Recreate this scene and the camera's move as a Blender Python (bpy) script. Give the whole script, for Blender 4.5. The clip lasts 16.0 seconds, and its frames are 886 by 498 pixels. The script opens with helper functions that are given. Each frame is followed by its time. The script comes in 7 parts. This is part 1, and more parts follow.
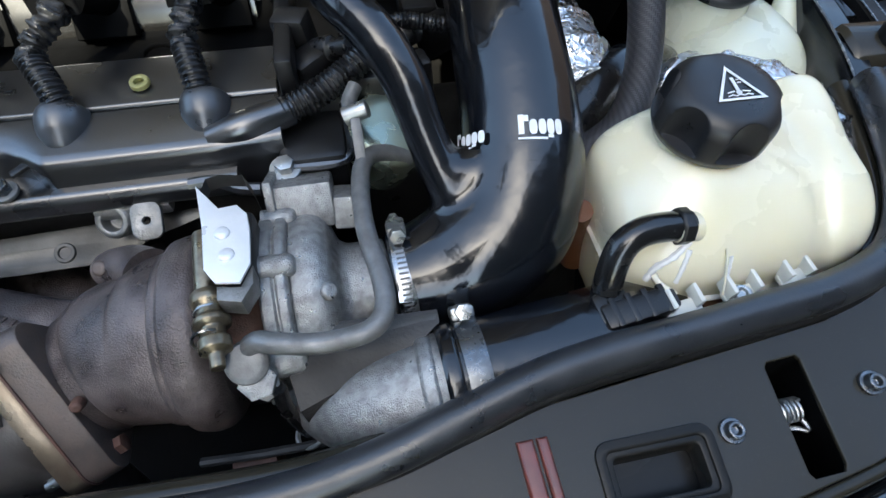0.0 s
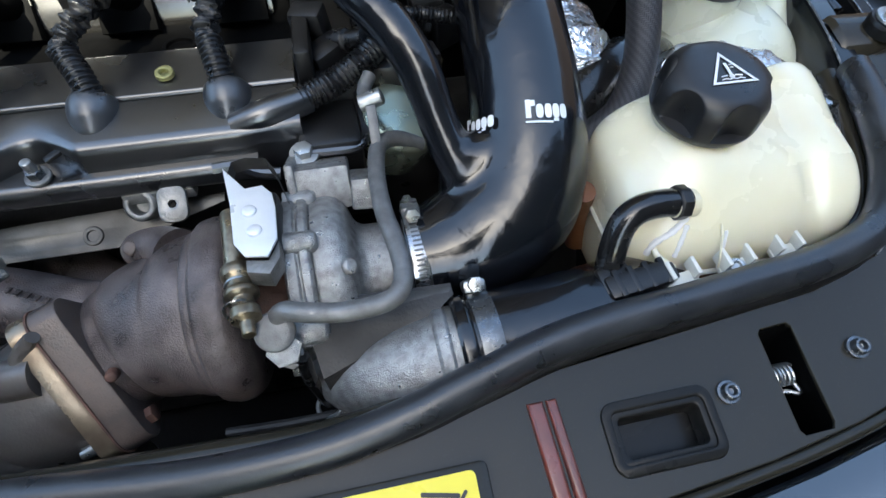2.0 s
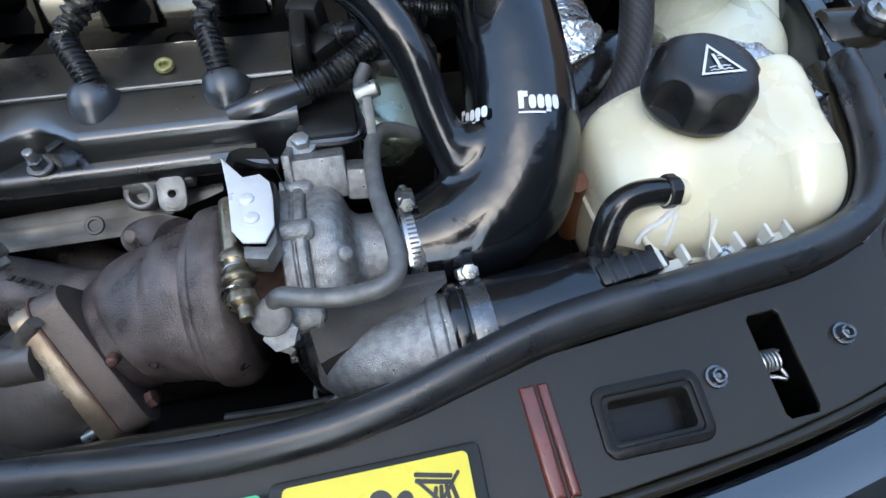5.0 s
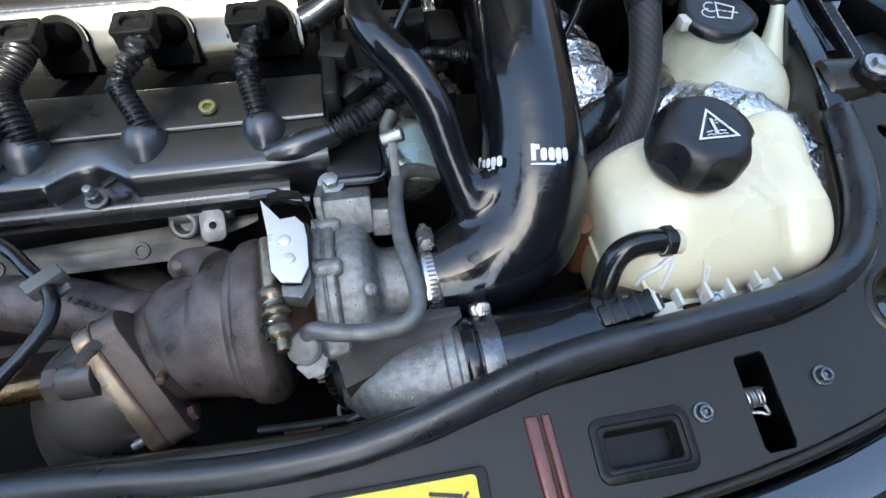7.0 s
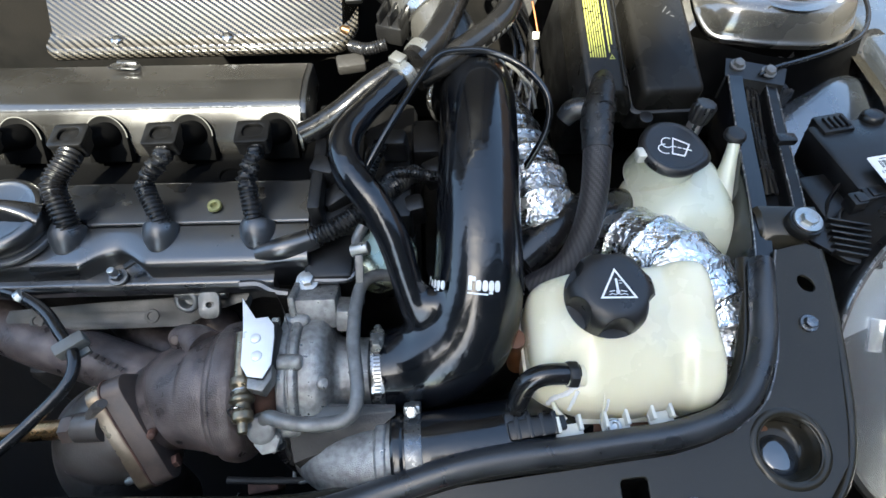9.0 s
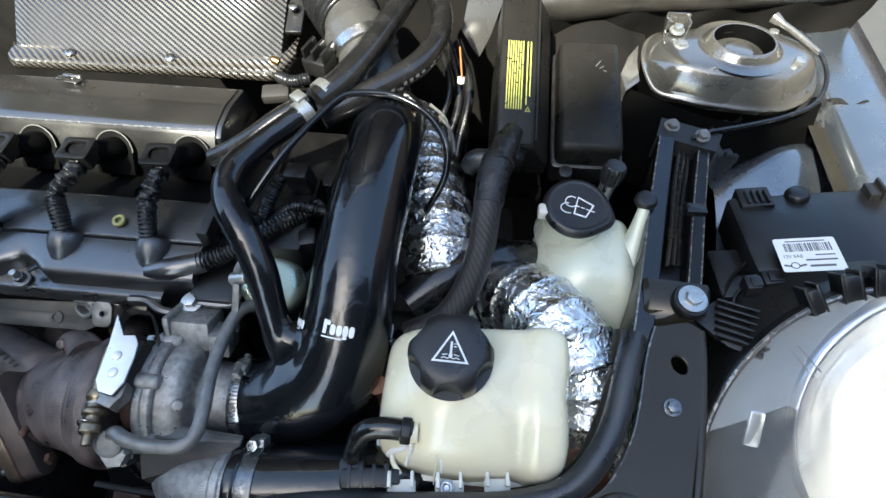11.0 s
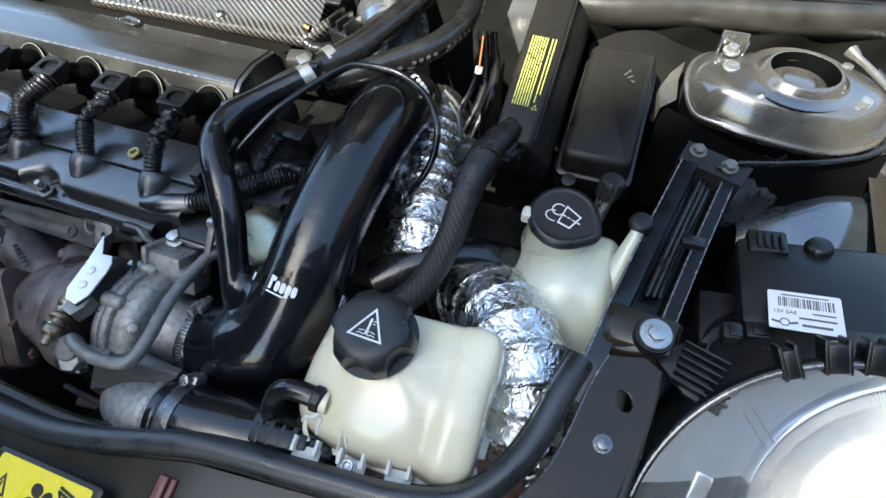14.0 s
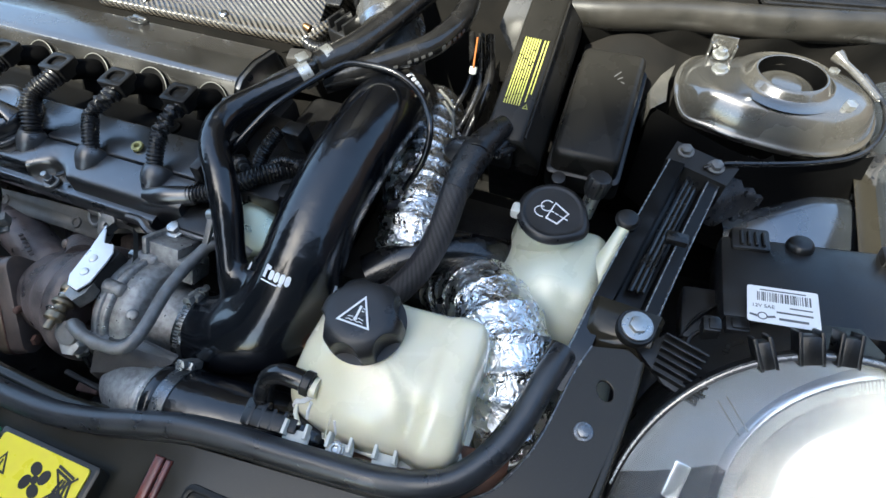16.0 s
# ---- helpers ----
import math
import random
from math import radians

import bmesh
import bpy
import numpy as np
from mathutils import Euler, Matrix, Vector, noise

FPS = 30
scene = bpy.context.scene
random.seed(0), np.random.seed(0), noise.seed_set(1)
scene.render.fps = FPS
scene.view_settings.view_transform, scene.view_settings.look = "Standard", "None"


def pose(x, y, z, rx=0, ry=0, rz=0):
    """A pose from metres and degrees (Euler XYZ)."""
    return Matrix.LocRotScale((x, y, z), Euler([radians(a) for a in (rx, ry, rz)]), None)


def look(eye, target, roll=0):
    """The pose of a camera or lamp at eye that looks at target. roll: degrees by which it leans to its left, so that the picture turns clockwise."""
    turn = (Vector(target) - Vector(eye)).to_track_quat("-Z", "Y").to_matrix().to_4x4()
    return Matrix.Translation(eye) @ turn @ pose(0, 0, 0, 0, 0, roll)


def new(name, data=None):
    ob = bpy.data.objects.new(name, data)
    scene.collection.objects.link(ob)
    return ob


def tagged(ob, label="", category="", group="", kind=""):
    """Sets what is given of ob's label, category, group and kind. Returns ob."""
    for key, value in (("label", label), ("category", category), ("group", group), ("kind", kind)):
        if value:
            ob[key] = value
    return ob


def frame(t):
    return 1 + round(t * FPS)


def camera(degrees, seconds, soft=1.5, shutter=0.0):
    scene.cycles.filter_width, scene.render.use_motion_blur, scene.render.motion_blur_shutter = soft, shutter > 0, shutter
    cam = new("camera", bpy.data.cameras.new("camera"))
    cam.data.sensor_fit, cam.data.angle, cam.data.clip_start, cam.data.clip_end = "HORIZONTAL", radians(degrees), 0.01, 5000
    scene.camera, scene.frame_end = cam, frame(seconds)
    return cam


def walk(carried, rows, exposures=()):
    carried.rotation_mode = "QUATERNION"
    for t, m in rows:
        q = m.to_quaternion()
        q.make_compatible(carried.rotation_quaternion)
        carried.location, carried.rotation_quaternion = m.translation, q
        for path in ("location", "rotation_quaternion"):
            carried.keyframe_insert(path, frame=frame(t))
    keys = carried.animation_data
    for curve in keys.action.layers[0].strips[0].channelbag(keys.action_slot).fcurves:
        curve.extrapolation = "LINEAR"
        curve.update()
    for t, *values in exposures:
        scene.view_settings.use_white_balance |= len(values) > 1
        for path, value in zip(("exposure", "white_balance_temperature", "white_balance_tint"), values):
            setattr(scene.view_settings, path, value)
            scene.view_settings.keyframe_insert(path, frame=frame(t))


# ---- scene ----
cam = camera(79.5, 16.0)
ROWS = [
    (0, -0.0008, -0.0081, 1.1264, 36.466, -0.676, -10.773),
    (0.5, -0.0068, -0.0160, 1.1337, 36.594, -0.721, -10.893),
    (1, -0.0086, -0.0167, 1.1322, 36.546, -0.677, -11.060),
    (1.5, -0.0141, -0.0233, 1.1313, 36.586, -0.732, -11.200),
    (2, -0.0151, -0.0296, 1.1331, 36.650, -0.697, -11.300),
    (2.5, -0.0093, -0.0258, 1.1311, 36.587, -0.567, -11.311),
    (3, -0.0102, -0.0273, 1.1273, 36.767, -0.577, -11.337),
    (3.5, -0.0100, -0.0289, 1.1242, 36.706, -0.641, -11.454),
    (6, -0.0233, -0.0439, 1.1448, 36.504, -0.805, -10.509),
    (6.5, -0.0291, -0.0426, 1.1537, 36.308, -0.852, -9.940),
    (7, -0.0164, -0.0321, 1.1813, 35.400, -0.600, -9.377),
    (7.5, -0.0074, -0.0332, 1.2123, 35.244, -0.494, -8.319),
    (8, 0.0099, -0.0341, 1.2371, 35.153, -0.512, -5.595),
    (8.5, 0.0384, -0.0141, 1.2845, 34.629, -0.504, -2.857),
    (9, 0.0587, -0.0043, 1.2928, 35.091, -0.419, -2.195),
    (9.5, 0.0709, 0.0096, 1.2949, 35.354, -0.408, -2.351),
    (10, 0.0971, 0.0217, 1.3219, 35.176, -0.279, -2.027),
    (10.2, 0.1163, 0.0173, 1.3251, 35.630, -0.406, -1.541),
    (12.3, 0.3006, 0.0443, 1.2994, 36.040, 0.825, 18.038),
    (12.5, 0.2953, 0.0431, 1.2995, 36.042, 0.774, 18.352),
    (13, 0.2896, 0.0451, 1.3041, 36.014, 0.683, 18.996),
    (13.5, 0.3083, 0.0388, 1.2940, 36.475, 0.713, 19.448),
    (14, 0.3169, 0.0422, 1.2960, 36.481, 0.720, 19.690),
    (14.5, 0.3167, 0.0433, 1.2986, 36.514, 0.726, 20.267),
    (15, 0.3184, 0.0358, 1.3012, 36.560, 0.575, 20.524),
    (15.5, 0.3190, 0.0368, 1.2994, 36.521, 0.556, 20.625),
    (16, 0.3349, 0.0307, 1.3006, 37.020, 0.614, 20.619),
]
walk(cam, [(t, pose(x, y, z, rx, ry, rz)) for t, x, y, z, rx, ry, rz in ROWS], [(0.0, 2.37, 6550, 2), (7.5, 2.40, 6500, 2), (10.0, 2.24, 6500, 2), (12.5, 2.07, 6300, 2), (16.0, 2.06, 6350, 2)])

# ---- world, sun and exposure ----
SUN_ELEVATION, SUN_AZIMUTH = 52.0, 205.0   # degrees; azimuth clockwise from +y
world = bpy.data.worlds.new("sky")
scene.world = world
world.use_nodes = True
sky = world.node_tree.nodes.new("ShaderNodeTexSky")
sky.sky_type, sky.sun_disc = "NISHITA", False
sky.dust_density = 1.4
sky.sun_elevation, sky.sun_rotation = radians(SUN_ELEVATION), radians(SUN_AZIMUTH)
back = world.node_tree.nodes["Background"]
back.inputs["Strength"].default_value = 0.15
world.node_tree.links.new(sky.outputs["Color"], back.inputs["Color"])
sun_dir = Vector((math.sin(radians(SUN_AZIMUTH)) * math.cos(radians(SUN_ELEVATION)),
                  math.cos(radians(SUN_AZIMUTH)) * math.cos(radians(SUN_ELEVATION)), math.sin(radians(SUN_ELEVATION))))
sun = new("sun", bpy.data.lights.new("sun", "SUN"))
sun.data.energy, sun.data.angle, sun.data.color = 5.0, radians(0.6), (1.0, 0.92, 0.80)
sun.matrix_world = look(sun_dir * 10, (0, 0, 0))


# ---- materials ----
def material(name, colour, rough=0.5, metal=0.0, second=None, mix=0.35, scale=60.0, fine=600.0, bump=0.15,
             coat=0.0, rough_var=0.12, ior=1.5, dust=None, dust_amount=0.0, dist=0.0008, coat_rough=0.05):
    """A surface with its colour broken at two scales, uneven gloss and a fine relief."""
    m = bpy.data.materials.new(name)
    m.use_nodes = True
    nt = m.node_tree
    N, L = nt.nodes, nt.links
    b = N["Principled BSDF"]
    co = N.new("ShaderNodeTexCoord")
    big, small = N.new("ShaderNodeTexNoise"), N.new("ShaderNodeTexNoise")
    for n, s, d in ((big, scale, 5), (small, fine, 3)):
        n.inputs["Scale"].default_value, n.inputs["Detail"].default_value = s, d
        L.new(co.outputs["Object"], n.inputs["Vector"])
    ramp = N.new("ShaderNodeMapRange")
    ramp.inputs["From Min"].default_value, ramp.inputs["From Max"].default_value = 0.38, 0.68
    L.new(big.outputs["Fac"], ramp.inputs["Value"])
    mul = N.new("ShaderNodeMath")
    mul.operation = "MULTIPLY"
    mul.inputs[1].default_value = mix
    L.new(ramp.outputs["Result"], mul.inputs[0])
    mixc = N.new("ShaderNodeMix")
    mixc.data_type = "RGBA"
    c2 = second or tuple(min(1, c * 0.62) for c in colour)
    mixc.inputs["A"].default_value, mixc.inputs["B"].default_value = (*colour, 1), (*c2, 1)
    L.new(mul.outputs[0], mixc.inputs["Factor"])
    out = mixc.outputs["Result"]
    if dust:
        sp = N.new("ShaderNodeMapRange")
        sp.inputs["From Min"].default_value, sp.inputs["From Max"].default_value = 0.60, 0.72
        sp.inputs["To Max"].default_value = dust_amount
        L.new(small.outputs["Fac"], sp.inputs["Value"])
        md = N.new("ShaderNodeMix")
        md.data_type = "RGBA"
        md.inputs["B"].default_value = (*dust, 1)
        L.new(out, md.inputs["A"])
        L.new(sp.outputs["Result"], md.inputs["Factor"])
        out = md.outputs["Result"]
    L.new(out, b.inputs["Base Color"])
    rr = N.new("ShaderNodeMapRange")
    rr.inputs["From Min"].default_value, rr.inputs["From Max"].default_value = 0.3, 0.7
    rr.inputs["To Min"].default_value, rr.inputs["To Max"].default_value = max(0.02, rough - rough_var), min(1, rough + rough_var)
    L.new(big.outputs["Fac"], rr.inputs["Value"])
    L.new(rr.outputs["Result"], b.inputs["Roughness"])
    b.inputs["Metallic"].default_value, b.inputs["IOR"].default_value = metal, ior
    b.inputs["Coat Weight"].default_value, b.inputs["Coat Roughness"].default_value = coat, coat_rough
    if bump:
        bm_ = N.new("ShaderNodeBump")
        bm_.inputs["Strength"].default_value, bm_.inputs["Distance"].default_value = bump, dist
        L.new(small.outputs["Fac"], bm_.inputs["Height"])
        L.new(bm_.outputs["Normal"], b.inputs["Normal"])
    return m


M = {}
M["cover_black"] = material("satin black plastic", (0.006, 0.0066, 0.0078), 0.30, ior=1.85, coat=1.0, coat_rough=0.18, second=(0.012, 0.0124, 0.0134), scale=18, fine=900, bump=0.08, dust=(0.14, 0.13, 0.12), dust_amount=0.12)
M["cover_dusty"] = material("dusty satin black plastic", (0.011, 0.0107, 0.0102), 0.24, ior=1.75, coat=1.0, coat_rough=0.15, second=(0.019, 0.0182, 0.0168), mix=0.8, scale=12, fine=1400, bump=0.06, dust=(0.40, 0.37, 0.32), dust_amount=0.12)
M["black_plastic"] = material("dull black plastic", (0.006, 0.006, 0.0065), 0.38, second=(0.014, 0.0135, 0.013), scale=40, fine=1200, bump=0.12, dust=(0.12, 0.11, 0.09), dust_amount=0.2)
M["silicone"] = material("glossy black silicone", (0.0035, 0.0043, 0.0060), 0.20, ior=1.45, coat=0.55, coat_rough=0.07, second=(0.009, 0.0095, 0.012), scale=25, fine=48, bump=0.50, dist=0.0026, rough_var=0.06)
M["rubber"] = material("black rubber", (0.017, 0.0185, 0.0215), 0.34, ior=1.62, second=(0.030, 0.0325, 0.036), mix=0.6, scale=40, fine=700, bump=0.18)
M["hose_rubber"] = material("worn rubber hose", (0.007, 0.007, 0.0075), 0.22, second=(0.022, 0.021, 0.020), scale=70, fine=500, bump=0.18, coat=0.3, coat_rough=0.1)
M["corrugated"] = material("corrugated black nylon", (0.010, 0.010, 0.011), 0.30, scale=80, fine=800, bump=0.08)
M["tape"] = material("shiny cloth tape", (0.010, 0.010, 0.0105), 0.32, second=(0.022, 0.022, 0.023), scale=200, fine=1500, bump=0.4)
M["cast_alu"] = material("cast aluminium", (0.40, 0.397, 0.385), 0.38, 0.75, second=(0.20, 0.195, 0.185), mix=0.7, scale=160, fine=1100, bump=0.7, dist=0.0011)
M["cast_alu_dull"] = material("dull cast aluminium", (0.28, 0.275, 0.262), 0.44, 0.75, second=(0.13, 0.125, 0.115), mix=0.85, scale=60, fine=650, bump=0.5, dist=0.001)
M["cast_iron"] = material("heat-browned cast iron", (0.068, 0.054, 0.050), 0.36, 0.25, second=(0.170, 0.136, 0.125), mix=0.9, scale=55, fine=900, bump=0.7, dist=0.0008)
M["cast_iron_flange"] = material("rusty steel flange", (0.085, 0.068, 0.060), 0.40, 0.3, second=(0.135, 0.098, 0.078), mix=0.9, scale=60, fine=700, bump=0.4)
M["downpipe"] = material("tempered steel pipe", (0.16, 0.145, 0.133), 0.36, 0.5, second=(0.085, 0.070, 0.060), mix=0.9, scale=22, fine=500, bump=0.2)
M["tinted_steel"] = material("golden heat-tinted steel", (0.28, 0.23, 0.165), 0.32, 0.7, second=(0.15, 0.105, 0.07), mix=0.9, scale=40, fine=500, bump=0.15)
M["green_print"] = material("green label film", (0.03, 0.42, 0.16), 0.35, second=(0.03, 0.36, 0.14), scale=80, bump=0.02)
M["rust"] = material("brown rust", (0.13, 0.062, 0.042), 0.7, 0.2, second=(0.07, 0.04, 0.03), mix=0.9, scale=80, fine=700, bump=0.5)
M["steel"] = material("bright steel", (0.44, 0.44, 0.44), 0.27, 1.0, second=(0.30, 0.30, 0.30), mix=0.5, scale=90, fine=500, bump=0.08)
M["zinc"] = material("zinc-plated steel", (0.46, 0.47, 0.46), 0.34, 0.85, second=(0.30, 0.30, 0.29), mix=0.6, scale=120, fine=700, bump=0.12)
M["zinc_green"] = material("greenish passivated zinc", (0.40, 0.45, 0.36), 0.3, 0.85, second=(0.46, 0.44, 0.28), mix=0.8, scale=30, fine=400, bump=0.08)
M["brass"] = material("heat-tinted brass", (0.32, 0.19, 0.085), 0.3, 0.95, second=(0.16, 0.09, 0.05), mix=0.8, scale=60, fine=400, bump=0.1)
M["bronze"] = material("tarnished plated steel", (0.28, 0.235, 0.16), 0.35, 0.9, second=(0.15, 0.12, 0.09), mix=0.8, scale=150, fine=500, bump=0.15)
M["brass_ring"] = material("yellow brass insert", (0.36, 0.34, 0.14), 0.4, 0.4, scale=200)
M["shield_steel"] = material("grey aluminised heat shield", (0.105, 0.103, 0.096), 0.42, 0.5, second=(0.060, 0.056, 0.051), mix=0.8, scale=35, fine=600, bump=0.2)
M["white_metal"] = material("bright aluminium plate", (0.82, 0.83, 0.84), 0.38, 0.35, second=(0.68, 0.69, 0.70), mix=0.4, scale=60, fine=500, bump=0.08)
M["pipe_grey"] = material("dull grey steel pipe", (0.20, 0.20, 0.195), 0.45, 0.45, second=(0.12, 0.115, 0.11), mix=0.8, scale=90, fine=900, bump=0.3)
M["paint"] = material("dark bronze-grey metallic paint", (0.023, 0.0200, 0.0140), 0.13, 0.0, ior=1.38, second=(0.032, 0.028, 0.020), scale=14, fine=500, bump=0.01, dust=(0.10, 0.10, 0.09), dust_amount=0.04)
M["paint_gloss"] = material("polished dark paint", (0.013, 0.015, 0.017), 0.07, 0.0, ior=1.9, second=(0.020, 0.022, 0.024), scale=14, bump=0.0, coat=1.0, rough_var=0.03)
M["rail_black"] = material("satin black body paint", (0.005, 0.0056, 0.0066), 0.15, ior=1.45, second=(0.010, 0.0105, 0.0115), scale=30, fine=700, bump=0.03, coat=0.3, coat_rough=0.06, dust=(0.12, 0.11, 0.1), dust_amount=0.04)
# pale colour for beads that imitate highlights on rounded black edges
M["edge_gleam"] = material("pale painted edge gleam", (0.16, 0.165, 0.17), 0.25, 0.6, second=(0.28, 0.28, 0.28), mix=0.8, scale=120, fine=700, bump=0.05, coat=0.4)
M["paint_inner"] = material("thin black body paint", (0.026, 0.031, 0.038), 0.24, 0.0, ior=2.3, second=(0.040, 0.045, 0.050), scale=30, fine=500, bump=0.03, coat=1.0, coat_rough=0.16, dust=(0.15, 0.15, 0.14), dust_amount=0.12)
M["strut_paint"] = material("dusty grey pressed steel", (0.030, 0.030, 0.029), 0.22, 0.0, ior=1.9, second=(0.105, 0.098, 0.084), mix=0.75, scale=9, fine=700, bump=0.05, coat=1.0, coat_rough=0.09, dust=(0.3, 0.28, 0.24), dust_amount=0.12)
# red-brown reflection put into a base colour
M["red_reflection"] = material("painted red-brown reflection", (0.16, 0.035, 0.022), 0.35, 0.0, second=(0.09, 0.03, 0.022), mix=0.9, scale=60, fine=500, bump=0.1, coat=0.4)
M["white_print"] = material("white print", (0.78, 0.79, 0.80), 0.5, scale=200, mix=0.15, bump=0)
M["yellow_print"] = material("yellow label film", (0.80, 0.66, 0.04), 0.35, second=(0.72, 0.55, 0.05), scale=80, bump=0.02)
M["yellow_text"] = material("yellow-green print", (0.40, 0.41, 0.09), 0.45, scale=200, bump=0)
M["black_print"] = material("black print", (0.012, 0.012, 0.012), 0.4, scale=200, bump=0)
M["label_white"] = material("white paper label", (0.78, 0.78, 0.77), 0.45, second=(0.70, 0.69, 0.66), scale=90, mix=0.4, bump=0.02)
M["grey_print"] = material("grey print", (0.11, 0.11, 0.11), 0.5, scale=200, bump=0)
M["clip_grey"] = material("grey nylon clip", (0.13, 0.13, 0.12), 0.45, scale=90)
M["white_nylon"] = material("white nylon", (0.62, 0.62, 0.56), 0.4, second=(0.5, 0.5, 0.44), scale=90, bump=0.05)
M["intake_grey"] = material("silvery grey plastic", (0.062, 0.061, 0.058), 0.30, 0.3, second=(0.042, 0.041, 0.039), scale=30, fine=700, bump=0.1)
# mottled steel, darkened to stand for the shade deep in the bay
M["bay_shade"] = material("grimy bay steel darkened for shade", (0.0035, 0.0034, 0.0032), 0.85, ior=1.25, second=(0.009, 0.008, 0.007), mix=0.9, scale=16, fine=300, bump=0.4)
M["block_alu"] = material("grimy engine aluminium", (0.035, 0.033, 0.031), 0.6, 0.2, second=(0.014, 0.013, 0.012), mix=0.9, scale=25, fine=350, bump=0.5)
M["cowl_rubber"] = material("dusty cowl rubber", (0.014, 0.0135, 0.012), 0.33, second=(0.034, 0.031, 0.027), mix=0.8, scale=22, fine=700, bump=0.15)
M["lid_black"] = material("smooth black moulded lid", (0.012, 0.0115, 0.0105), 0.30, ior=1.28, second=(0.022, 0.0205, 0.018), scale=20, fine=1200, bump=0.06)
M["coil_black"] = material("matt black coil plastic", (0.0045, 0.0045, 0.0048), 0.42, ior=1.38, second=(0.008, 0.008, 0.008), scale=60, fine=1200, bump=0.1)
M["cap_black"] = material("moulded black cap", (0.014, 0.0142, 0.0155), 0.36, second=(0.024, 0.024, 0.025), scale=50, fine=1500, bump=0.12)
M["bonnet"] = material("dusty painted bonnet underside", (0.040, 0.037, 0.031), 0.5, second=(0.028, 0.025, 0.021), scale=6, fine=90, bump=0.1)
M["socket_black"] = material("rubbed black plastic socket", (0.030, 0.033, 0.038), 0.36, ior=1.8, second=(0.044, 0.047, 0.052), scale=60, fine=900, bump=0.1)
# shade of gaps and openings put into the colour
M["recess_shade"] = material("near-black recess shade", (0.0014, 0.0014, 0.0015), 0.7, ior=1.15, second=(0.0025, 0.0025, 0.0025), scale=60, fine=900, bump=0.1)
M["dark_zinc"] = material("tarnished dark zinc", (0.17, 0.18, 0.19), 0.30, 0.85, second=(0.10, 0.105, 0.11), mix=0.7, scale=200, fine=700, bump=0.1)
# for the added, unseen walls at the sides
M["side_shade_wall"] = material("dark brown unseen side wall", (0.085, 0.058, 0.045), 0.85, second=(0.055, 0.042, 0.035), scale=3, fine=60, bump=0.3)
M["asphalt"] = material("asphalt", (0.05, 0.05, 0.05), 0.9, second=(0.035, 0.035, 0.035), scale=8, fine=300, bump=0.5, dist=0.004)
# for the added, unseen walls that block the sun in front
M["shade_wall"] = material("dark unseen shading wall", (0.062, 0.058, 0.052), 0.9, second=(0.042, 0.039, 0.035), scale=2, fine=60, bump=0.3)
M["amber"] = material("amber wire", (0.30, 0.09, 0.015), 0.4, scale=100)
M["orange"] = material("rusty orange bracket", (0.15, 0.062, 0.026), 0.5, scale=60)


def translucent(name, colour, second, density=0.35):
    """Milky moulded plastic that lets light through its wall."""
    m = material(name, colour, 0.26, coat=0.8, coat_rough=0.09, second=second, mix=0.4, scale=16, fine=85, bump=0.03, dist=0.0015)
    nt = m.node_tree
    b = nt.nodes["Principled BSDF"]
    b.inputs["Subsurface Weight"].default_value = density
    b.inputs["Subsurface Radius"].default_value = (0.02, 0.018, 0.010)
    b.inputs["Subsurface Scale"].default_value = 0.6
    return m


M["tank"] = translucent("yellowed translucent plastic", (0.77, 0.725, 0.54), (0.68, 0.60, 0.37))
M["bottle"] = translucent("milky translucent plastic", (0.58, 0.60, 0.48), (0.50, 0.53, 0.42))


def foil():
    m = material("crinkled aluminium foil", (0.88, 0.88, 0.88), 0.26, 1.0, second=(0.60, 0.60, 0.61), mix=0.5, scale=80, fine=300, bump=0)
    nt = m.node_tree
    co, v = nt.nodes.new("ShaderNodeTexCoord"), nt.nodes.new("ShaderNodeTexNoise")
    v.inputs["Scale"].default_value, v.inputs["Detail"].default_value, v.inputs["Distortion"].default_value = 100, 2.0, 1.4
    n = nt.nodes.new("ShaderNodeTexNoise")
    n.inputs["Scale"].default_value, n.inputs["Detail"].default_value, n.inputs["Distortion"].default_value = 260, 2, 1.0
    half = nt.nodes.new("ShaderNodeMath")
    half.operation = "MULTIPLY"
    half.inputs[1].default_value = 0.24
    add = nt.nodes.new("ShaderNodeMath")
    bp = nt.nodes.new("ShaderNodeBump")
    bp.inputs["Strength"].default_value, bp.inputs["Distance"].default_value = 0.9, 0.0034
    L = nt.links
    for x in (v, n):
        L.new(co.outputs["Object"], x.inputs["Vector"])
    L.new(n.outputs["Fac"], half.inputs[0])
    L.new(v.outputs["Fac"], add.inputs[0])
    L.new(half.outputs[0], add.inputs[1])
    L.new(add.outputs[0], bp.inputs["Height"])
    L.new(bp.outputs["Normal"], nt.nodes["Principled BSDF"].inputs["Normal"])
    return m


M["foil"] = foil()


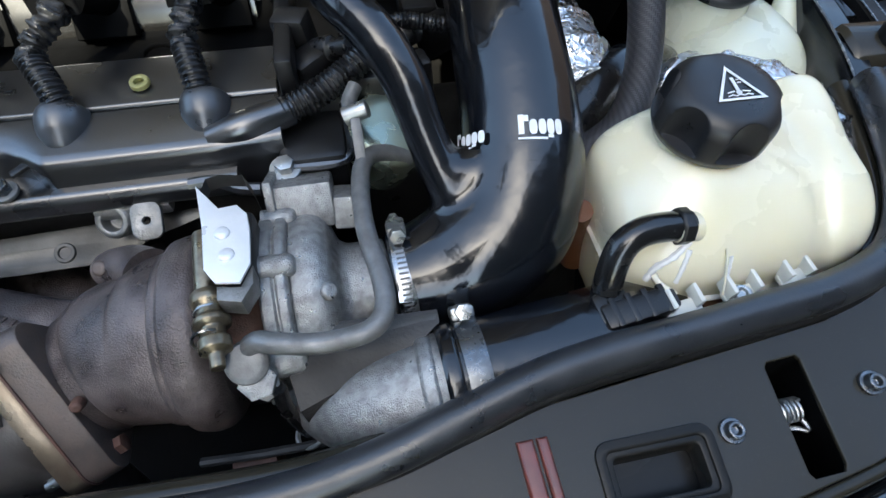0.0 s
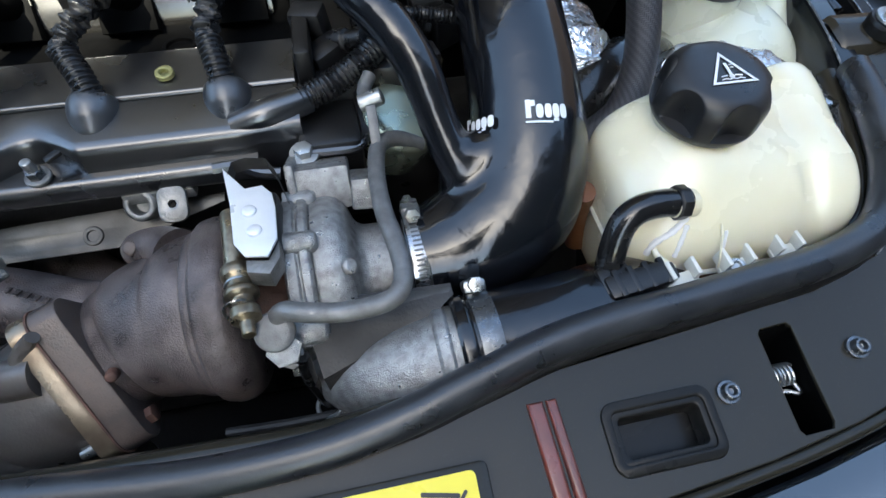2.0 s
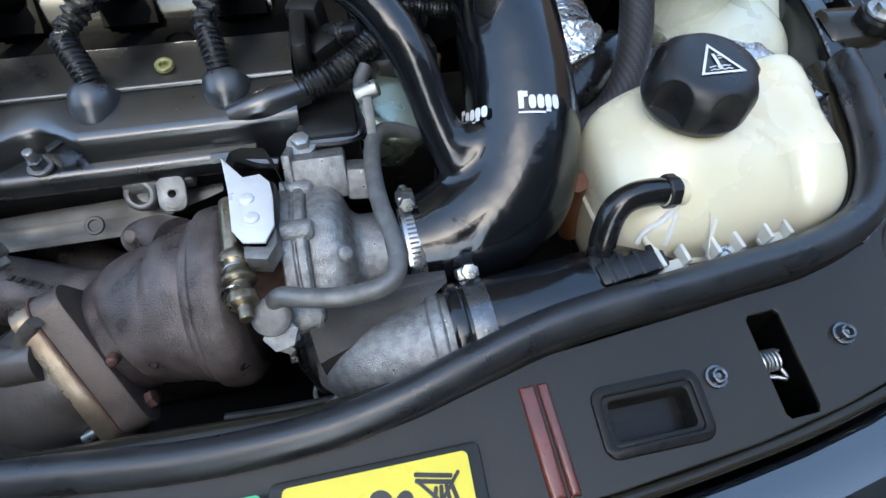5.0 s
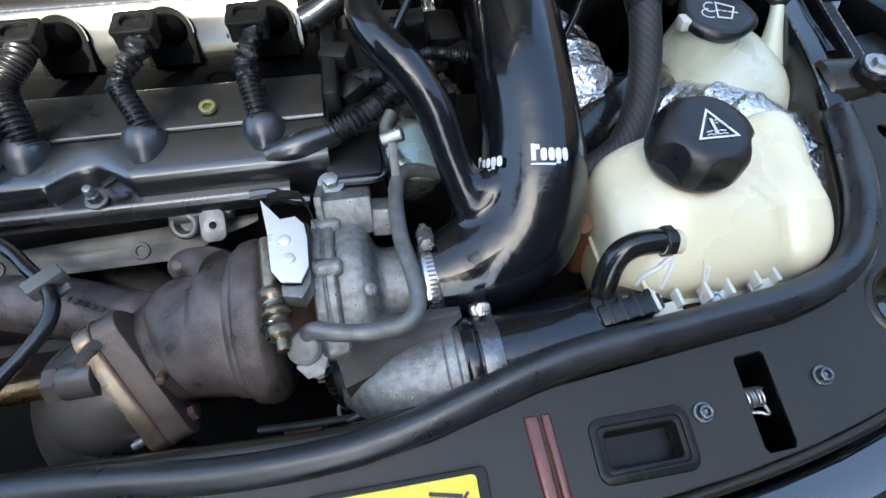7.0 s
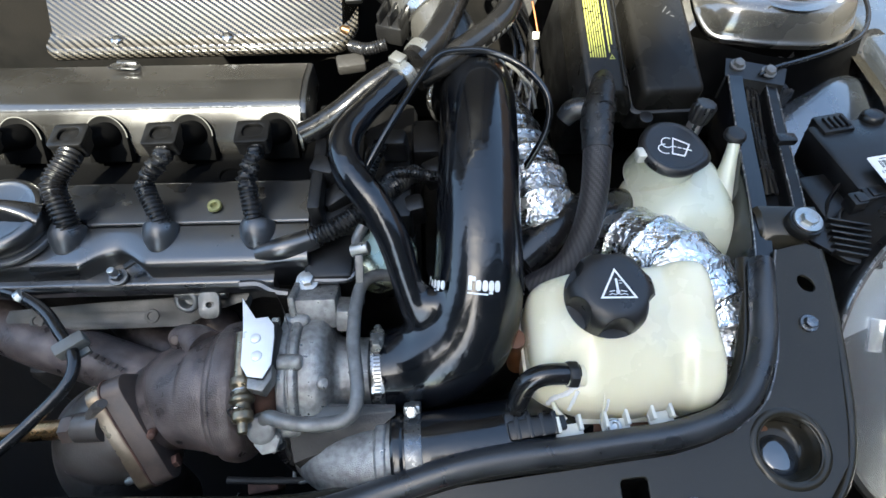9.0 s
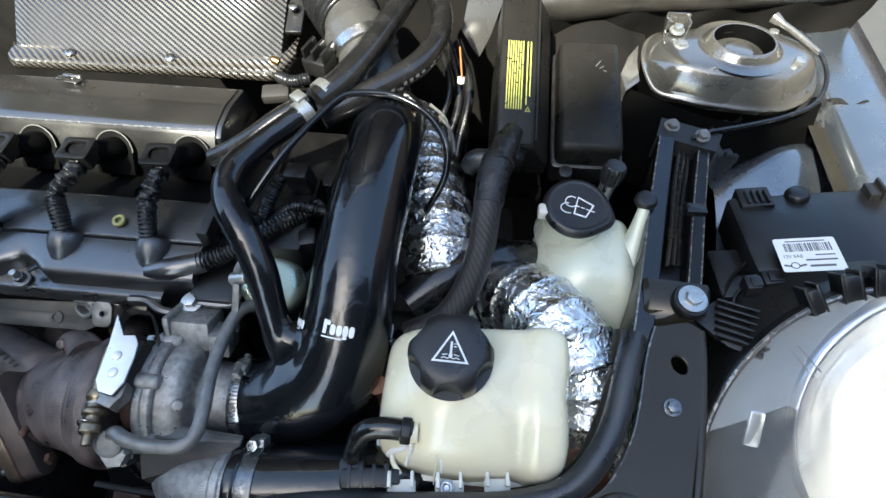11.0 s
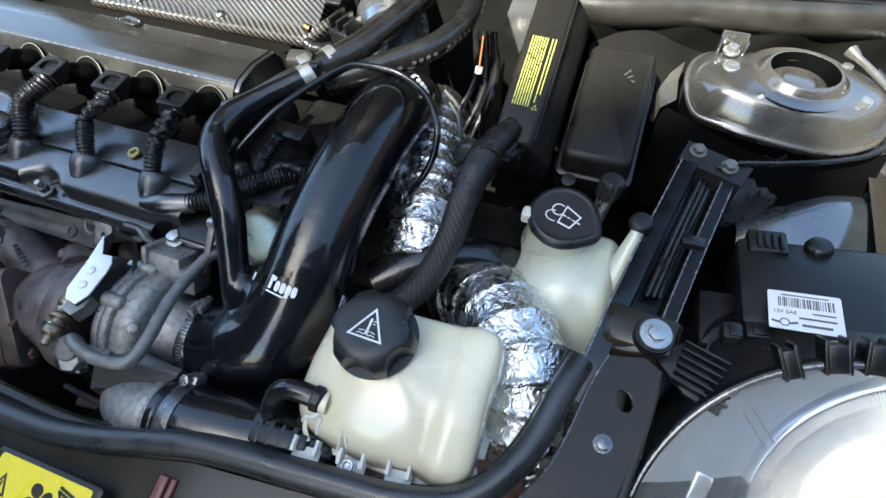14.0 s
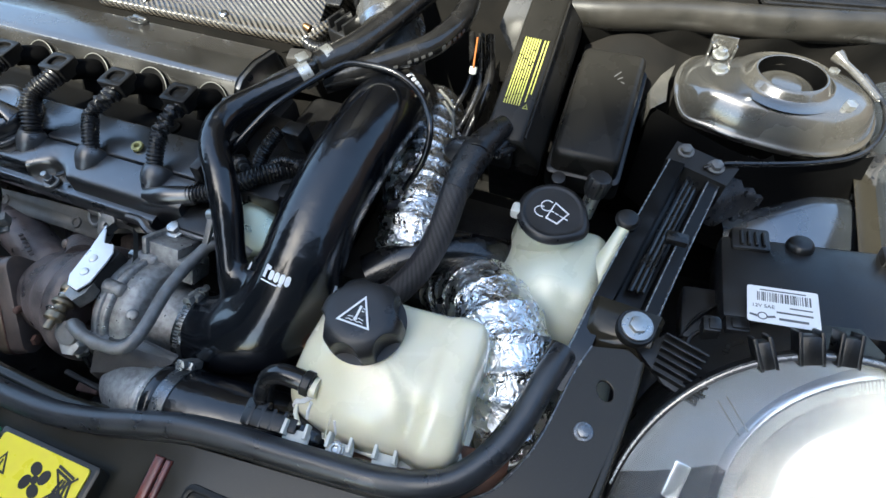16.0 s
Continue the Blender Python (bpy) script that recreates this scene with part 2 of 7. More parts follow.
def weave(name, dark, light, size, rough, metal, bump, coat):
    """A twill weave: two crossing sets of strands, over two and under two."""
    m = bpy.data.materials.new(name)
    m.use_nodes = True
    nt = m.node_tree
    N, L = nt.nodes, nt.links
    b = N["Principled BSDF"]
    co = N.new("ShaderNodeUVMap")
    sep = N.new("ShaderNodeSeparateXYZ")
    L.new(co.outputs["UV"], sep.inputs["Vector"])

    def op(kind, a, bb=None):
        n = N.new("ShaderNodeMath")
        n.operation = kind
        for i, v in ((0, a), (1, bb)):
            if v is None:
                continue
            if isinstance(v, (int, float)):
                n.inputs[i].default_value = v
            else:
                L.new(v, n.inputs[i])
        return n.outputs[0]
    u, v = op("DIVIDE", sep.outputs["X"], size), op("DIVIDE", sep.outputs["Y"], size)
    fu, fv = op("FLOOR", u), op("FLOOR", v)
    over = op("GREATER_THAN", op("MODULO", op("ADD", op("ADD", fu, fv), 4000), 4), 1.5)
    wu = op("ABSOLUTE", op("SUBTRACT", op("FRACT", u), 0.5))
    wv = op("ABSOLUTE", op("SUBTRACT", op("FRACT", v), 0.5))
    mixw = N.new("ShaderNodeMix")
    L.new(over, mixw.inputs["Factor"])
    L.new(wu, mixw.inputs["A"])
    L.new(wv, mixw.inputs["B"])
    col = N.new("ShaderNodeMix")
    col.data_type = "RGBA"
    col.inputs["A"].default_value, col.inputs["B"].default_value = (*dark, 1), (*light, 1)
    L.new(over, col.inputs["Factor"])
    L.new(col.outputs["Result"], b.inputs["Base Color"])
    bp = N.new("ShaderNodeBump")
    bp.inputs["Strength"].default_value, bp.inputs["Distance"].default_value = bump, size * 0.5
    L.new(op("MULTIPLY", mixw.outputs["Result"], -1.0), bp.inputs["Height"])
    L.new(bp.outputs["Normal"], b.inputs["Normal"])
    b.inputs["Roughness"].default_value, b.inputs["Metallic"].default_value = rough, metal
    b.inputs["Coat Weight"].default_value = coat
    return m


M["carbon"] = weave("twill carbon fibre", (0.004, 0.0038, 0.0035), (0.066, 0.059, 0.049), 0.0022, 0.24, 0.0, 0.6, 0.7)
M["braid"] = weave("braided nylon sheath", (0.008, 0.008, 0.009), (0.035, 0.032, 0.035), 0.0016, 0.45, 0.0, 0.6, 0.0)


def clear(name):
    m = bpy.data.materials.new(name)
    m.use_nodes = True
    nt = m.node_tree
    b = nt.nodes["Principled BSDF"]
    b.inputs["Base Color"].default_value = (0.95, 0.97, 0.98, 1)
    b.inputs["Transmission Weight"].default_value = 0.92
    b.inputs["Roughness"].default_value, b.inputs["IOR"].default_value = 0.0, 1.3
    n, bp = nt.nodes.new("ShaderNodeTexNoise"), nt.nodes.new("ShaderNodeBump")
    n.inputs["Scale"].default_value = 30
    bp.inputs["Strength"].default_value, bp.inputs["Distance"].default_value = 0.0, 0.001
    nt.links.new(n.outputs["Fac"], bp.inputs["Height"])
    nt.links.new(bp.outputs["Normal"], b.inputs["Normal"])
    return m


M["lens"] = clear("hazy polycarbonate")
M["reflector"] = material("silvered reflector", (0.80, 0.82, 0.85), 0.27, 0.85, second=(0.70, 0.72, 0.75), mix=0.3, scale=18, fine=60, bump=0.0, rough_var=0.0)
M["smoked"] = material("dark smoked plastic", (0.030, 0.033, 0.037), 0.22, second=(0.045, 0.048, 0.052), scale=14, fine=80, bump=0.0, rough_var=0.0)
M["bezel"] = material("silvery lamp bezel", (0.50, 0.54, 0.60), 0.22, 0.6, second=(0.36, 0.39, 0.44), mix=0.5, scale=12, fine=60, bump=0.0, rough_var=0.0)
from mathutils.bvhtree import BVHTree



# ---- tools for shapes ----
def finish(me, mat, angle=38):
    me.materials.append(mat)
    me.shade_smooth()
    me.set_sharp_from_angle(angle=radians(angle))
    return me


def thing(name, label, category, at=(0, 0, 0), group="", kind=""):
    """An empty at the base of a thing, which parents its parts."""
    return tagged(place(new(name), at), label, category, group, kind)


def place(ob, at):
    ob.location = at
    return ob


def part(name, geo, mat, parent=None, label="", angle=38):
    """Links geometry given in world metres (a bmesh or (verts, faces)) as one mesh under a thing or a part."""
    me = bpy.data.meshes.new(name)
    if isinstance(geo, tuple):
        me.from_pydata([tuple(v) for v in geo[0]], [], geo[1])
        bm = bmesh.new()
        bm.from_mesh(me)
    else:
        bm = geo
    bmesh.ops.recalc_face_normals(bm, faces=bm.faces)
    bm.to_mesh(me)
    bm.free()
    finish(me, M[mat] if isinstance(mat, str) else mat, angle)
    ob = new(name, me)
    if parent:
        ob.parent = parent
        base = Vector((0, 0, 0))
        p = parent
        while p:
            base += Vector(p.location)
            p = p.parent
        me.transform(Matrix.Translation(-base))
    if label:
        ob["label"] = label
    return ob


def solid(name, geo, mat, label, category, group="", kind="", angle=38):
    """A thing that is one mesh."""
    return tagged(part(name, geo, mat, None, "", angle), label, category, group, kind)


def smooth_path(pts, per=10):
    """A Catmull-Rom line through the control points (any number of columns)."""
    p = np.array(pts, float)
    if len(p) < 3:
        return np.array([p[0] + (p[-1] - p[0]) * k / per for k in range(per + 1)])
    q = np.vstack([2 * p[0] - p[1], p, 2 * p[-1] - p[-2]])
    out = []
    for i in range(1, len(q) - 2):
        a, b, c, d = q[i - 1], q[i], q[i + 1], q[i + 2]
        for k in range(per):
            t = k / per
            out.append(0.5 * (2 * b + (c - a) * t + (2 * a - 5 * b + 4 * c - d) * t * t + (3 * b - a - 3 * c + d) * t ** 3))
    out.append(p[-1])
    return np.array(out)


def even(path, step):
    """The line cut into even steps."""
    seg = np.linalg.norm(np.diff(path[:, :3], axis=0), axis=1)
    s = np.r_[0, np.cumsum(seg)]
    n = max(2, int(round(s[-1] / step)))
    t = np.linspace(0, s[-1], n + 1)
    return np.stack([np.interp(t, s, path[:, k]) for k in range(path.shape[1])], 1)


def frames(path):
    """Tangent and two cross directions along a line, without twist."""
    P = path[:, :3]
    T = np.gradient(P, axis=0)
    T /= np.linalg.norm(T, axis=1)[:, None] + 1e-12
    up = np.array([0, 0, 1.0]) if abs(T[0][2]) < 0.9 else np.array([0, 1.0, 0])
    U = [np.cross(np.cross(T[0], up), T[0])]
    U[0] /= np.linalg.norm(U[0])
    for i in range(1, len(P)):
        u = U[-1] - T[i] * (U[-1] @ T[i])
        U.append(u / np.linalg.norm(u))
    U = np.array(U)
    return T, U, np.cross(T, U)


def sweep(pts, r, n=24, step=0.004, rib=None, cap=True, crinkle=0.0, flat=1.0, twist=0.0):
    """A round bar along a smooth line. pts may carry a radius in their fourth column; rib(s) scales it along its length."""
    path = even(smooth_path(pts), step)
    T, U, V = frames(path)
    seg = np.r_[0, np.cumsum(np.linalg.norm(np.diff(path[:, :3], axis=0), axis=1))]
    verts, faces = [], []
    for i, p in enumerate(path):
        rad = p[3] if path.shape[1] > 3 else r
        for k in range(n):
            a = 2 * math.pi * k / n
            rr = rad * (rib(seg[i] + twist * k / n) if rib else 1.0)
            if crinkle:
                q = Vector(p[:3] + rad * (math.cos(a) * U[i] + math.sin(a) * V[i]))
                rr += crinkle * (noise.noise(q * 90) + 0.9 * noise.noise(q * 210))
            verts.append(p[:3] + rr * (math.cos(a) * U[i] + flat * math.sin(a) * V[i]))
    m = len(path)
    for i in range(m - 1):
        for k in range(n):
            j = (k + 1) % n
            faces.append((i * n + k, i * n + j, (i + 1) * n + j, (i + 1) * n + k))
    if cap:
        faces += [tuple(range(n)), tuple(range((m - 1) * n, m * n))]
    return verts, faces


def basis(axis, up=(0, 0, 1)):
    z = Vector(axis).normalized()
    u = Vector(up)
    if abs(u.normalized().dot(z)) > 0.95:
        u = Vector((0, 1, 0))
    x = u.cross(z).normalized()
    return x, z.cross(x), z


def lathe(profile, at, axis, n=40, up=(0, 0, 1), lobes=None):
    """A turned shape: profile rows of (distance along the axis, radius). lobes(angle, distance) scales the radius."""
    x, y, z = basis(axis, up)
    o = Vector(at)
    verts, faces = [], []
    for d, r in profile:
        for k in range(n):
            a = 2 * math.pi * k / n
            q = r * (lobes(a, d) if lobes else 1.0)
            verts.append(o + z * d + (x * math.cos(a) + y * math.sin(a)) * max(q, 1e-5))
    for i in range(len(profile) - 1):
        for k in range(n):
            j = (k + 1) % n
            faces.append((i * n + k, i * n + j, (i + 1) * n + j, (i + 1) * n + k))
    faces += [tuple(range(n)), tuple(range((len(profile) - 1) * n, len(profile) * n))]
    return verts, faces


def rounded(profile, r=0.002, n=3):
    """The same profile with its corners rounded."""
    out = [profile[0]]
    for a, b, c in zip(profile, profile[1:], profile[2:]):
        A, B, C = Vector(a), Vector(b), Vector(c)
        la, lc = (A - B).length, (C - B).length
        k = min(r, la * 0.45, lc * 0.45)
        p, q = B + (A - B).normalized() * k if la else B, B + (C - B).normalized() * k if lc else B
        for i in range(n + 1):
            t = i / n
            out.append(tuple(p * (1 - t) ** 2 + B * 2 * t * (1 - t) + q * t * t))
    out.append(profile[-1])
    return out


def frame_m(at, x, y):
    """A placing matrix from an origin, an x direction and a rough y direction."""
    X = Vector(x).normalized()
    Z = X.cross(Vector(y)).normalized()
    Y = Z.cross(X)
    m = Matrix((X, Y, Z)).transposed().to_4x4()
    m.translation = Vector(at)
    return m


def rrect(w, h, r, n=5, cx=0.0, cy=0.0):
    """A rectangle with round corners, as an outline."""
    out = []
    for sx, sy, a0 in ((1, 1, 0), (-1, 1, 90), (-1, -1, 180), (1, -1, 270)):
        for k in range(n + 1):
            a = radians(a0 + 90 * k / n)
            out.append((cx + sx * (w / 2 - r) + r * math.cos(a), cy + sy * (h / 2 - r) + r * math.sin(a)))
    return out


def disc(r, n=24, cx=0.0, cy=0.0):
    return [(cx + r * math.cos(2 * math.pi * k / n), cy + r * math.sin(2 * math.pi * k / n)) for k in range(n)]


def slab(outline, z0, z1, m=None, bevel=0.0, draft=0.0, segs=2):
    """An outline raised from z0 to z1, its upper edge rounded; draft narrows the top. m places it."""
    bm = bmesh.new()
    o = [Vector((a, b, 0)) for a, b in outline]
    c = sum(o, Vector()) / len(o)
    lo = [bm.verts.new((p.x, p.y, z0)) for p in o]
    hi = [bm.verts.new((c.x + (p.x - c.x) * (1 - draft), c.y + (p.y - c.y) * (1 - draft), z1)) for p in o]
    n = len(o)
    bm.faces.new(lo)
    top = bm.faces.new(hi)
    for i in range(n):
        bm.faces.new((lo[i], lo[(i + 1) % n], hi[(i + 1) % n], hi[i]))
    if bevel:
        bmesh.ops.recalc_face_normals(bm, faces=bm.faces)
        bmesh.ops.bevel(bm, geom=list(top.edges), offset=bevel, segments=segs, profile=0.5, affect="EDGES")
    if m:
        bm.transform(m)
    return bm


def block(w, d, h, m=None, bevel=0.003, segs=2):
    """A box w x d x h with all its edges rounded, standing on z = 0."""
    bm = bmesh.new()
    bmesh.ops.create_cube(bm, size=1, matrix=Matrix.Translation((0, 0, h / 2)) @ Matrix.Diagonal((w, d, h, 1)))
    if bevel:
        bmesh.ops.bevel(bm, geom=list(bm.edges), offset=bevel, segments=segs, profile=0.5, affect="EDGES")
    if m:
        bm.transform(m)
    return bm


def join(*geos):
    """Several pieces of geometry as one."""
    bm = bmesh.new()
    for g in geos:
        me = bpy.data.meshes.new("tmp")
        if isinstance(g, tuple):
            me.from_pydata([tuple(v) for v in g[0]], [], g[1])
        else:
            g.to_mesh(me)
            g.free()
        bm.from_mesh(me)
        bpy.data.meshes.remove(me)
    return bm


def plate(outer, holes, thick, m=None, bevel=0.0):
    """A flat sheet with holes through it, with its upper face at z = 0 before it is placed by m."""
    cu = bpy.data.curves.new("tmp", "CURVE")
    cu.dimensions, cu.fill_mode = "2D", "BOTH"
    cu.extrude, cu.bevel_depth, cu.bevel_resolution = thick / 2 - bevel, bevel, 1
    for loop in (outer, *holes):
        sp = cu.splines.new("POLY")
        sp.points.add(len(loop) - 1)
        for p, (a, b) in zip(sp.points, loop):
            p.co = (a, b, 0, 1)
        sp.use_cyclic_u = True
    ob = bpy.data.objects.new("tmp", cu)
    me = ob.to_mesh()
    bm = bmesh.new()
    bm.from_mesh(me)
    ob.to_mesh_clear()
    bpy.data.objects.remove(ob)
    bpy.data.curves.remove(cu)
    bmesh.ops.remove_doubles(bm, verts=bm.verts, dist=1e-6)
    bmesh.ops.translate(bm, verts=bm.verts, vec=(0, 0, -thick / 2))
    if m:
        bm.transform(m)
    return bm


def skin(rows, close_u=False, caps=False):
    """A surface through rows of points."""
    n = len(rows[0])
    verts = [p for row in rows for p in row]
    faces = []
    for i in range(len(rows) - 1):
        for k in range(n if close_u else n - 1):
            j = (k + 1) % n
            faces.append((i * n + k, i * n + j, (i + 1) * n + j, (i + 1) * n + k))
    if caps:
        faces += [tuple(range(n)), tuple(range((len(rows) - 1) * n, len(rows) * n))]
    return verts, faces


def prism(profile, x0, x1, ends=True):
    """A cross-section in y and z carried along x."""
    a = [(x0, y, z) for y, z in profile]
    b = [(x1, y, z) for y, z in profile]
    return skin([a, b], close_u=True, caps=ends)


def super_egg(centre, radii, power=0.4, n=48, m=32, shape=None):
    """A rounded block; shape(p, u) may move each point."""
    def f(c, e):
        return math.copysign(abs(c) ** e, c)
    rows = []
    for i in range(m + 1):
        b = -math.pi / 2 + math.pi * i / m
        row = []
        for k in range(n):
            a = 2 * math.pi * k / n
            u = Vector((f(math.cos(b), power) * f(math.cos(a), power), f(math.cos(b), power) * f(math.sin(a), power), f(math.sin(b), power)))
            p = Vector(centre) + Vector((u.x * radii[0], u.y * radii[1], u.z * radii[2]))
            row.append(shape(p, u) if shape else p)
        rows.append(row)
    return skin(rows, close_u=True, caps=True)


def hexagon(r, turn=0.0):
    return [(r * math.cos(radians(60 * k + turn)), r * math.sin(radians(60 * k + turn))) for k in range(6)]


def axis_m(at, axis, turn=0.0):
    x, y, z = basis(axis)
    m = Matrix((x, y, z)).transposed().to_4x4()
    m.translation = Vector(at)
    return m @ Matrix.Rotation(radians(turn), 4, "Z")


def bolt(at, axis=(0, 0, 1), r=0.005, h=0.005, washer=0.0075, mat="zinc", parent=None, turn=10, torx=False, label="zinc-plated hexagon bolt with washer", name="bolt"):
    """A flanged bolt head; torx adds a socket."""
    m = axis_m(at, axis, turn)
    if torx:
        head = lathe(rounded([(0, r * 1.05), (h, r * 0.92), (h, r * 0.5), (h * 0.4, r * 0.45), (h * 0.4, 0)], 0.0008), at, axis, 20,
                     lobes=lambda a, d: 1.0)
    else:
        head = slab(hexagon(r), 0, h, m, 0.0007)
    if parent is None:
        top = thing(name, label, "bolt", at, "")
    else:
        top = part(name, head, mat, parent)
        part("washer", lathe(rounded([(-0.001, washer), (0.0012, washer), (0.0012, r * 0.5)], 0.0005), at, axis, 28), mat, top)
        return top
    part("head", head, mat, top)
    part("washer", lathe(rounded([(-0.001, washer), (0.0012, washer), (0.0012, r * 0.5)], 0.0005), at, axis, 28), mat, top)
    return top


def on_tube(pts, s0, s1, a0, a1, lift, nu=6, nv=6, r=None, thick=0.0):
    """A patch that hugs a swept bar: from s0 to s1 along it (0 to 1) and from angle a0 to a1 round it."""
    path = even(smooth_path(pts), 0.004)
    T, U, V = frames(path)
    rows = []
    for i in range(nu + 1):
        s = (s0 + (s1 - s0) * i / nu) * (len(path) - 1)
        k = int(min(max(s, 0), len(path) - 2))
        t = s - k
        c, u, v = (x[k] * (1 - t) + x[k + 1] * t for x in (path, U, V))
        rad = (c[3] if path.shape[1] > 3 else r) + lift
        rows.append([c[:3] + rad * (math.cos(radians(a0 + (a1 - a0) * j / nv)) * u + math.sin(radians(a0 + (a1 - a0) * j / nv)) * v) for j in range(nv + 1)])
    return skin(rows)


def set_uv(ob, fn):
    """Gives a mesh a map in metres: fn(point) -> (u, v)."""
    me = ob.data
    uv = me.uv_layers.new(name="map")
    for l in me.loops:
        uv.data[l.index].uv = fn(me.vertices[l.vertex_index].co)


def tube_uv(ob, pts, r, n, step):
    """A map along and round a swept bar."""
    me = ob.data
    uv = me.uv_layers.new(name="map")
    for poly in me.polygons:
        ids = [me.loops[i].vertex_index for i in poly.loop_indices]
        wrap = max(v % n for v in ids) == n - 1 and min(v % n for v in ids) == 0
        for i, v in zip(poly.loop_indices, ids):
            k = v % n
            if wrap and k == 0:
                k = n
            uv.data[i].uv = (k / n * 2 * math.pi * r, v // n * step)


def on_skin(ob, pts, lift):
    """Points moved on to the surface of a mesh, and a little off it."""
    me = ob.data
    tree = BVHTree.FromPolygons([v.co for v in me.vertices], [tuple(p.vertices) for p in me.polygons])
    at, up = Vector((0, 0, 0)), ob.parent
    while up:
        at, up = at + Vector(up.location), up.parent
    out = []
    for p in smooth_path(pts, 8):
        co, nor, _, _ = tree.find_nearest(Vector(p[:3]) - at)
        q = co + at + nor * lift
        if not out or (q - Vector(out[-1])).length > 0.003:
            out.append(tuple(q))
    if len(out) < 3:
        a, b = Vector(out[0]), Vector(out[0]) + Vector((0.002, 0.001, -0.001))
        out = [tuple(a), tuple((a + b) / 2), tuple(b)]
    return out


# ---- the body of the car and what stands round it ----
def panel_z(x, y):
    """The sloping top of the front panel."""
    return 0.8194 + 0.05 * x + 0.22 * y


PANEL = Matrix(((1, 0, 0, 0), (0, 1, 0, 0), (0.05, 0.22, 1, 0.8194), (0, 0, 0, 1)))

solid("ground", block(60, 60, 0.2, Matrix.Translation((0, 0, -0.2)), 0), "asphalt", "grey asphalt ground under the car", "ground", kind="structure")
# unseen walls, added to set the sun's shadow edge and cut the sky
HW = Matrix.Translation((-6.05, -4.316, 0)) @ Matrix.Rotation(radians(12.4), 4, "Z")
# the raised top corner shapes the shadow edge over the bay
solid("wall_house", join(block(10.0, 0.3, 6.01, HW, 0.02), slab([(4.15, 6.00), (5.0, 6.00), (5.0, 6.18), (4.81, 6.13)], -0.15, 0.15, HW @ Matrix(((1, 0, 0, 0), (0, 0, -1, 0), (0, 1, 0, 0), (0, 0, 0, 1))))), "shade_wall", "unseen wall in front of the car, added to shade the bay", "wall", kind="structure")
solid("wall_house_next", block(6.0, 0.3, 6.01, Matrix.Translation((2.93, -2.35, 0)) @ Matrix.Rotation(radians(12.4), 4, "Z"), 0.02), "shade_wall", "unseen second shading wall, added past a narrow gap", "wall", kind="structure")
solid("wall_house_wing", block(0.3, 3.4, 7.34, Matrix.Translation((-4.6, -2.6, 0)), 0.02), "shade_wall", "unseen side wall, added to block sky at the front left", "wall", kind="structure")
# added out of view to darken what the sides reflect
solid("wall_neighbour_left", block(0.3, 16, 2.2, Matrix.Translation((-5.6, 1.5, 0)), 0.02), "side_shade_wall", "unseen low wall, added to cut light from the left", "wall", kind="structure")
solid("wall_neighbour_right", block(0.3, 16, 3.4, Matrix.Translation((4.4, 1.5, 0)), 0.02), "side_shade_wall", "unseen wall, added to cut light from the right", "wall", kind="structure")

# bonnet, propped open behind the engine
bon = thing("bonnet", "open car bonnet with dark ribbed underside", "bonnet", (-0.2, 1.0, 1.06), kind="structure")
def bonnet_point(u, t, drop=0.0):
    """A place on the bonnet: u across it from -1 to 1, t from the hinge to the front edge."""
    return (-0.2 + u * 0.5 * (1.45 - 0.20 * t * t), 1.0 - 0.34 * t - 0.03 * math.sin(t * 3.1) - drop * 0.93, 1.06 + 0.86 * t + 0.02 * math.sin(t * 3.1) - 0.04 * u * u - drop * 0.36)
sk = part("skin", skin([[bonnet_point(k / 5 - 1, i / 12) for k in range(11)] for i in range(13)]), "bonnet", bon)
sol = sk.modifiers.new("thickness", "SOLIDIFY")
sol.thickness = 0.025
for u in (-0.62, 0.0, 0.62):
    part("brace", sweep([bonnet_point(u, t, 0.03) for t in (0.04, 0.3, 0.6, 0.94)], 0.025, 12, 0.03), "bonnet", bon)
for t in (0.08, 0.92):
    part("brace", sweep([bonnet_point(u, t, 0.03) for u in (-0.9, -0.4, 0.0, 0.4, 0.9)], 0.025, 12, 0.03), "bonnet", bon)

# the shell of the engine bay, its deep shade put into a near-black colour
solid("floor_bay", block(1.7, 1.2, 0.02, Matrix.Translation((-0.2, 0.45, 0.42)), 0), "bay_shade", "undertray below the engine, darkened for shade", "undertray", kind="structure")
solid("wall_firewall", block(1.7, 0.03, 0.64, Matrix.Translation((-0.2, 0.86, 0.43)), 0.004), "bay_shade", "firewall behind the engine, darkened for shade", "firewall", kind="structure")
solid("wall_side_near_lamp", block(0.02, 1.0, 0.40, Matrix.Translation((0.66, 0.42, 0.43)), 0.004), "bay_shade", "inner side of the wing, darkened for shade", "inner wing", kind="structure")
solid("wall_side_far", block(0.02, 1.0, 0.45, Matrix.Translation((-0.95, 0.4, 0.43)), 0.004), "bay_shade", "inner side of the far wing, darkened for shade", "inner wing", kind="structure")
solid("wall_radiator", block(1.3, 0.03, 0.34, Matrix.Translation((-0.3, 0.035, 0.44)), 0.004), "bay_shade", "radiator shroud below the front panel, darkened for shade", "radiator shroud", kind="structure")

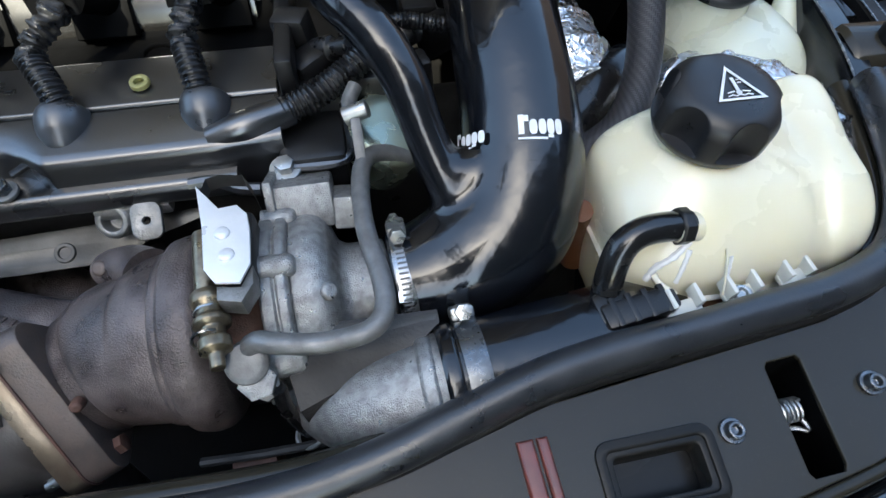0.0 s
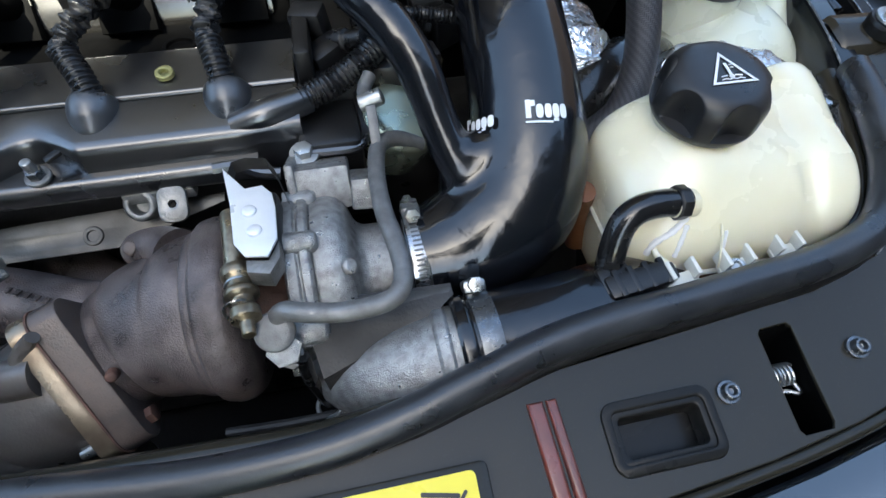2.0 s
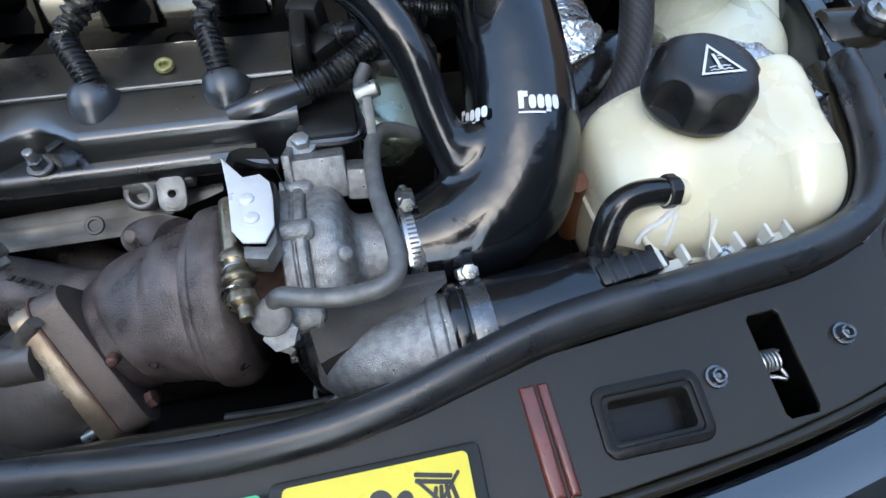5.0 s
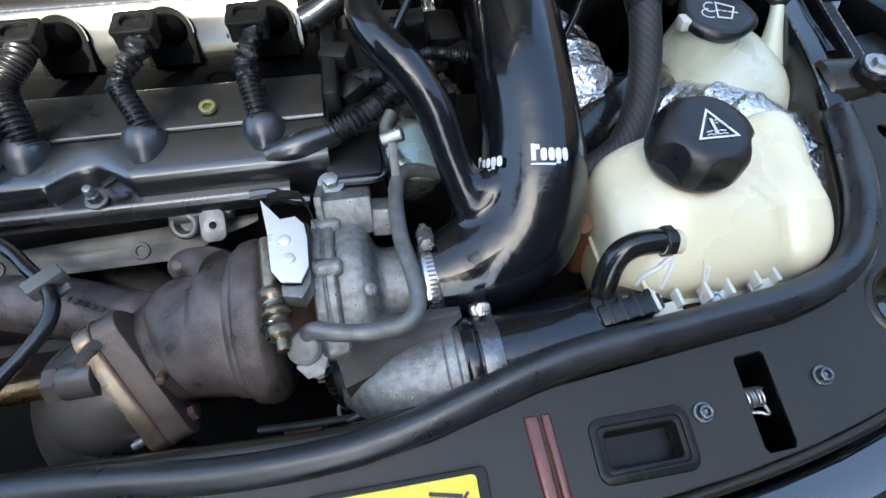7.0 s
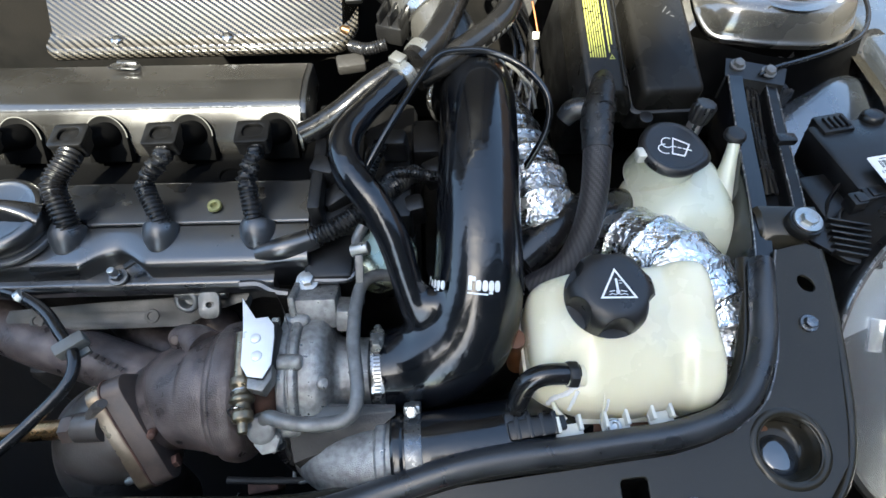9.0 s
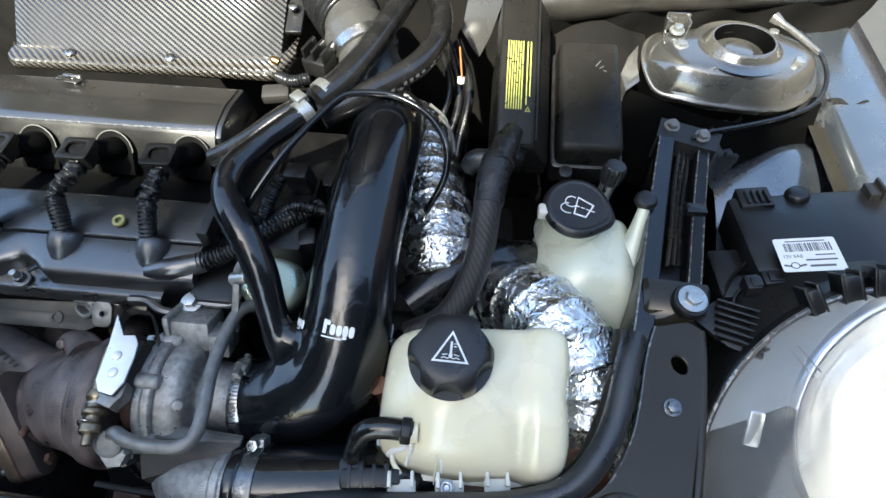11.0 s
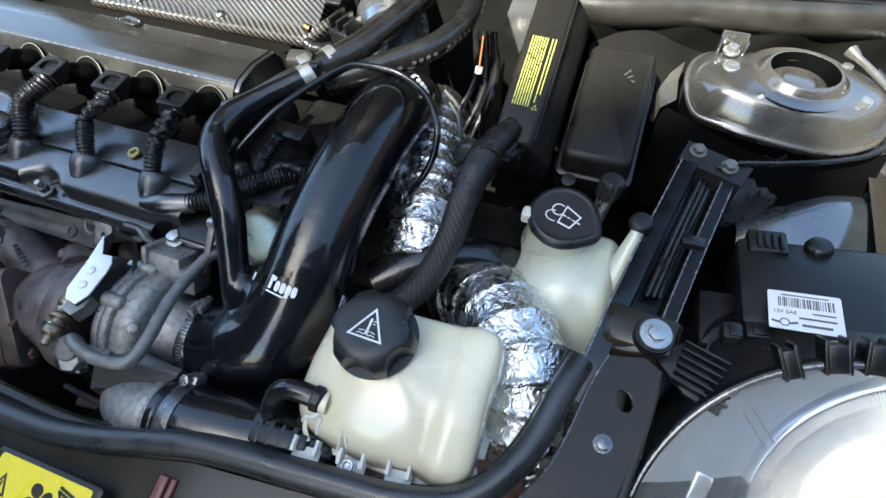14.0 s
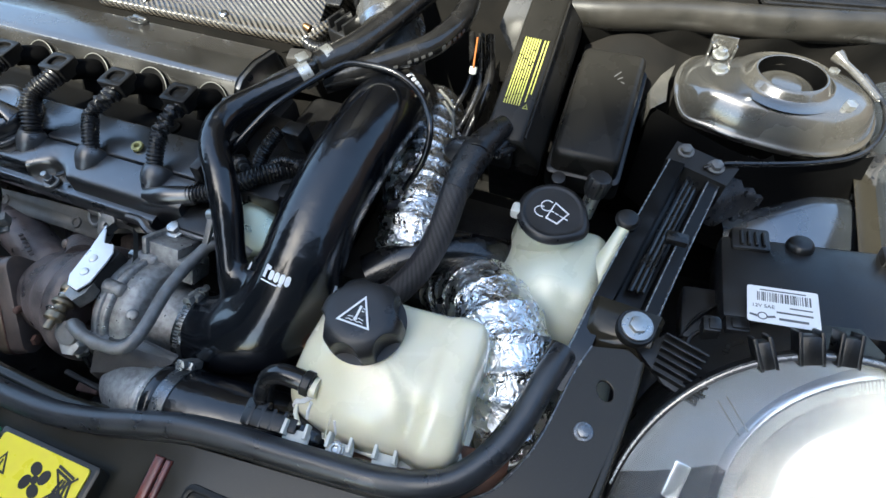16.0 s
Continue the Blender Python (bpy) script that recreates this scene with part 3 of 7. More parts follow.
# front panel with its openings
RX, RY, RR = 0.342, 0.0985, 0.0245
front_edge = [(-0.60, 0.010), (-0.30, 0.0), (-0.05, 0.0), (0.095, 0.006), (0.184, 0.0145), (0.240, 0.0235), (0.285, 0.034), (0.325, 0.047), (0.362, 0.062), (0.383, 0.085), (0.392, 0.115), (0.398, 0.145), (0.407, 0.19), (0.413, 0.235), (0.414, 0.262),
              (0.404, 0.268), (0.375, 0.262), (0.366, 0.235), (0.358, 0.195), (0.349, 0.165), (0.330, 0.132), (0.300, 0.112), (0.25, 0.098), (0.16, 0.090), (0.08, 0.083), (0.02, 0.072), (-0.05, 0.062), (-0.15, 0.062), (-0.30, 0.070), (-0.60, 0.085)]
slot = [(0.2035, 0.080), (0.206, 0.083), (0.224, 0.084), (0.2265, 0.081), (0.2265, 0.026), (0.224, 0.022), (0.206, 0.0215), (0.2035, 0.025)]
pocket = rrect(0.062, 0.035, 0.006, 4, 0.1285, 0.0400)
oval = [(0.394 + 0.0075 * math.cos(a) - 0.002 * math.sin(a), 0.2305 + 0.0085 * math.sin(a)) for a in [2 * math.pi * k / 18 for k in range(18)]]
panel = thing("front_panel", "dark grey painted front crossmember panel with latch slot", "front panel", kind="structure")
part("sheet", plate(front_edge, [slot, pocket, disc(RR, 40, RX, RY), oval], 0.003, PANEL, 0.0008), "paint", panel, angle=12)
up = Vector((-0.05, -0.22, 1)).normalized()
def recess_ring(d, r):
    """A ring of the pressed recess, wider towards the rail; d is its height over the sheet."""
    ax, ay = Vector((1, 0, 0.05)).normalized(), Vector((0, 1, 0.22)).normalized()
    return [tuple(Vector((RX, RY, panel_z(RX, RY))) + up * d + (ax * math.cos(a) + ay * math.sin(a)) * r * (1 + 0.05 * math.sin(a) * min(1, -d / 0.01) if d < 0 else 1)) for a in [2 * math.pi * k / 56 for k in range(56)]]
bowl = skin([recess_ring(d, r) for d, r in ((0.0002, RR + 0.0070), (0.0014, RR + 0.0052), (0.0017, RR + 0.0032), (0.0006, RR + 0.0008), (-0.003, RR - 0.0008), (-0.010, RR - 0.0018), (-0.018, RR - 0.0030), (-0.0215, RR - 0.0052), (-0.0225, RR - 0.009), (-0.0225, 0.002))], close_u=True)
part("recess", bowl, "paint", panel, "round pressed bump-stop recess", angle=60)
part("recess_floor", lathe(rounded([(-0.006, 0.0180), (-0.001, 0.0174), (0.0025, 0.013), (0.0045, 0.0)], 0.002, 4), (RX + 0.0005, RY - 0.001, panel_z(RX, RY) - 0.0200), (0.0, -0.1, 1), 44), "paint_gloss", panel, "polished domed floor of the recess")
# pocket with a black liner
pm = PANEL @ Matrix.Translation((0.1285, 0.040, 0))
part("pocket", join(plate(rrect(0.0635, 0.0370, 0.007, 5), [rrect(0.0570, 0.0300, 0.005, 4)], 0.0035, pm @ Matrix.Translation((0, 0, 0.0022)), 0.0012),
                    plate(rrect(0.060, 0.033, 0.006, 4), [rrect(0.050, 0.0235, 0.004, 4)], 0.016, pm @ Matrix.Translation((0, 0, 0.0005)), 0.001),
                    slab(rrect(0.058, 0.030, 0.005, 4), -0.018, -0.0165, pm)), "lid_black", panel, "black plastic pocket liner")
# ridge, with the red-brown reflection on it painted as colour
part("ridge", join(*[slab([(c - w + 0.001, -0.030), (c + w + 0.001, -0.030), (c + w - 0.002, 0.030), (c - w - 0.002, 0.030)], -0.001, 0.0032, PANEL @ Matrix.Translation((0.0665, 0.038, 0)), 0.0025, 0.0, 4) for c, w in ((-0.0035, 0.0048), (0.0060, 0.0032))]), "red_reflection", panel, "pressed ridge with a painted red-brown reflection")
# step up behind the seal
part("flange", sweep([(-0.60, 0.097, 0.805), (-0.30, 0.086, 0.815), (-0.15, 0.080, 0.822), (-0.05, 0.078, 0.826), (0.03, 0.090, 0.833), (0.10, 0.104, 0.842), (0.2, 0.112, 0.849), (0.27, 0.121, 0.856), (0.305, 0.14, 0.860), (0.325, 0.17, 0.868), (0.338, 0.21, 0.876), (0.35, 0.26, 0.885)], 0.008, 10, 0.008), "paint", panel)
for i, (x, y) in enumerate(((0.172, 0.052), (0.258, 0.061))):
    bolt((x, y, panel_z(x, y) + 0.001), (-0.05, -0.22, 1), 0.0050, 0.006, 0.0068, "dark_zinc", panel, torx=True)
bolt((0.385, 0.195, panel_z(0.385, 0.195) + 0.001), (-0.05, -0.22, 1), 0.0055, 0.006, 0.0075, "dark_zinc", panel)
# highlight along the sheet edge, added as a pale bead
part("edge", sweep([(x, y, panel_z(x, y) + 0.0010) for x, y in ((0.3755, 0.2625), (0.3665, 0.235), (0.3585, 0.195), (0.3495, 0.165), (0.3305, 0.1325), (0.300, 0.1125))], 0.0009, 8, 0.005), "edge_gleam", panel, "pale bead for the gleam on the sheet edge")
part("front_lip", sweep([(-0.6, 0.006, 0.783), (-0.3, -0.004, 0.799), (-0.05, -0.004, 0.812), (0.095, 0.002, 0.8205), (0.184, 0.0105, 0.8270), (0.240, 0.0195, 0.832), (0.285, 0.030, 0.837), (0.325, 0.043, 0.842), (0.364, 0.058, 0.846), (0.387, 0.085, 0.852), (0.397, 0.115, 0.860), (0.403, 0.145, 0.868), (0.4095, 0.19, 0.8785), (0.4150, 0.235, 0.8885), (0.4160, 0.262, 0.8945)], 0.004, 10, 0.008), "paint", panel)

sm = PANEL @ Matrix.Translation((0.215, 0.0525, -0.0032))
# added box, coloured near-black as the shade inside the slot
part("slot_liner", join(plate(rrect(0.034, 0.074, 0.003, 3), [rrect(0.0235, 0.0630, 0.003, 3)], 0.045, sm), slab(rrect(0.034, 0.074, 0.003, 3), -0.049, -0.0455, sm)), "recess_shade", panel, "added walls below the latch slot, near-black for shade")
latch = thing("bonnet_latch", "zinc-plated bonnet latch spring inside the slot", "latch", (0.214, 0.055, 0.80))
sp = [(0.2055 + 0.019 * k / 60, 0.060 + 0.006 * math.cos(k * 0.75), 0.826 + 0.006 * math.sin(k * 0.75)) for k in range(61)]
part("spring", sweep(sp, 0.0011, 8, 0.0012), "zinc", latch)
part("hook", sweep([(0.206, 0.052, 0.822), (0.218, 0.050, 0.824), (0.225, 0.048, 0.825), (0.222, 0.060, 0.826)], 0.0016, 8, 0.002), "steel", latch)
part("lever", slab(rrect(0.014, 0.008, 0.002, 3), 0, 0.003, Matrix.Translation((0.212, 0.054, 0.818)), 0.0006), "zinc", latch)

# rubber seal that runs along the panel and up the rail
SEAL = [(-0.60, 0.094, 0.815), (-0.42, 0.083, 0.824), (-0.29, 0.0755, 0.8295), (-0.21, 0.0715, 0.8325), (-0.13, 0.0645, 0.833), (-0.06, 0.0650, 0.837), (-0.01, 0.0725, 0.843), (0.03, 0.0825, 0.8495), (0.075, 0.0930, 0.8565), (0.116, 0.0985, 0.860), (0.16, 0.1015, 0.8625), (0.202, 0.105, 0.8655), (0.247, 0.109, 0.869), (0.284, 0.118, 0.873), (0.307, 0.132, 0.877), (0.326, 0.157, 0.883), (0.338, 0.185, 0.889), (0.347, 0.222, 0.897), (0.355, 0.248, 0.898)]
seal = thing("bonnet_seal", "thick black rubber bonnet seal along the panel edge", "rubber seal", (0.0, 0.08, 0.83))
part("bulb", sweep(SEAL, 0.0125, 24, 0.006, flat=0.86), "rubber", seal)
part("carrier", sweep([(x, y - 0.004, z - 0.014) for x, y, z in SEAL], 0.0070, 12, 0.008), "black_plastic", seal, "gripping carrier strip under the bulb")

# rail from the panel up to the strut tower
rail = thing("wing_rail", "black painted wing rail with channel running to the strut tower", "body rail", (0.40, 0.3, 0.85), kind="structure")

rail_l = [(0.351, 0.224, 0.879), (0.358, 0.264, 0.893), (0.368, 0.318, 0.902), (0.384, 0.395, 0.905), (0.402, 0.475, 0.908), (0.407, 0.497, 0.910)]
inner = smooth_path(rail_l, 8)
part("inner_flange", skin([[tuple(Vector(p) + Vector(o)) for o in ((0.0, 0, -0.06), (0.0, 0, -0.003), (0.002, 0, 0), (0.017, -0.002, 0), (0.019, -0.002, -0.003), (0.019, -0.002, -0.018))] for p in inner]), "rail_black", rail)
part("channel", skin([[tuple(Vector(p) + Vector(o)) for o in ((0.018, 0, -0.016), (0.024, 0, -0.018), (0.041, -0.004, -0.019), (0.043, -0.004, -0.016), (0.0435, -0.004, -0.006), (0.046, -0.004, -0.004), (0.055, -0.006, -0.004), (0.057, -0.006, -0.007), (0.057, -0.006, -0.05))] for p in inner[14:]]), "coil_black", rail)
# pale beads painted in for the gloss lines of the rail edges
for o, first in (((0.0014, 0, 0.0000), 0), ((0.0450, -0.004, -0.0036), 14), ((0.0560, -0.006, -0.0042), 14)):
    part("edge", sweep([tuple(Vector(p) + Vector(o)) for p in inner[first:]], 0.0009, 8, 0.004), "edge_gleam", rail, "pale bead for the gleam on the rail edge")
part("mount", skin([[(0.368 + 0.0, y, z - 0.004), (0.372, y, z), (0.415 + w, y - 0.004, z + 0.001), (0.419 + w, y - 0.004, z - 0.004)] for y, z, w in ((0.262, 0.876, 0), (0.272, 0.893, 0.003), (0.279, 0.901, 0.005), (0.300, 0.906, 0.008), (0.308, 0.905, 0.010))]), "paint", rail)

for k, off in enumerate((0.026, 0.031, 0.036)):
    part("cable", sweep([tuple(Vector(p) + Vector((off, -0.004, -0.012 + 0.002 * math.sin(i * 1.3 + k)))) for i, p in enumerate(inner[18::3])], 0.0026, 8, 0.006), "hose_rubber", rail)
part("cable_clip", block(0.02, 0.012, 0.008, Matrix.Translation((0.425, 0.385, 0.912)), 0.002), "black_plastic", rail)
big = bolt((0.405, 0.283, 0.914), (0.03, -0.12, 1), 0.0075, 0.0055, 0.0128, "zinc", rail, turn=20)
part("spacer", lathe(rounded([(-0.012, 0.0150), (-0.004, 0.0160), (-0.0015, 0.0150)], 0.001), (0.405, 0.283, 0.914), (0.03, -0.12, 1), 30), "black_plastic", rail)

# ribbed bracket between rail and lamp
brk = thing("lamp_bracket", "black ribbed plastic headlamp bracket", "bracket", (0.44, 0.28, 0.89))
bmx = frame_m((0.408, 0.272, 0.9065), (0.96, -0.18, 0.05), (0.18, 0.96, 0.1))
part("web", slab([(0, 0), (0.03, -0.020), (0.060, -0.026), (0.066, 0.004), (0.058, 0.022), (0.02, 0.024)], -0.012, -0.007, bmx, 0.001), "black_plastic", brk)
for k in range(6):
    y = -0.014 + 0.0068 * k
    part("rib", slab([(0.018, y - 0.001), (0.062, y - 0.006), (0.062, y - 0.004), (0.018, y + 0.001)], -0.008, 0.0, bmx, 0.0005), "black_plastic", brk)

# strut tower
tower = thing("strut_tower", "dusty grey pressed-steel strut tower with round opening", "strut tower", (0.49, 0.6, 0.9), kind="structure")
LIP = [(0.412, 0.576, 0.911), (0.443, 0.561, 0.912), (0.483, 0.552, 0.912), (0.546, 0.551, 0.912), (0.592, 0.580, 0.912), (0.604, 0.615, 0.922), (0.592, 0.648, 0.930), (0.555, 0.668, 0.937), (0.512, 0.671, 0.939), (0.452, 0.660, 0.939), (0.411, 0.646, 0.938), (0.397, 0.612, 0.930)]
lip = smooth_path(LIP + LIP[:3], 8)[8:8 + 8 * len(LIP)]
mid = lip.mean(axis=0)
HOLE = Vector((0.5060, 0.6170, 0.949))
def tower_ring(inset, z, wide=0.0):
    """The lip's outline moved inwards, at a height that eases from the lip to the flat top."""
    out = []
    for p in lip:
        d = mid - p
        d[2] = 0
        q = p + d / np.linalg.norm(d) * inset
        out.append((q[0], q[1], p[2] + (0.9485 + 0.02 * (q[0] - 0.5) - p[2]) * z - wide))
    return out
def hole_ring(r, dz):
    """A ring round the opening, with one point for each point of the lip."""
    out = []
    for p in lip:
        a = math.atan2(p[1] - HOLE.y, p[0] - HOLE.x)
        out.append((HOLE.x + r * math.cos(a), HOLE.y + r * 0.92 * math.sin(a), HOLE.z + dz))
    return out
def blend(a, b, t):
    return [tuple(Vector(p) * (1 - t) + Vector(q) * t) for p, q in zip(a, b)]
r0, r1 = tower_ring(0.028, 1.0), hole_ring(0.0455, 0.0)
r0 = [tuple(Vector(p) if (Vector(p) - HOLE).length > 0.056 else HOLE + (Vector(p) - HOLE).normalized() * 0.056) for p in r0]
# side wall, bore and front wall carry their shade as a near-black colour
part("side_wall", skin([tower_ring(-0.002, 0.0, 0.16), tower_ring(0.004, 0.0, 0.03), tower_ring(0.003, 0.0, 0.0075)], close_u=True), "recess_shade", tower, "underside of the tower, near-black for shade")
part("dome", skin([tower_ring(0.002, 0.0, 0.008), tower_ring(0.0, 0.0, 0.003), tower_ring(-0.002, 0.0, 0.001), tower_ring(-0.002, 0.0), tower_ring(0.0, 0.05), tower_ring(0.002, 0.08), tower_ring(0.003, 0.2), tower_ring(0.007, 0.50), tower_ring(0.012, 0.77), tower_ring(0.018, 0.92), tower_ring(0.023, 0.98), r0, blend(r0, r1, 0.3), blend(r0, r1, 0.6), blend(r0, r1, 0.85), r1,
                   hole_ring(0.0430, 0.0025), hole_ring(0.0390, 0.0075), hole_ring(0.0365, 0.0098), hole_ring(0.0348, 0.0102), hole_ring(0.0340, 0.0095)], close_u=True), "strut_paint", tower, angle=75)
part("bore", skin([hole_ring(0.0340, 0.0095), hole_ring(0.0335, 0.006), hole_ring(0.0335, -0.06)], close_u=True), "recess_shade", tower, "inside of the opening, near-black for shade")
part("bearing", lathe(rounded([(-0.06, 0.0312), (-0.009, 0.0308), (-0.006, 0.028), (-0.0055, 0.019), (-0.0035, 0.016), (-0.003, 0.0)], 0.002), tuple(HOLE), (0, 0, 1), 40), "strut_paint", tower, "dusty strut bearing inside the opening")
part("stamping", join(*[block(0.0042, 0.0056, 0.0012, frame_m((0.444 + 0.0068 * k, 0.5965 - 0.0024 * k, 0.9465), (0.94, -0.33, 0.02), (0.33, 0.94, 0.02)), 0.0003) for k in range(10)]), "strut_paint", tower)
part("side_fold", skin([[(0.392, 0.628, 0.936), (0.389, 0.600, 0.930), (0.392, 0.578, 0.921)], [(0.380, 0.612, 0.930), (0.372, 0.592, 0.920), (0.378, 0.572, 0.910)], [(0.376, 0.605, 0.915), (0.366, 0.585, 0.900), (0.376, 0.566, 0.885)]]), "strut_paint", tower, "bent bright sheet edge")
# the shaded gap below the lip, painted near-black
part("front_wall", skin([[(0.380 + 0.23 * t, 0.585 - 0.05 * math.sin(3.0 * t) - 0.012 * v, 0.906 - 0.025 * v + 0.002 * math.sin(9 * t)) for t in [i / 16 for i in range(17)]] for v in (0, 1, 2, 4)]), "recess_shade", tower)
part("tab", skin([[(0.412, 0.522, 0.915), (0.475, 0.500, 0.915)], [(0.405, 0.498, 0.909), (0.466, 0.478, 0.909)], [(0.404, 0.494, 0.88), (0.464, 0.474, 0.88)]]), "black_plastic", tower)
bolt((0.422, 0.510, 0.914), (0, -0.2, 1), 0.0062, 0.006, 0.0085, "pipe_grey", tower)
bolt((0.453, 0.496, 0.914), (0, -0.2, 1), 0.0062, 0.006, 0.0085, "pipe_grey", tower)
bolt((0.562, 0.588, 0.947), (0.1, -0.1, 1), 0.0062, 0.009, 0.0085, "zinc", tower)
part("ear", join(block(0.028, 0.003, 0.022, Matrix.Translation((0.435, 0.653, 0.944)), 0.001), block(0.003, 0.014, 0.018, Matrix.Translation((0.422, 0.647, 0.944)), 0.001), block(0.003, 0.014, 0.018, Matrix.Translation((0.448, 0.647, 0.944)), 0.001)), "strut_paint", tower, "bent sheet-metal ear with bolt")
bolt((0.435, 0.640, 0.951), (0, -0.1, 1), 0.006, 0.007, 0.009, "zinc", tower)
bolt((0.437, 0.616, 0.947), (0, 0, 1), 0.007, 0.005, 0.009, "zinc", tower)
bolt((0.553, 0.652, 0.945), (0, 0, 1), 0.006, 0.006, 0.008, "zinc", tower)
solid("brake_line", sweep([(0.442, 0.493, 0.912), (0.460, 0.500, 0.917), (0.500, 0.513, 0.918), (0.548, 0.531, 0.920), (0.585, 0.553, 0.923), (0.604, 0.585, 0.930), (0.604, 0.615, 0.940), (0.590, 0.638, 0.948), (0.580, 0.650, 0.952)], 0.0026, 10, 0.006), "hose_rubber", "thin black cable round the strut tower", "cable")
solid("bonnet_strut_end", sweep([(0.551, 0.664, 0.960, 0.0075), (0.554, 0.660, 0.9595, 0.0075), (0.557, 0.656, 0.959, 0.0042), (0.572, 0.638, 0.956, 0.004), (0.592, 0.610, 0.951, 0.0036)], 0.005, 10, 0.006), "strut_paint", "short grey rod beside the strut tower", "rod")

# inner wing between tower and lamp
def wing_top(x):
    return float(np.interp(x, (0.42, 0.47, 0.515, 0.565, 0.605, 0.70), (0.462, 0.486, 0.515, 0.548, 0.556, 0.55)))
rows = []
for i in range(19):
    t = i / 18
    rows.append([(x, wing_top(x) - 0.19 * t, 0.866 - 0.012 * t - 0.105 * t * t + 0.012 * math.exp(-((x - 0.57) / 0.06) ** 2) - 0.10 * max(0, 0.50 - x) - 1.5 * max(0, 0.575 - x) ** 2 - 0.012 * max(0.0, 0.12 - t) / 0.12) for x in [0.486 + 0.214 * k / 24 for k in range(25)]])
solid("inner_wing", skin(rows), "paint_inner", "smooth dark painted inner wing panel", "inner wing", kind="structure", angle=80)
rows = []
for y, z in ((-0.004, 0.846), (0.004, 0.868), (0.012, 0.874), (0.022, 0.877), (0.032, 0.884), (0.040, 0.900)):
    rows.append([(x, wing_top(x) + y + 0.003 * math.sin(x * 130 + y * 200), z + 0.003 * math.sin(x * 210 + y * 300)) for x in [0.44 + 0.24 * k / 50 for k in range(51)]])
solid("wing_foam", skin(rows), "tape", "crumpled black foam strip below the strut tower", "foam strip", angle=60)

solid("wing_edge", skin([[(x, 0.30 + 0.62 * u, z + 0.03 * u) for u in [k / 20 for k in range(21)]] for x, z in ((0.628, 0.60), (0.628, 0.868), (0.632, 0.878), (0.640, 0.882), (0.69, 0.888), (0.72, 0.880), (0.728, 0.84))]), "paint_inner", "dark painted gutter edge of the front wing", "wing", kind="structure", angle=70)

# cowl behind
cowl = thing("cowl", "black scuttle panel with rubber seal behind the engine", "scuttle", (0.3, 0.76, 0.95), kind="structure")
CS = [(0.26, 0.652, 0.962), (0.31, 0.660, 0.964), (0.378, 0.680, 0.965), (0.44, 0.690, 0.966), (0.50, 0.697, 0.968), (0.594, 0.718, 0.970), (0.70, 0.742, 0.972)]
part("seal", sweep(CS, 0.019, 18, 0.012, flat=0.8), "cowl_rubber", cowl)
# apron, tray and wall take the same shade-darkened colour
part("apron", skin([[(x, y + dy + 0.004 * math.sin(x * 60 + k), z + dz) for x, y, z in smooth_path(CS, 8)] for k, (dy, dz) in enumerate(((-0.010, -0.006), (-0.006, -0.03), (0.002, -0.06), (0.004, -0.2)))]), "bay_shade", cowl, "wavy rubber apron below the seal")
part("tray", skin([[(0.26 + 0.44 * u, y + 0.08 * u, z) for u in [k / 10 for k in range(11)]] for y, z in ((0.665, 0.955), (0.69, 0.962), (0.75, 0.962), (0.90, 0.97))]), "bay_shade", cowl)
part("wall", skin([[(-0.9 + 1.6 * u, y + 0.01 * math.sin(u * 20), z) for u in [k / 40 for k in range(41)]] for y, z in ((0.84, 1.0), (0.82, 0.94), (0.80, 0.86), (0.80, 0.6))]), "bay_shade", cowl)
vm = frame_m((0.545, 0.775, 0.974), (0.98, 0.18, 0.0), (-0.18, 0.98, 0.1))
part("vent_cover", join(slab(rrect(0.17, 0.07, 0.008, 4), 0, 0.004, vm, 0.0015), plate(rrect(0.16, 0.060, 0.006, 4), [rrect(0.15, 0.052, 0.005, 4)], 0.004, vm @ Matrix.Translation((0, 0, 0.007)), 0.001)), "black_plastic", cowl)

# front bumper edge outside the panel
def bumper_line(x):
    return float(np.interp(x, (-0.6, -0.3, -0.05, 0.095, 0.184, 0.240, 0.285, 0.325, 0.364, 0.42), (-0.001, -0.011, -0.011, -0.005, 0.0035, 0.0125, 0.023, 0.036, 0.050, 0.085)))
solid("bumper_edge", skin([[(x, bumper_line(x) - dy, panel_z(x, bumper_line(x)) - 0.009 - dz) for x in [-0.6 + 0.045 * k for k in range(22)]] for dy, dz in ((0, 0.03), (0.001, 0.003), (0.005, 0.0), (0.03, 0.003), (0.06, 0.014), (0.12, 0.06))]), "paint_gloss", "glossy dark bumper top below the panel edge", "bumper", kind="structure", angle=70)

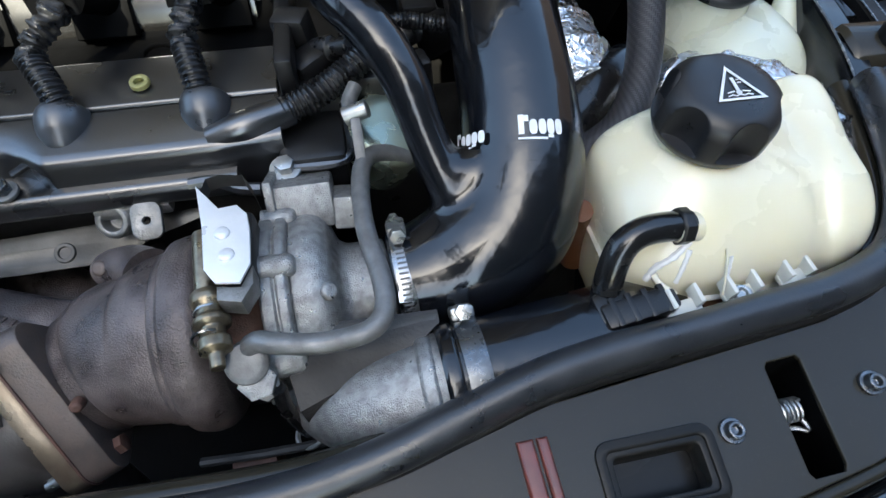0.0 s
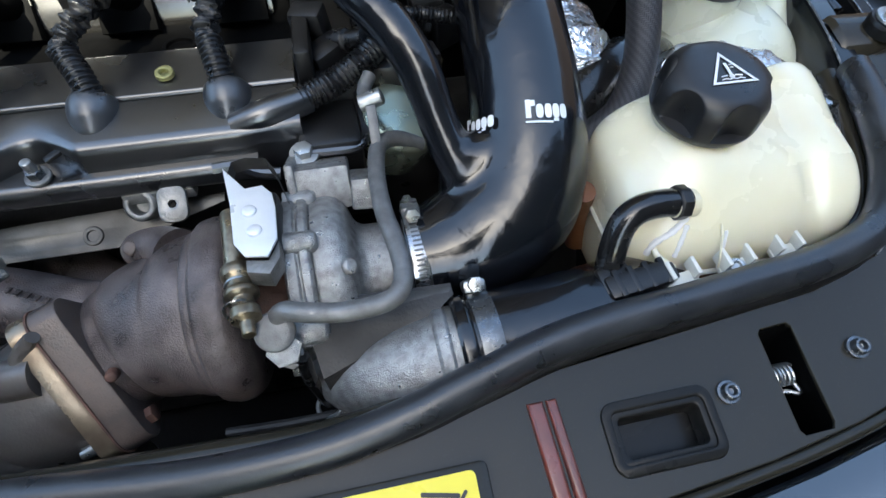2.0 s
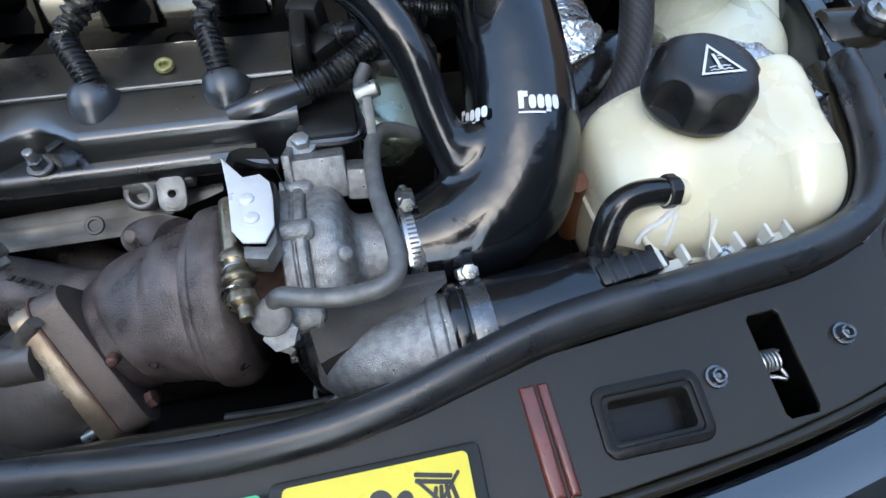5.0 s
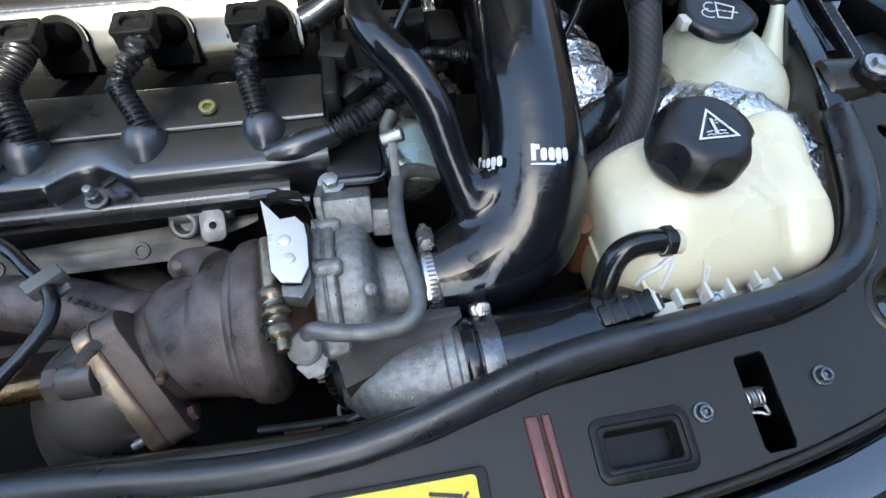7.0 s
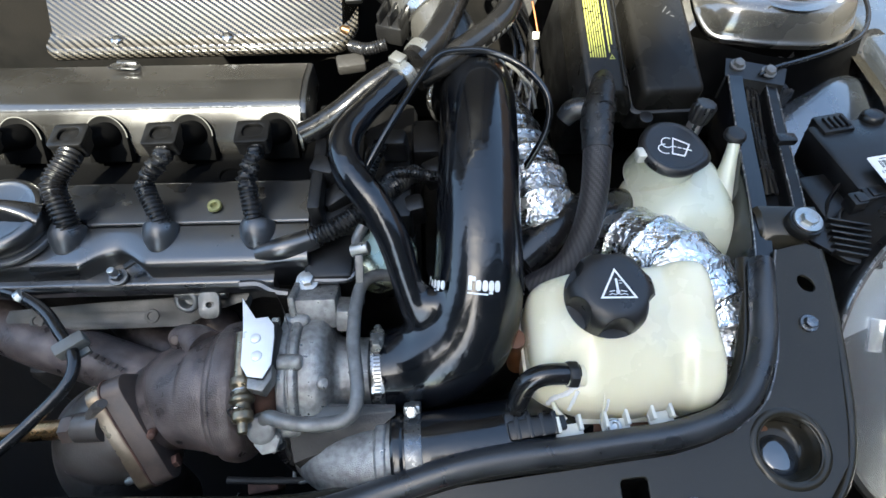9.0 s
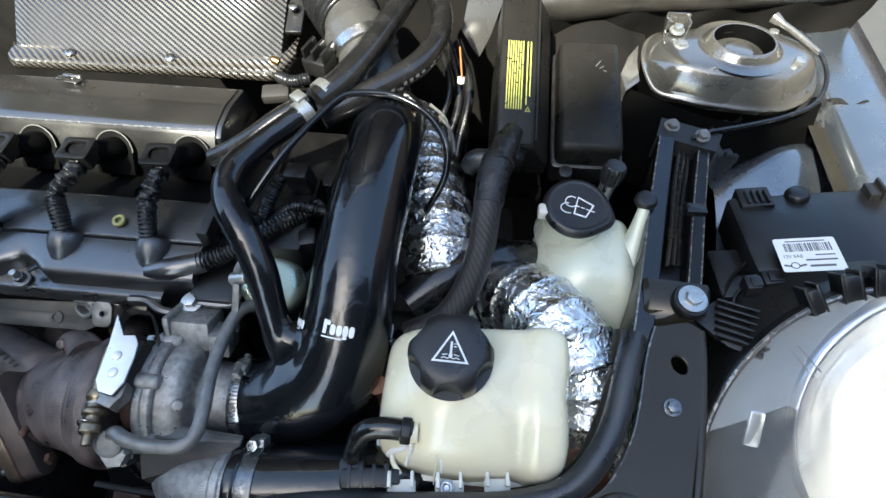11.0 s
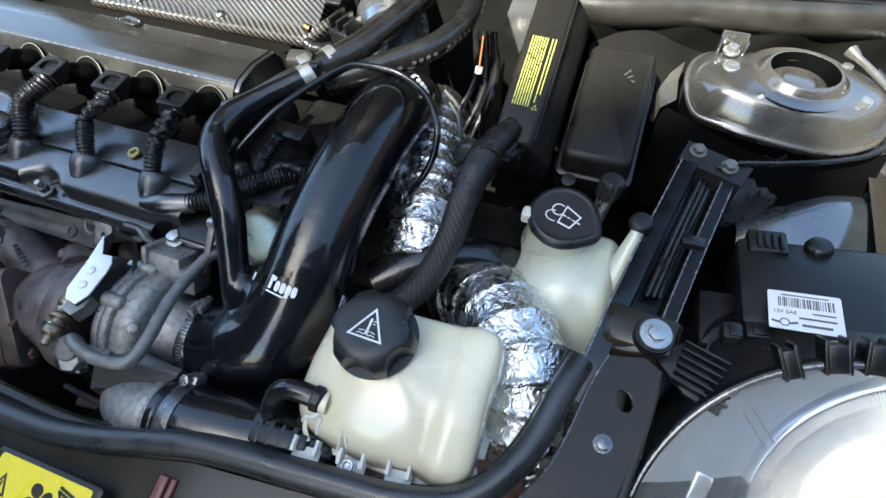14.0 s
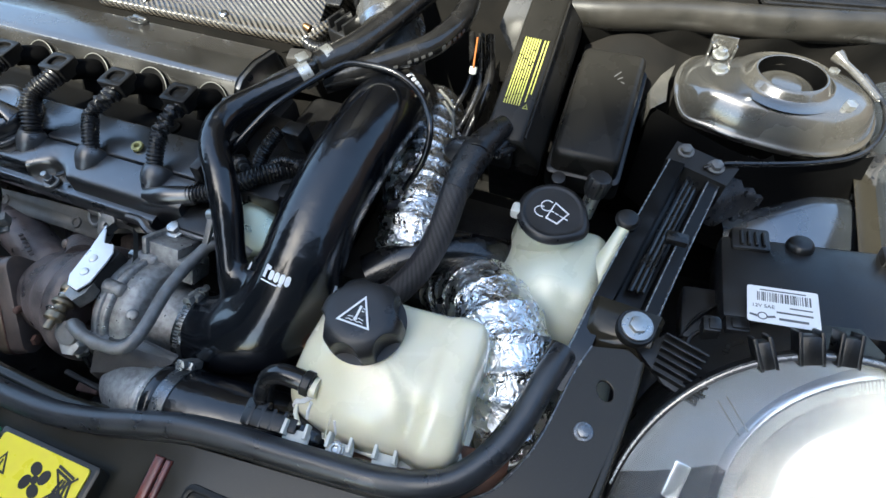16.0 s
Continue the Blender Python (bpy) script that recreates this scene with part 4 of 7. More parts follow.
# plain outer shell of the car round the bay, standing on its front wheels
shell = thing("car_body", "dark grey painted outer body of the small car", "car body", (-0.2, 0.3, 0.0), kind="structure")
part("front_fascia", skin([[(x, -0.10 - 0.07 * math.cos((x + 0.18) * 1.7) - d + 0.30 * max(0, abs(x + 0.18) - 0.55) ** 1.2 * 2, z) for x in [-0.98 + 1.6 * k / 32 for k in range(33)]] for d, z in ((-0.03, 0.765), (0.0, 0.755), (0.03, 0.70), (0.05, 0.55), (0.05, 0.35), (0.02, 0.20), (-0.06, 0.17))]), "paint", shell, angle=70)
for sx in (-1, 1):
    xs = -0.18 + sx * 0.86
    part("wing", skin([[(xs - sx * dx, 0.02 + 1.05 * u, z + (0.05 * u if z > 0.7 else 0.30 * max(0.0, 1 - ((u - 0.42) / 0.34) ** 2) ** 0.5 if z < 0.3 else 0)) for u in [k / 32 for k in range(33)]] for dx, z in ((0.08, 0.86), (0.03, 0.84), (0.0, 0.78), (0.0, 0.55), (0.01, 0.22))]), "paint", shell, angle=70)
    wheel = part("wheel", lathe(rounded([(-0.08, 0.20), (-0.075, 0.28), (-0.05, 0.30), (0.05, 0.30), (0.075, 0.28), (0.08, 0.20), (0.06, 0.18)], 0.01), (-0.18 + sx * 0.72, 0.46, 0.30), (1, 0, 0), 48), "rubber", shell, "black rubber tyre")
    part("rim", lathe(rounded([(0.06, 0.20), (0.062, 0.17), (0.03, 0.14), (0.04, 0.05), (0.05, 0.0)], 0.01), (-0.18 + sx * 0.72, 0.46, 0.30), (sx, 0, 0), 40), "zinc", wheel, "grey alloy rim")

# yellow fan-warning label
lab = thing("warning_label", "yellow fan warning sticker on the front panel", "sticker", (-0.04, 0.02, 0.82))
lm = PANEL @ Matrix.Translation((-0.0300, 0.0165, 0.0165))
part("pad", slab(rrect(0.112, 0.052, 0.004, 3), -0.018, -0.001, lm, 0.003), "paint", panel, "raised pad under the stickers")
part("film", slab(rrect(0.097, 0.043, 0.003, 3), -0.001, 0.0004, lm), "yellow_print", lab)
fan = [slab(disc(0.0035, 16, 0.005, -0.001), 0.0004, 0.0008, lm)]
for k in range(4):
    a = radians(90 * k + 28)
    fan.append(slab([(0.005 + 0.0085 * math.cos(a) + rx * math.cos(a) - ry * math.sin(a), -0.001 + 0.0085 * math.sin(a) + rx * math.sin(a) + ry * math.cos(a)) for rx, ry in [(0.0056 * math.cos(q), 0.0052 * math.sin(q) + 0.0012 * math.cos(q)) for q in [2 * math.pi * j / 14 for j in range(14)]]], 0.0004, 0.0008, lm))
part("fan_symbol", join(*fan), "black_print", lab)
bars = [slab(rrect(0.0018, 0.034, 0.0005, 1), 0.0009, 0.0012, lm @ Matrix.Translation((0.031, 0, 0)) @ Matrix.Rotation(radians(s * 42), 4, "Z")) for s in (-1, 1)]
bars += [slab(rrect(0.014, 0.008, 0.003, 3), 0.0004, 0.0008, lm @ Matrix.Translation((0.033, -0.007, 0)))] + [slab(rrect(0.0022, 0.012, 0.001, 2), 0.0004, 0.0008, lm @ Matrix.Translation((0.028 + 0.0036 * k, 0.002, 0)) @ Matrix.Rotation(radians(-16 + 10 * k), 4, "Z")) for k in range(4)]
bars += [slab(rrect(0.02, 0.0022, 0.0005, 1), 0.0004, 0.0008, lm @ Matrix.Translation((0.029, 0.013 - 0.003 * k, 0)) @ Matrix.Rotation(radians(-12), 4, "Z")) for k in range(2)]
part("crossed_symbol", join(*bars), "black_print", lab)
tri = [plate([(-0.009, -0.007), (0.009, -0.007), (0, 0.009)], [[(-0.0062, -0.0052), (0.0062, -0.0052), (0, 0.0058)]], 0.0004, lm @ Matrix.Translation((-0.034, 0, 0.0008))), slab(rrect(0.0016, 0.006, 0.0005, 1), 0.0004, 0.0008, lm @ Matrix.Translation((-0.034, 0, 0)))]
part("triangle_symbol", join(*tri), "black_print", lab)
gm_ = PANEL @ Matrix.Translation((-0.1090, 0.0240, 0.0125))
green = thing("green_label", "small green sticker beside the yellow warning sticker", "sticker", (-0.109, 0.024, 0.82))
part("film", slab(rrect(0.038, 0.030, 0.003, 3), -0.0125, 0.0004, gm_), "green_print", green)
part("print", join(*[slab(rrect(0.016 - 0.003 * k, 0.0022, 0.0006, 1), 0.0004, 0.0008, gm_ @ Matrix.Translation((0.004, 0.006 - 0.006 * k, 0))) for k in range(3)]), "clip_grey", green, "grey bars for writing that cannot be read")


# ---- engine: cylinder head cover, coils and their leads ----
XL, XR = -0.46, -0.052
cover = thing("cylinder_head_cover", "satin black plastic cylinder head cover with dusty top", "engine cover", (-0.25, 0.36, 0.86))
hump = rounded([(0.520, 0.88), (0.514, 0.915), (0.498, 0.936), (0.46, 0.9435), (0.43, 0.9415), (0.4225, 0.9378), (0.4130, 0.9270), (0.4040, 0.912), (0.400, 0.899), (0.402, 0.890), (0.44, 0.88)], 0.0045, 4)
part("rear_hump", prism(hump, XL, -0.066), "cover_dusty", cover)
part("hump_end", slab([(0.508, 0.90), (0.499, 0.934), (0.46, 0.9415), (0.431, 0.9395), (0.42, 0.933), (0.416, 0.90)][::-1], 0, 0.006, Matrix(((0, 0, 1, -0.066), (1, 0, 0, 0), (0, 1, 0, 0), (0, 0, 0, 1))), 0.003), "cover_black", cover)
# the bright line on the hump's edge is a painted highlight
part("edge_line", sweep([(XL, 0.4240, 0.9388), (-0.3, 0.4240, 0.9388), (-0.070, 0.4240, 0.9388)], 0.0009, 8, 0.01), "edge_gleam", cover, "pale bead for the gleam along the cover top")
# shade in the coil recess is painted on as near-black
part("recess", prism(rounded([(0.418, 0.905), (0.395, 0.893), (0.356, 0.8935), (0.354, 0.880), (0.42, 0.870)], 0.003), XL, -0.050), "recess_shade", cover)
part("middle_panel", prism(rounded([(0.3595, 0.9000), (0.3575, 0.9015), (0.311, 0.8985), (0.3095, 0.8965), (0.3095, 0.87), (0.3595, 0.87)], 0.0010), XL, -0.053), "cover_black", cover)
# front shelf with an arched cut-out round the stud
NX = -0.2265
def shelf_rows():
    xs = sorted(set([XL + (XR - XL) * k / 60 for k in range(61)] + [NX + 0.0016 * k for k in range(-20, 21)]))
    rows = []
    for x in xs:
        d = abs(x - NX)
        cut = 0.0155 * (0.5 + 0.5 * math.cos(math.pi * d / 0.030)) ** 0.62 if d < 0.030 else 0.0
        ye = 0.2680 + cut + (0.004 if x > -0.09 else 0) * (x + 0.09) / 0.04
        rows.append([(x, 0.3085, 0.880), (x, 0.3085, 0.8955), (x, 0.3078, 0.8965), (x, 0.300, 0.8962), (x, ye + 0.008, 0.8925), (x, ye + 0.0035, 0.8912), (x, ye + 0.001, 0.8892), (x, ye, 0.886), (x, ye - 0.001, 0.868), (x, ye - 0.001, 0.850)])
    return rows
part("front_shelf", skin(shelf_rows(), caps=True), "cover_black", cover, angle=50)
part("lower_flange", prism(rounded([(0.285, 0.872), (0.261, 0.872), (0.257, 0.868), (0.257, 0.858), (0.262, 0.852), (0.285, 0.852)], 0.002), XL, -0.085), "cover_black", cover)
part("flange_step", sweep([(-0.115, 0.2575, 0.8705), (-0.098, 0.2575, 0.8705), (-0.083, 0.250, 0.869), (-0.070, 0.248, 0.868)], 0.0045, 8, 0.004), "cover_black", cover)
part("end_housing", block(0.045, 0.05, 0.08, Matrix.Translation((-0.034, 0.283, 0.80)), 0.005), "black_plastic", cover)
part("end_box", block(0.05, 0.13, 0.06, Matrix.Translation((-0.030, 0.37, 0.835)), 0.006), "black_plastic", cover)
part("end_wall", block(0.012, 0.14, 0.03, Matrix.Translation((-0.044, 0.375, 0.892)), 0.003), "black_plastic", cover)
part("end_rim", sweep([(-0.058, 0.259, 0.873), (-0.012, 0.262, 0.873), (-0.010, 0.30, 0.882), (-0.012, 0.335, 0.892)], 0.0035, 8, 0.004), "cover_black", cover)
for x in (-0.142,):
    part("insert", lathe(rounded([(0, 0.0068), (0.003, 0.0064), (0.003, 0.0032), (0, 0.003)], 0.0008), (x, 0.327, 0.9015), (0, -0.17, 1), 24), "brass_ring", cover, "brass threaded insert")
# the bore's shade is in its colour
part("bore", lathe(rounded([(0, 0.013), (0.003, 0.013), (0.003, 0.010), (-0.01, 0.0095), (-0.01, 0)], 0.001), (-0.138, 0.372, 0.8935), (0, 0, 1), 28), "recess_shade", cover)
for x in (-0.356, -0.2725, -0.188, -0.0995):
    bell = [(x, 0.3120, 0.8985, 0.0085), (x, 0.3112, 0.8980, 0.0125), (x, 0.3085, 0.8970, 0.0155), (x, 0.3030, 0.8950, 0.0165), (x, 0.2975, 0.8925, 0.0156), (x, 0.2930, 0.8900, 0.0138), (x, 0.2890, 0.8878, 0.0115), (x, 0.2865, 0.8860, 0.0095)]
    part("lead_socket", sweep(bell, 0.015, 32, 0.0008), "socket_black", cover, "smooth half-cone lead socket", angle=60)
part("side_socket", sweep([(-0.098, 0.279, 0.888, 0.008), (-0.075, 0.282, 0.892, 0.011), (-0.052, 0.290, 0.893, 0.0105), (-0.045, 0.293, 0.893, 0.010)], 0.01, 20, 0.002), "cover_black", cover)
for x in (-0.30, -0.215, -0.128):
    part("fin", block(0.002, 0.010, 0.018, Matrix.Translation((x, 0.409, 0.897)), 0.0006), "cover_black", cover)

for i, x in enumerate((-0.352, -0.268, -0.184, -0.100)):
    c = thing("ignition_coil", "black plastic ignition coil plugged into the engine cover", "ignition coil", (x, 0.385, 0.90), "ignition coils")
    m = frame_m((x - 0.002, 0.377, 0.9330), (1, 0.04, 0), (0.02, 0.995, 0.02))
    part("connector", join(plate(rrect(0.0295, 0.027, 0.0025, 3), [rrect(0.0205, 0.0185, 0.0078, 6, 0.0, 0.001)], 0.004, m @ Matrix.Translation((0, 0, 0.017)), 0.0008), slab(rrect(0.0295, 0.027, 0.0025, 3), 0, 0.0128, m, 0.0)), "coil_black", c)
    part("contact", slab(rrect(0.0200, 0.0180, 0.0075, 5), 0.0, 0.0136, m @ Matrix.Translation((0, 0.001, 0)), 0.001), "coil_black", c)
    # neck and hood are near-black to stand for shade round the coil
    part("neck", sweep([(x, 0.380, 0.934, 0.010), (x + 0.006, 0.390, 0.932, 0.0115), (x + 0.012, 0.402, 0.925, 0.0125), (x + 0.014, 0.412, 0.916, 0.012)], 0.012, 20, 0.002), "recess_shade", c)
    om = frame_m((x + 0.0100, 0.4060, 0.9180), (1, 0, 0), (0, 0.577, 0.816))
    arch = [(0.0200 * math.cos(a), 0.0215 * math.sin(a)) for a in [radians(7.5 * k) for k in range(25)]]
    part("hood", slab([(0.0205, -0.024)] + arch + [(-0.0205, -0.024)], -0.010, 0.0038, om, 0.0004), "recess_shade", c, "near-black slab for the shaded round coil opening", angle=30)
    # reflection on the cut-out's rim, painted as a pale bead
    part("arch_rim", sweep([tuple(om @ Vector((u * 1.02, v * 1.02, 0.0036))) for u, v in arch[:21]], 0.0006, 8, 0.002), "clip_grey", c, "thin pale bead for the gleam on the coil opening's rim")
    taped = i in (2, 3)
    lead = thing("coil_lead", "corrugated black lead from coil to cover" + (", half wrapped in crumpled tape" if taped else ""), "cable", (x, 0.33, 0.90), "coil leads")
    top, mid, low = Vector((x, 0.361, 0.940)), Vector((x - 0.006, 0.338, 0.927)), Vector((x, 0.303, 0.901))
    if i == 2:
        mid = mid + Vector((-0.010, 0.0, -0.002))
    if i == 1:
        mid = mid + Vector((-0.004, -0.004, 0.003))
    ctl = [tuple(top + Vector((0, 0.006, -0.001))), tuple(top + Vector((-0.001, -0.006, -0.002))), tuple(mid), tuple(mid * 0.4 + low * 0.6 + Vector((0, -0.001, 0.003))), tuple(low)]
    line = even(smooth_path(ctl), 0.0006)
    cut = int(len(line) * (0.55 if taped else 0.06))
    rad = 0.0100 if i < 2 else 0.0082
    part("corrugation", sweep([tuple(p) for p in line[cut::6]] + [tuple(line[-1])], rad, 18, 0.0007, rib=lambda s: 1.0 + 0.10 * math.copysign(abs(math.sin(s * 2 * math.pi / 0.0036)) ** 0.5, math.sin(s * 2 * math.pi / 0.0036))), "corrugated", lead, angle=60)
    if taped:
        part("tape_wrap", sweep([tuple(p) for p in line[:cut + 6:8]], 0.0075, 28, 0.0008, rib=lambda s: 1 + 0.20 * math.sin(s * 900) * math.sin(s * 310), crinkle=0.0026), "tape", lead, "crumpled black tape")
    part("plug", lathe(rounded([(0, 0.0075), (0.012, 0.007), (0.014, 0.005), (0.014, 0)], 0.001), tuple(top + Vector((0, 0.010, -0.003))), (0, -0.93, -0.3), 18), "black_plastic", lead)

clip = thing("cover_clip", "small bright steel spring clip on the engine cover", "clip", (-0.255, 0.487, 0.94))
part("plate", plate(rrect(0.030, 0.012, 0.003, 3), [disc(0.0034, 14, 0.004, 0)], 0.0015, frame_m((-0.255, 0.487, 0.9435), (1, -0.1, 0), (0.1, 0.95, -0.25)), 0.0004), "steel", clip)
part("leg", block(0.022, 0.004, 0.010, frame_m((-0.255, 0.495, 0.933), (1, -0.1, 0), (0.1, 1, 0)), 0.001), "steel", clip)

cap = thing("oil_filler_cap", "round black oil filler cap with grip bar", "filler cap", (-0.325, 0.311, 0.90))
part("rim", lathe(rounded([(-0.008, 0.036), (0, 0.040), (0.008, 0.040), (0.0125, 0.0375), (0.014, 0.033), (0.0125, 0.030), (0.0120, 0.018), (0.0120, 0)], 0.002), (-0.325, 0.311, 0.908), (0, -0.1, 1), 48), "cover_black", cap)
part("grip", skin([[(-0.325 + 0.039 * u, 0.311 + (0.0135 - 0.0035 * (1 - u * u)) * v - 0.002 * u, 0.917 + 0.0165 * (1 - abs(v) ** 3.5) * (1 - 0.75 * u * u)) for v in [k / 8 - 1 for k in range(17)]] for u in [k / 12 - 1 for k in range(25)]]), "cover_black", cap, "rounded grip bar", angle=80)
part("seal_ring", lathe(rounded([(-0.011, 0.044), (-0.008, 0.0455), (-0.005, 0.044), (-0.005, 0.036)], 0.001), (-0.325, 0.311, 0.908), (0, -0.1, 1), 48), "socket_black", cap, "pale worn ring under the cap")
part("print", slab(rrect(0.012, 0.004, 0.001, 2), 0, 0.0005, Matrix.Translation((-0.312, 0.334, 0.9200))), "yellow_text", cap)

stud = thing("cover_stud", "tarnished steel stud with nut in the cover cut-out", "stud", (NX, 0.268, 0.86))
part("bush", lathe(rounded([(-0.010, 0.0085), (0.006, 0.0070), (0.008, 0.0085), (0.010, 0.0085), (0.010, 0)], 0.001), (NX, 0.268, 0.866), (0, -0.1, 1), 24), "pipe_grey", stud)
part("nut", slab(hexagon(0.0055), 0.010, 0.016, axis_m((NX, 0.268, 0.866), (0, -0.1, 1)), 0.0006), "dark_zinc", stud)
part("thread", lathe(rounded([(0.016, 0.0036), (0.023, 0.0036), (0.024, 0.003), (0.024, 0)], 0.0005), (NX, 0.268, 0.866), (0, -0.1, 1), 16), "zinc", stud)
part("clip", block(0.012, 0.006, 0.003, frame_m((NX + 0.012, 0.276, 0.882), (0.8, 0.5, 0.2), (-0.5, 0.8, 0)), 0.001), "black_plastic", stud)
bolt((-0.053, 0.2585, 0.8735), (0, -0.15, 1), 0.0066, 0.007, 0.0105, "zinc", None, label="flanged zinc-plated bolt at the cover corner")

# engine block below
engine = thing("engine_block", "grimy aluminium engine under the black cover", "engine", (-0.26, 0.39, 0.6))
part("cylinder_head", block(0.42, 0.22, 0.22, Matrix.Translation((-0.262, 0.395, 0.645)), 0.01), "block_alu", engine)
part("crankcase", block(0.40, 0.26, 0.20, Matrix.Translation((-0.262, 0.40, 0.45)), 0.02), "block_alu", engine)
ears = thing("head_lugs", "cast lugs with threaded holes on the cylinder head", "casting lug", (-0.15, 0.255, 0.84))
part("lug", lathe(rounded([(-0.03, 0.012), (0, 0.012), (0.002, 0.010), (0.002, 0.007), (-0.008, 0.0065), (-0.008, 0)], 0.001), (-0.172, 0.255, 0.8485), (-0.1, -0.75, 0.65), 24), "cast_alu_dull", ears)
part("tab", plate(rrect(0.018, 0.024, 0.006, 4), [disc(0.0035, 14, 0, 0)], 0.004, frame_m((-0.148, 0.2475, 0.853), (1, 0, 0), (0, 0.8, 0.6)), 0.0008), "cast_alu_dull", ears)
part("web", block(0.05, 0.01, 0.01, Matrix.Translation((-0.158, 0.262, 0.846)), 0.003), "cast_alu_dull", ears)

# engine side below the hoses
timing = thing("timing_case", "black timing cover at the engine end", "engine casing", (0.005, 0.40, 0.62))
part("case", block(0.09, 0.25, 0.24, Matrix.Translation((0.005, 0.40, 0.62)), 0.012), "black_plastic", timing)
part("upper_lid", block(0.05, 0.10, 0.05, Matrix.Translation((0.02, 0.36, 0.85)), 0.008), "black_plastic", timing)
part("sensor_block", block(0.03, 0.05, 0.03, Matrix.Translation((0.06, 0.42, 0.87)), 0.005), "black_plastic", timing)
gear = thing("gearbox", "grimy gearbox casing deep below the hoses", "gearbox", (0.12, 0.4, 0.6))
part("bell_housing", lathe(rounded([(0, 0.10), (0.10, 0.10), (0.16, 0.07), (0.18, 0.0)], 0.02), (0.05, 0.34, 0.60), (1, 0, 0.1), 32), "block_alu", gear)
part("top_cover", block(0.22, 0.2, 0.08, Matrix.Translation((0.16, 0.45, 0.64)), 0.02), "block_alu", gear)
pump = thing("vacuum_pump", "greenish zinc-plated vacuum pump at the engine end", "pump", (0.02, 0.29, 0.86))
part("can", lathe(rounded([(-0.035, 0.030), (0.0, 0.031), (0.004, 0.028), (0.006, 0.02), (0.006, 0)], 0.003), (0.020, 0.287, 0.872), (0.35, -0.25, 0.9), 40), "zinc_green", pump)
part("pin", lathe(rounded([(-0.008, 0.006), (0.008, 0.006), (0.009, 0.003), (0.009, 0)], 0.001), (-0.002, 0.273, 0.901), (0.9, 0, 0.3), 18), "zinc", pump)
part("rod", block(0.007, 0.045, 0.005, frame_m((-0.003, 0.252, 0.884), (1, 0, 0), (0, 0.75, 0.66)), 0.001), "pipe_grey", pump)
part("bracket", sweep([(-0.004, 0.27, 0.90), (-0.006, 0.285, 0.90), (0.0, 0.296, 0.905)], 0.005, 10, 0.003), "pipe_grey", pump)


# ---- turbocharger and exhaust ----
turbo = thing("turbocharger", "turbocharger with cast aluminium compressor and browned iron turbine housing", "turbocharger", (-0.08, 0.18, 0.75))
AX = Vector((1, 0.02, 0.0))
CC = Vector((-0.040, 0.187, 0.820))
TR = Vector((-0.110, 0.178, 0.8175))
body = [(-0.112, 0.178, 0.8175, 0.050), (-0.124, 0.178, 0.816, 0.0550), (-0.136, 0.178, 0.814, 0.0548), (-0.143, 0.178, 0.812, 0.0512), (-0.154, 0.179, 0.809, 0.0498), (-0.168, 0.180, 0.804, 0.0478), (-0.178, 0.178, 0.800, 0.0450), (-0.188, 0.174, 0.797, 0.0425), (-0.1985, 0.1690, 0.7935, 0.0410)]
part("turbine_housing", sweep(body, 0.05, 72, 0.002), "cast_iron", turbo, "browned cast-iron turbine housing", angle=50)
part("turbine_scroll", lathe(rounded([(-0.021, 0.040), (-0.021, 0.0545), (-0.0175, 0.0560), (-0.0150, 0.0560), (-0.0135, 0.0605), (-0.004, 0.0625), (0.003, 0.0615), (0.009, 0.0570), (0.0125, 0.049), (0.0135, 0.036), (0.0135, 0.0)], 0.0022, 4), tuple(TR), (1, 0.02, 0), 80, lobes=lambda a, d: 1 + 0.015 * math.cos(a - 2.2)), "cast_iron", turbo, "browned cast-iron turbine scroll", angle=50)
part("lug", sweep([(-0.142, 0.205, 0.850, 0.017), (-0.153, 0.214, 0.847, 0.015), (-0.168, 0.220, 0.842, 0.0125), (-0.176, 0.221, 0.838, 0.010)], 0.013, 24, 0.002), "cast_iron", turbo)
part("lug_stud", lathe(rounded([(0, 0.005), (0.004, 0.005), (0.005, 0.003), (0.005, 0)], 0.001), (-0.170, 0.214, 0.851), (-0.2, -0.5, 0.8), 16), "cast_iron_flange", turbo)
FAX = Vector((-0.93, -0.30, -0.22)).normalized()
FE = Vector((0.37, -0.64, -0.67)).normalized()
FC = Vector((-0.1995, 0.1680, 0.7930))
fm_ = frame_m(tuple(FC), tuple(FE), tuple(FE.cross(FAX)))
def three_bolt(grow=0.0):
    """A rounded three-cornered flange outline."""
    out = []
    for cx, cy, a0 in ((-0.0400, -0.0325, 150), (0.0405, -0.0325, 270), (0.0, 0.048, 30)):
        out += [(cx + (0.0125 + grow) * math.cos(radians(a0 + 12 * k)), cy + (0.0125 + grow) * math.sin(radians(a0 + 12 * k))) for k in range(11)]
    return out
flange_z = fm_.to_3x3() @ Vector((0, 0, 1))
SZ = 1.0 if flange_z.dot(FAX) < 0 else -1.0
def layer(a, b):
    return (min(a * SZ, b * SZ), max(a * SZ, b * SZ))
part("outlet_flange", slab(three_bolt(), *layer(-0.008, 0.0095), fm_, 0.0016), "cast_iron_flange", turbo, "rusty three-bolt outlet flange")
part("gasket", slab(three_bolt(0.001), *layer(-0.0092, -0.0078), fm_), "rust", turbo, "thin rusty gasket")
part("flange_ring", slab(three_bolt(0.0), *layer(-0.021, -0.0090), fm_, 0.003), "tinted_steel", turbo, "steel flange ring with golden heat tint")
q = fm_ @ Vector((0.0400, -0.0300, 0.008 * SZ))
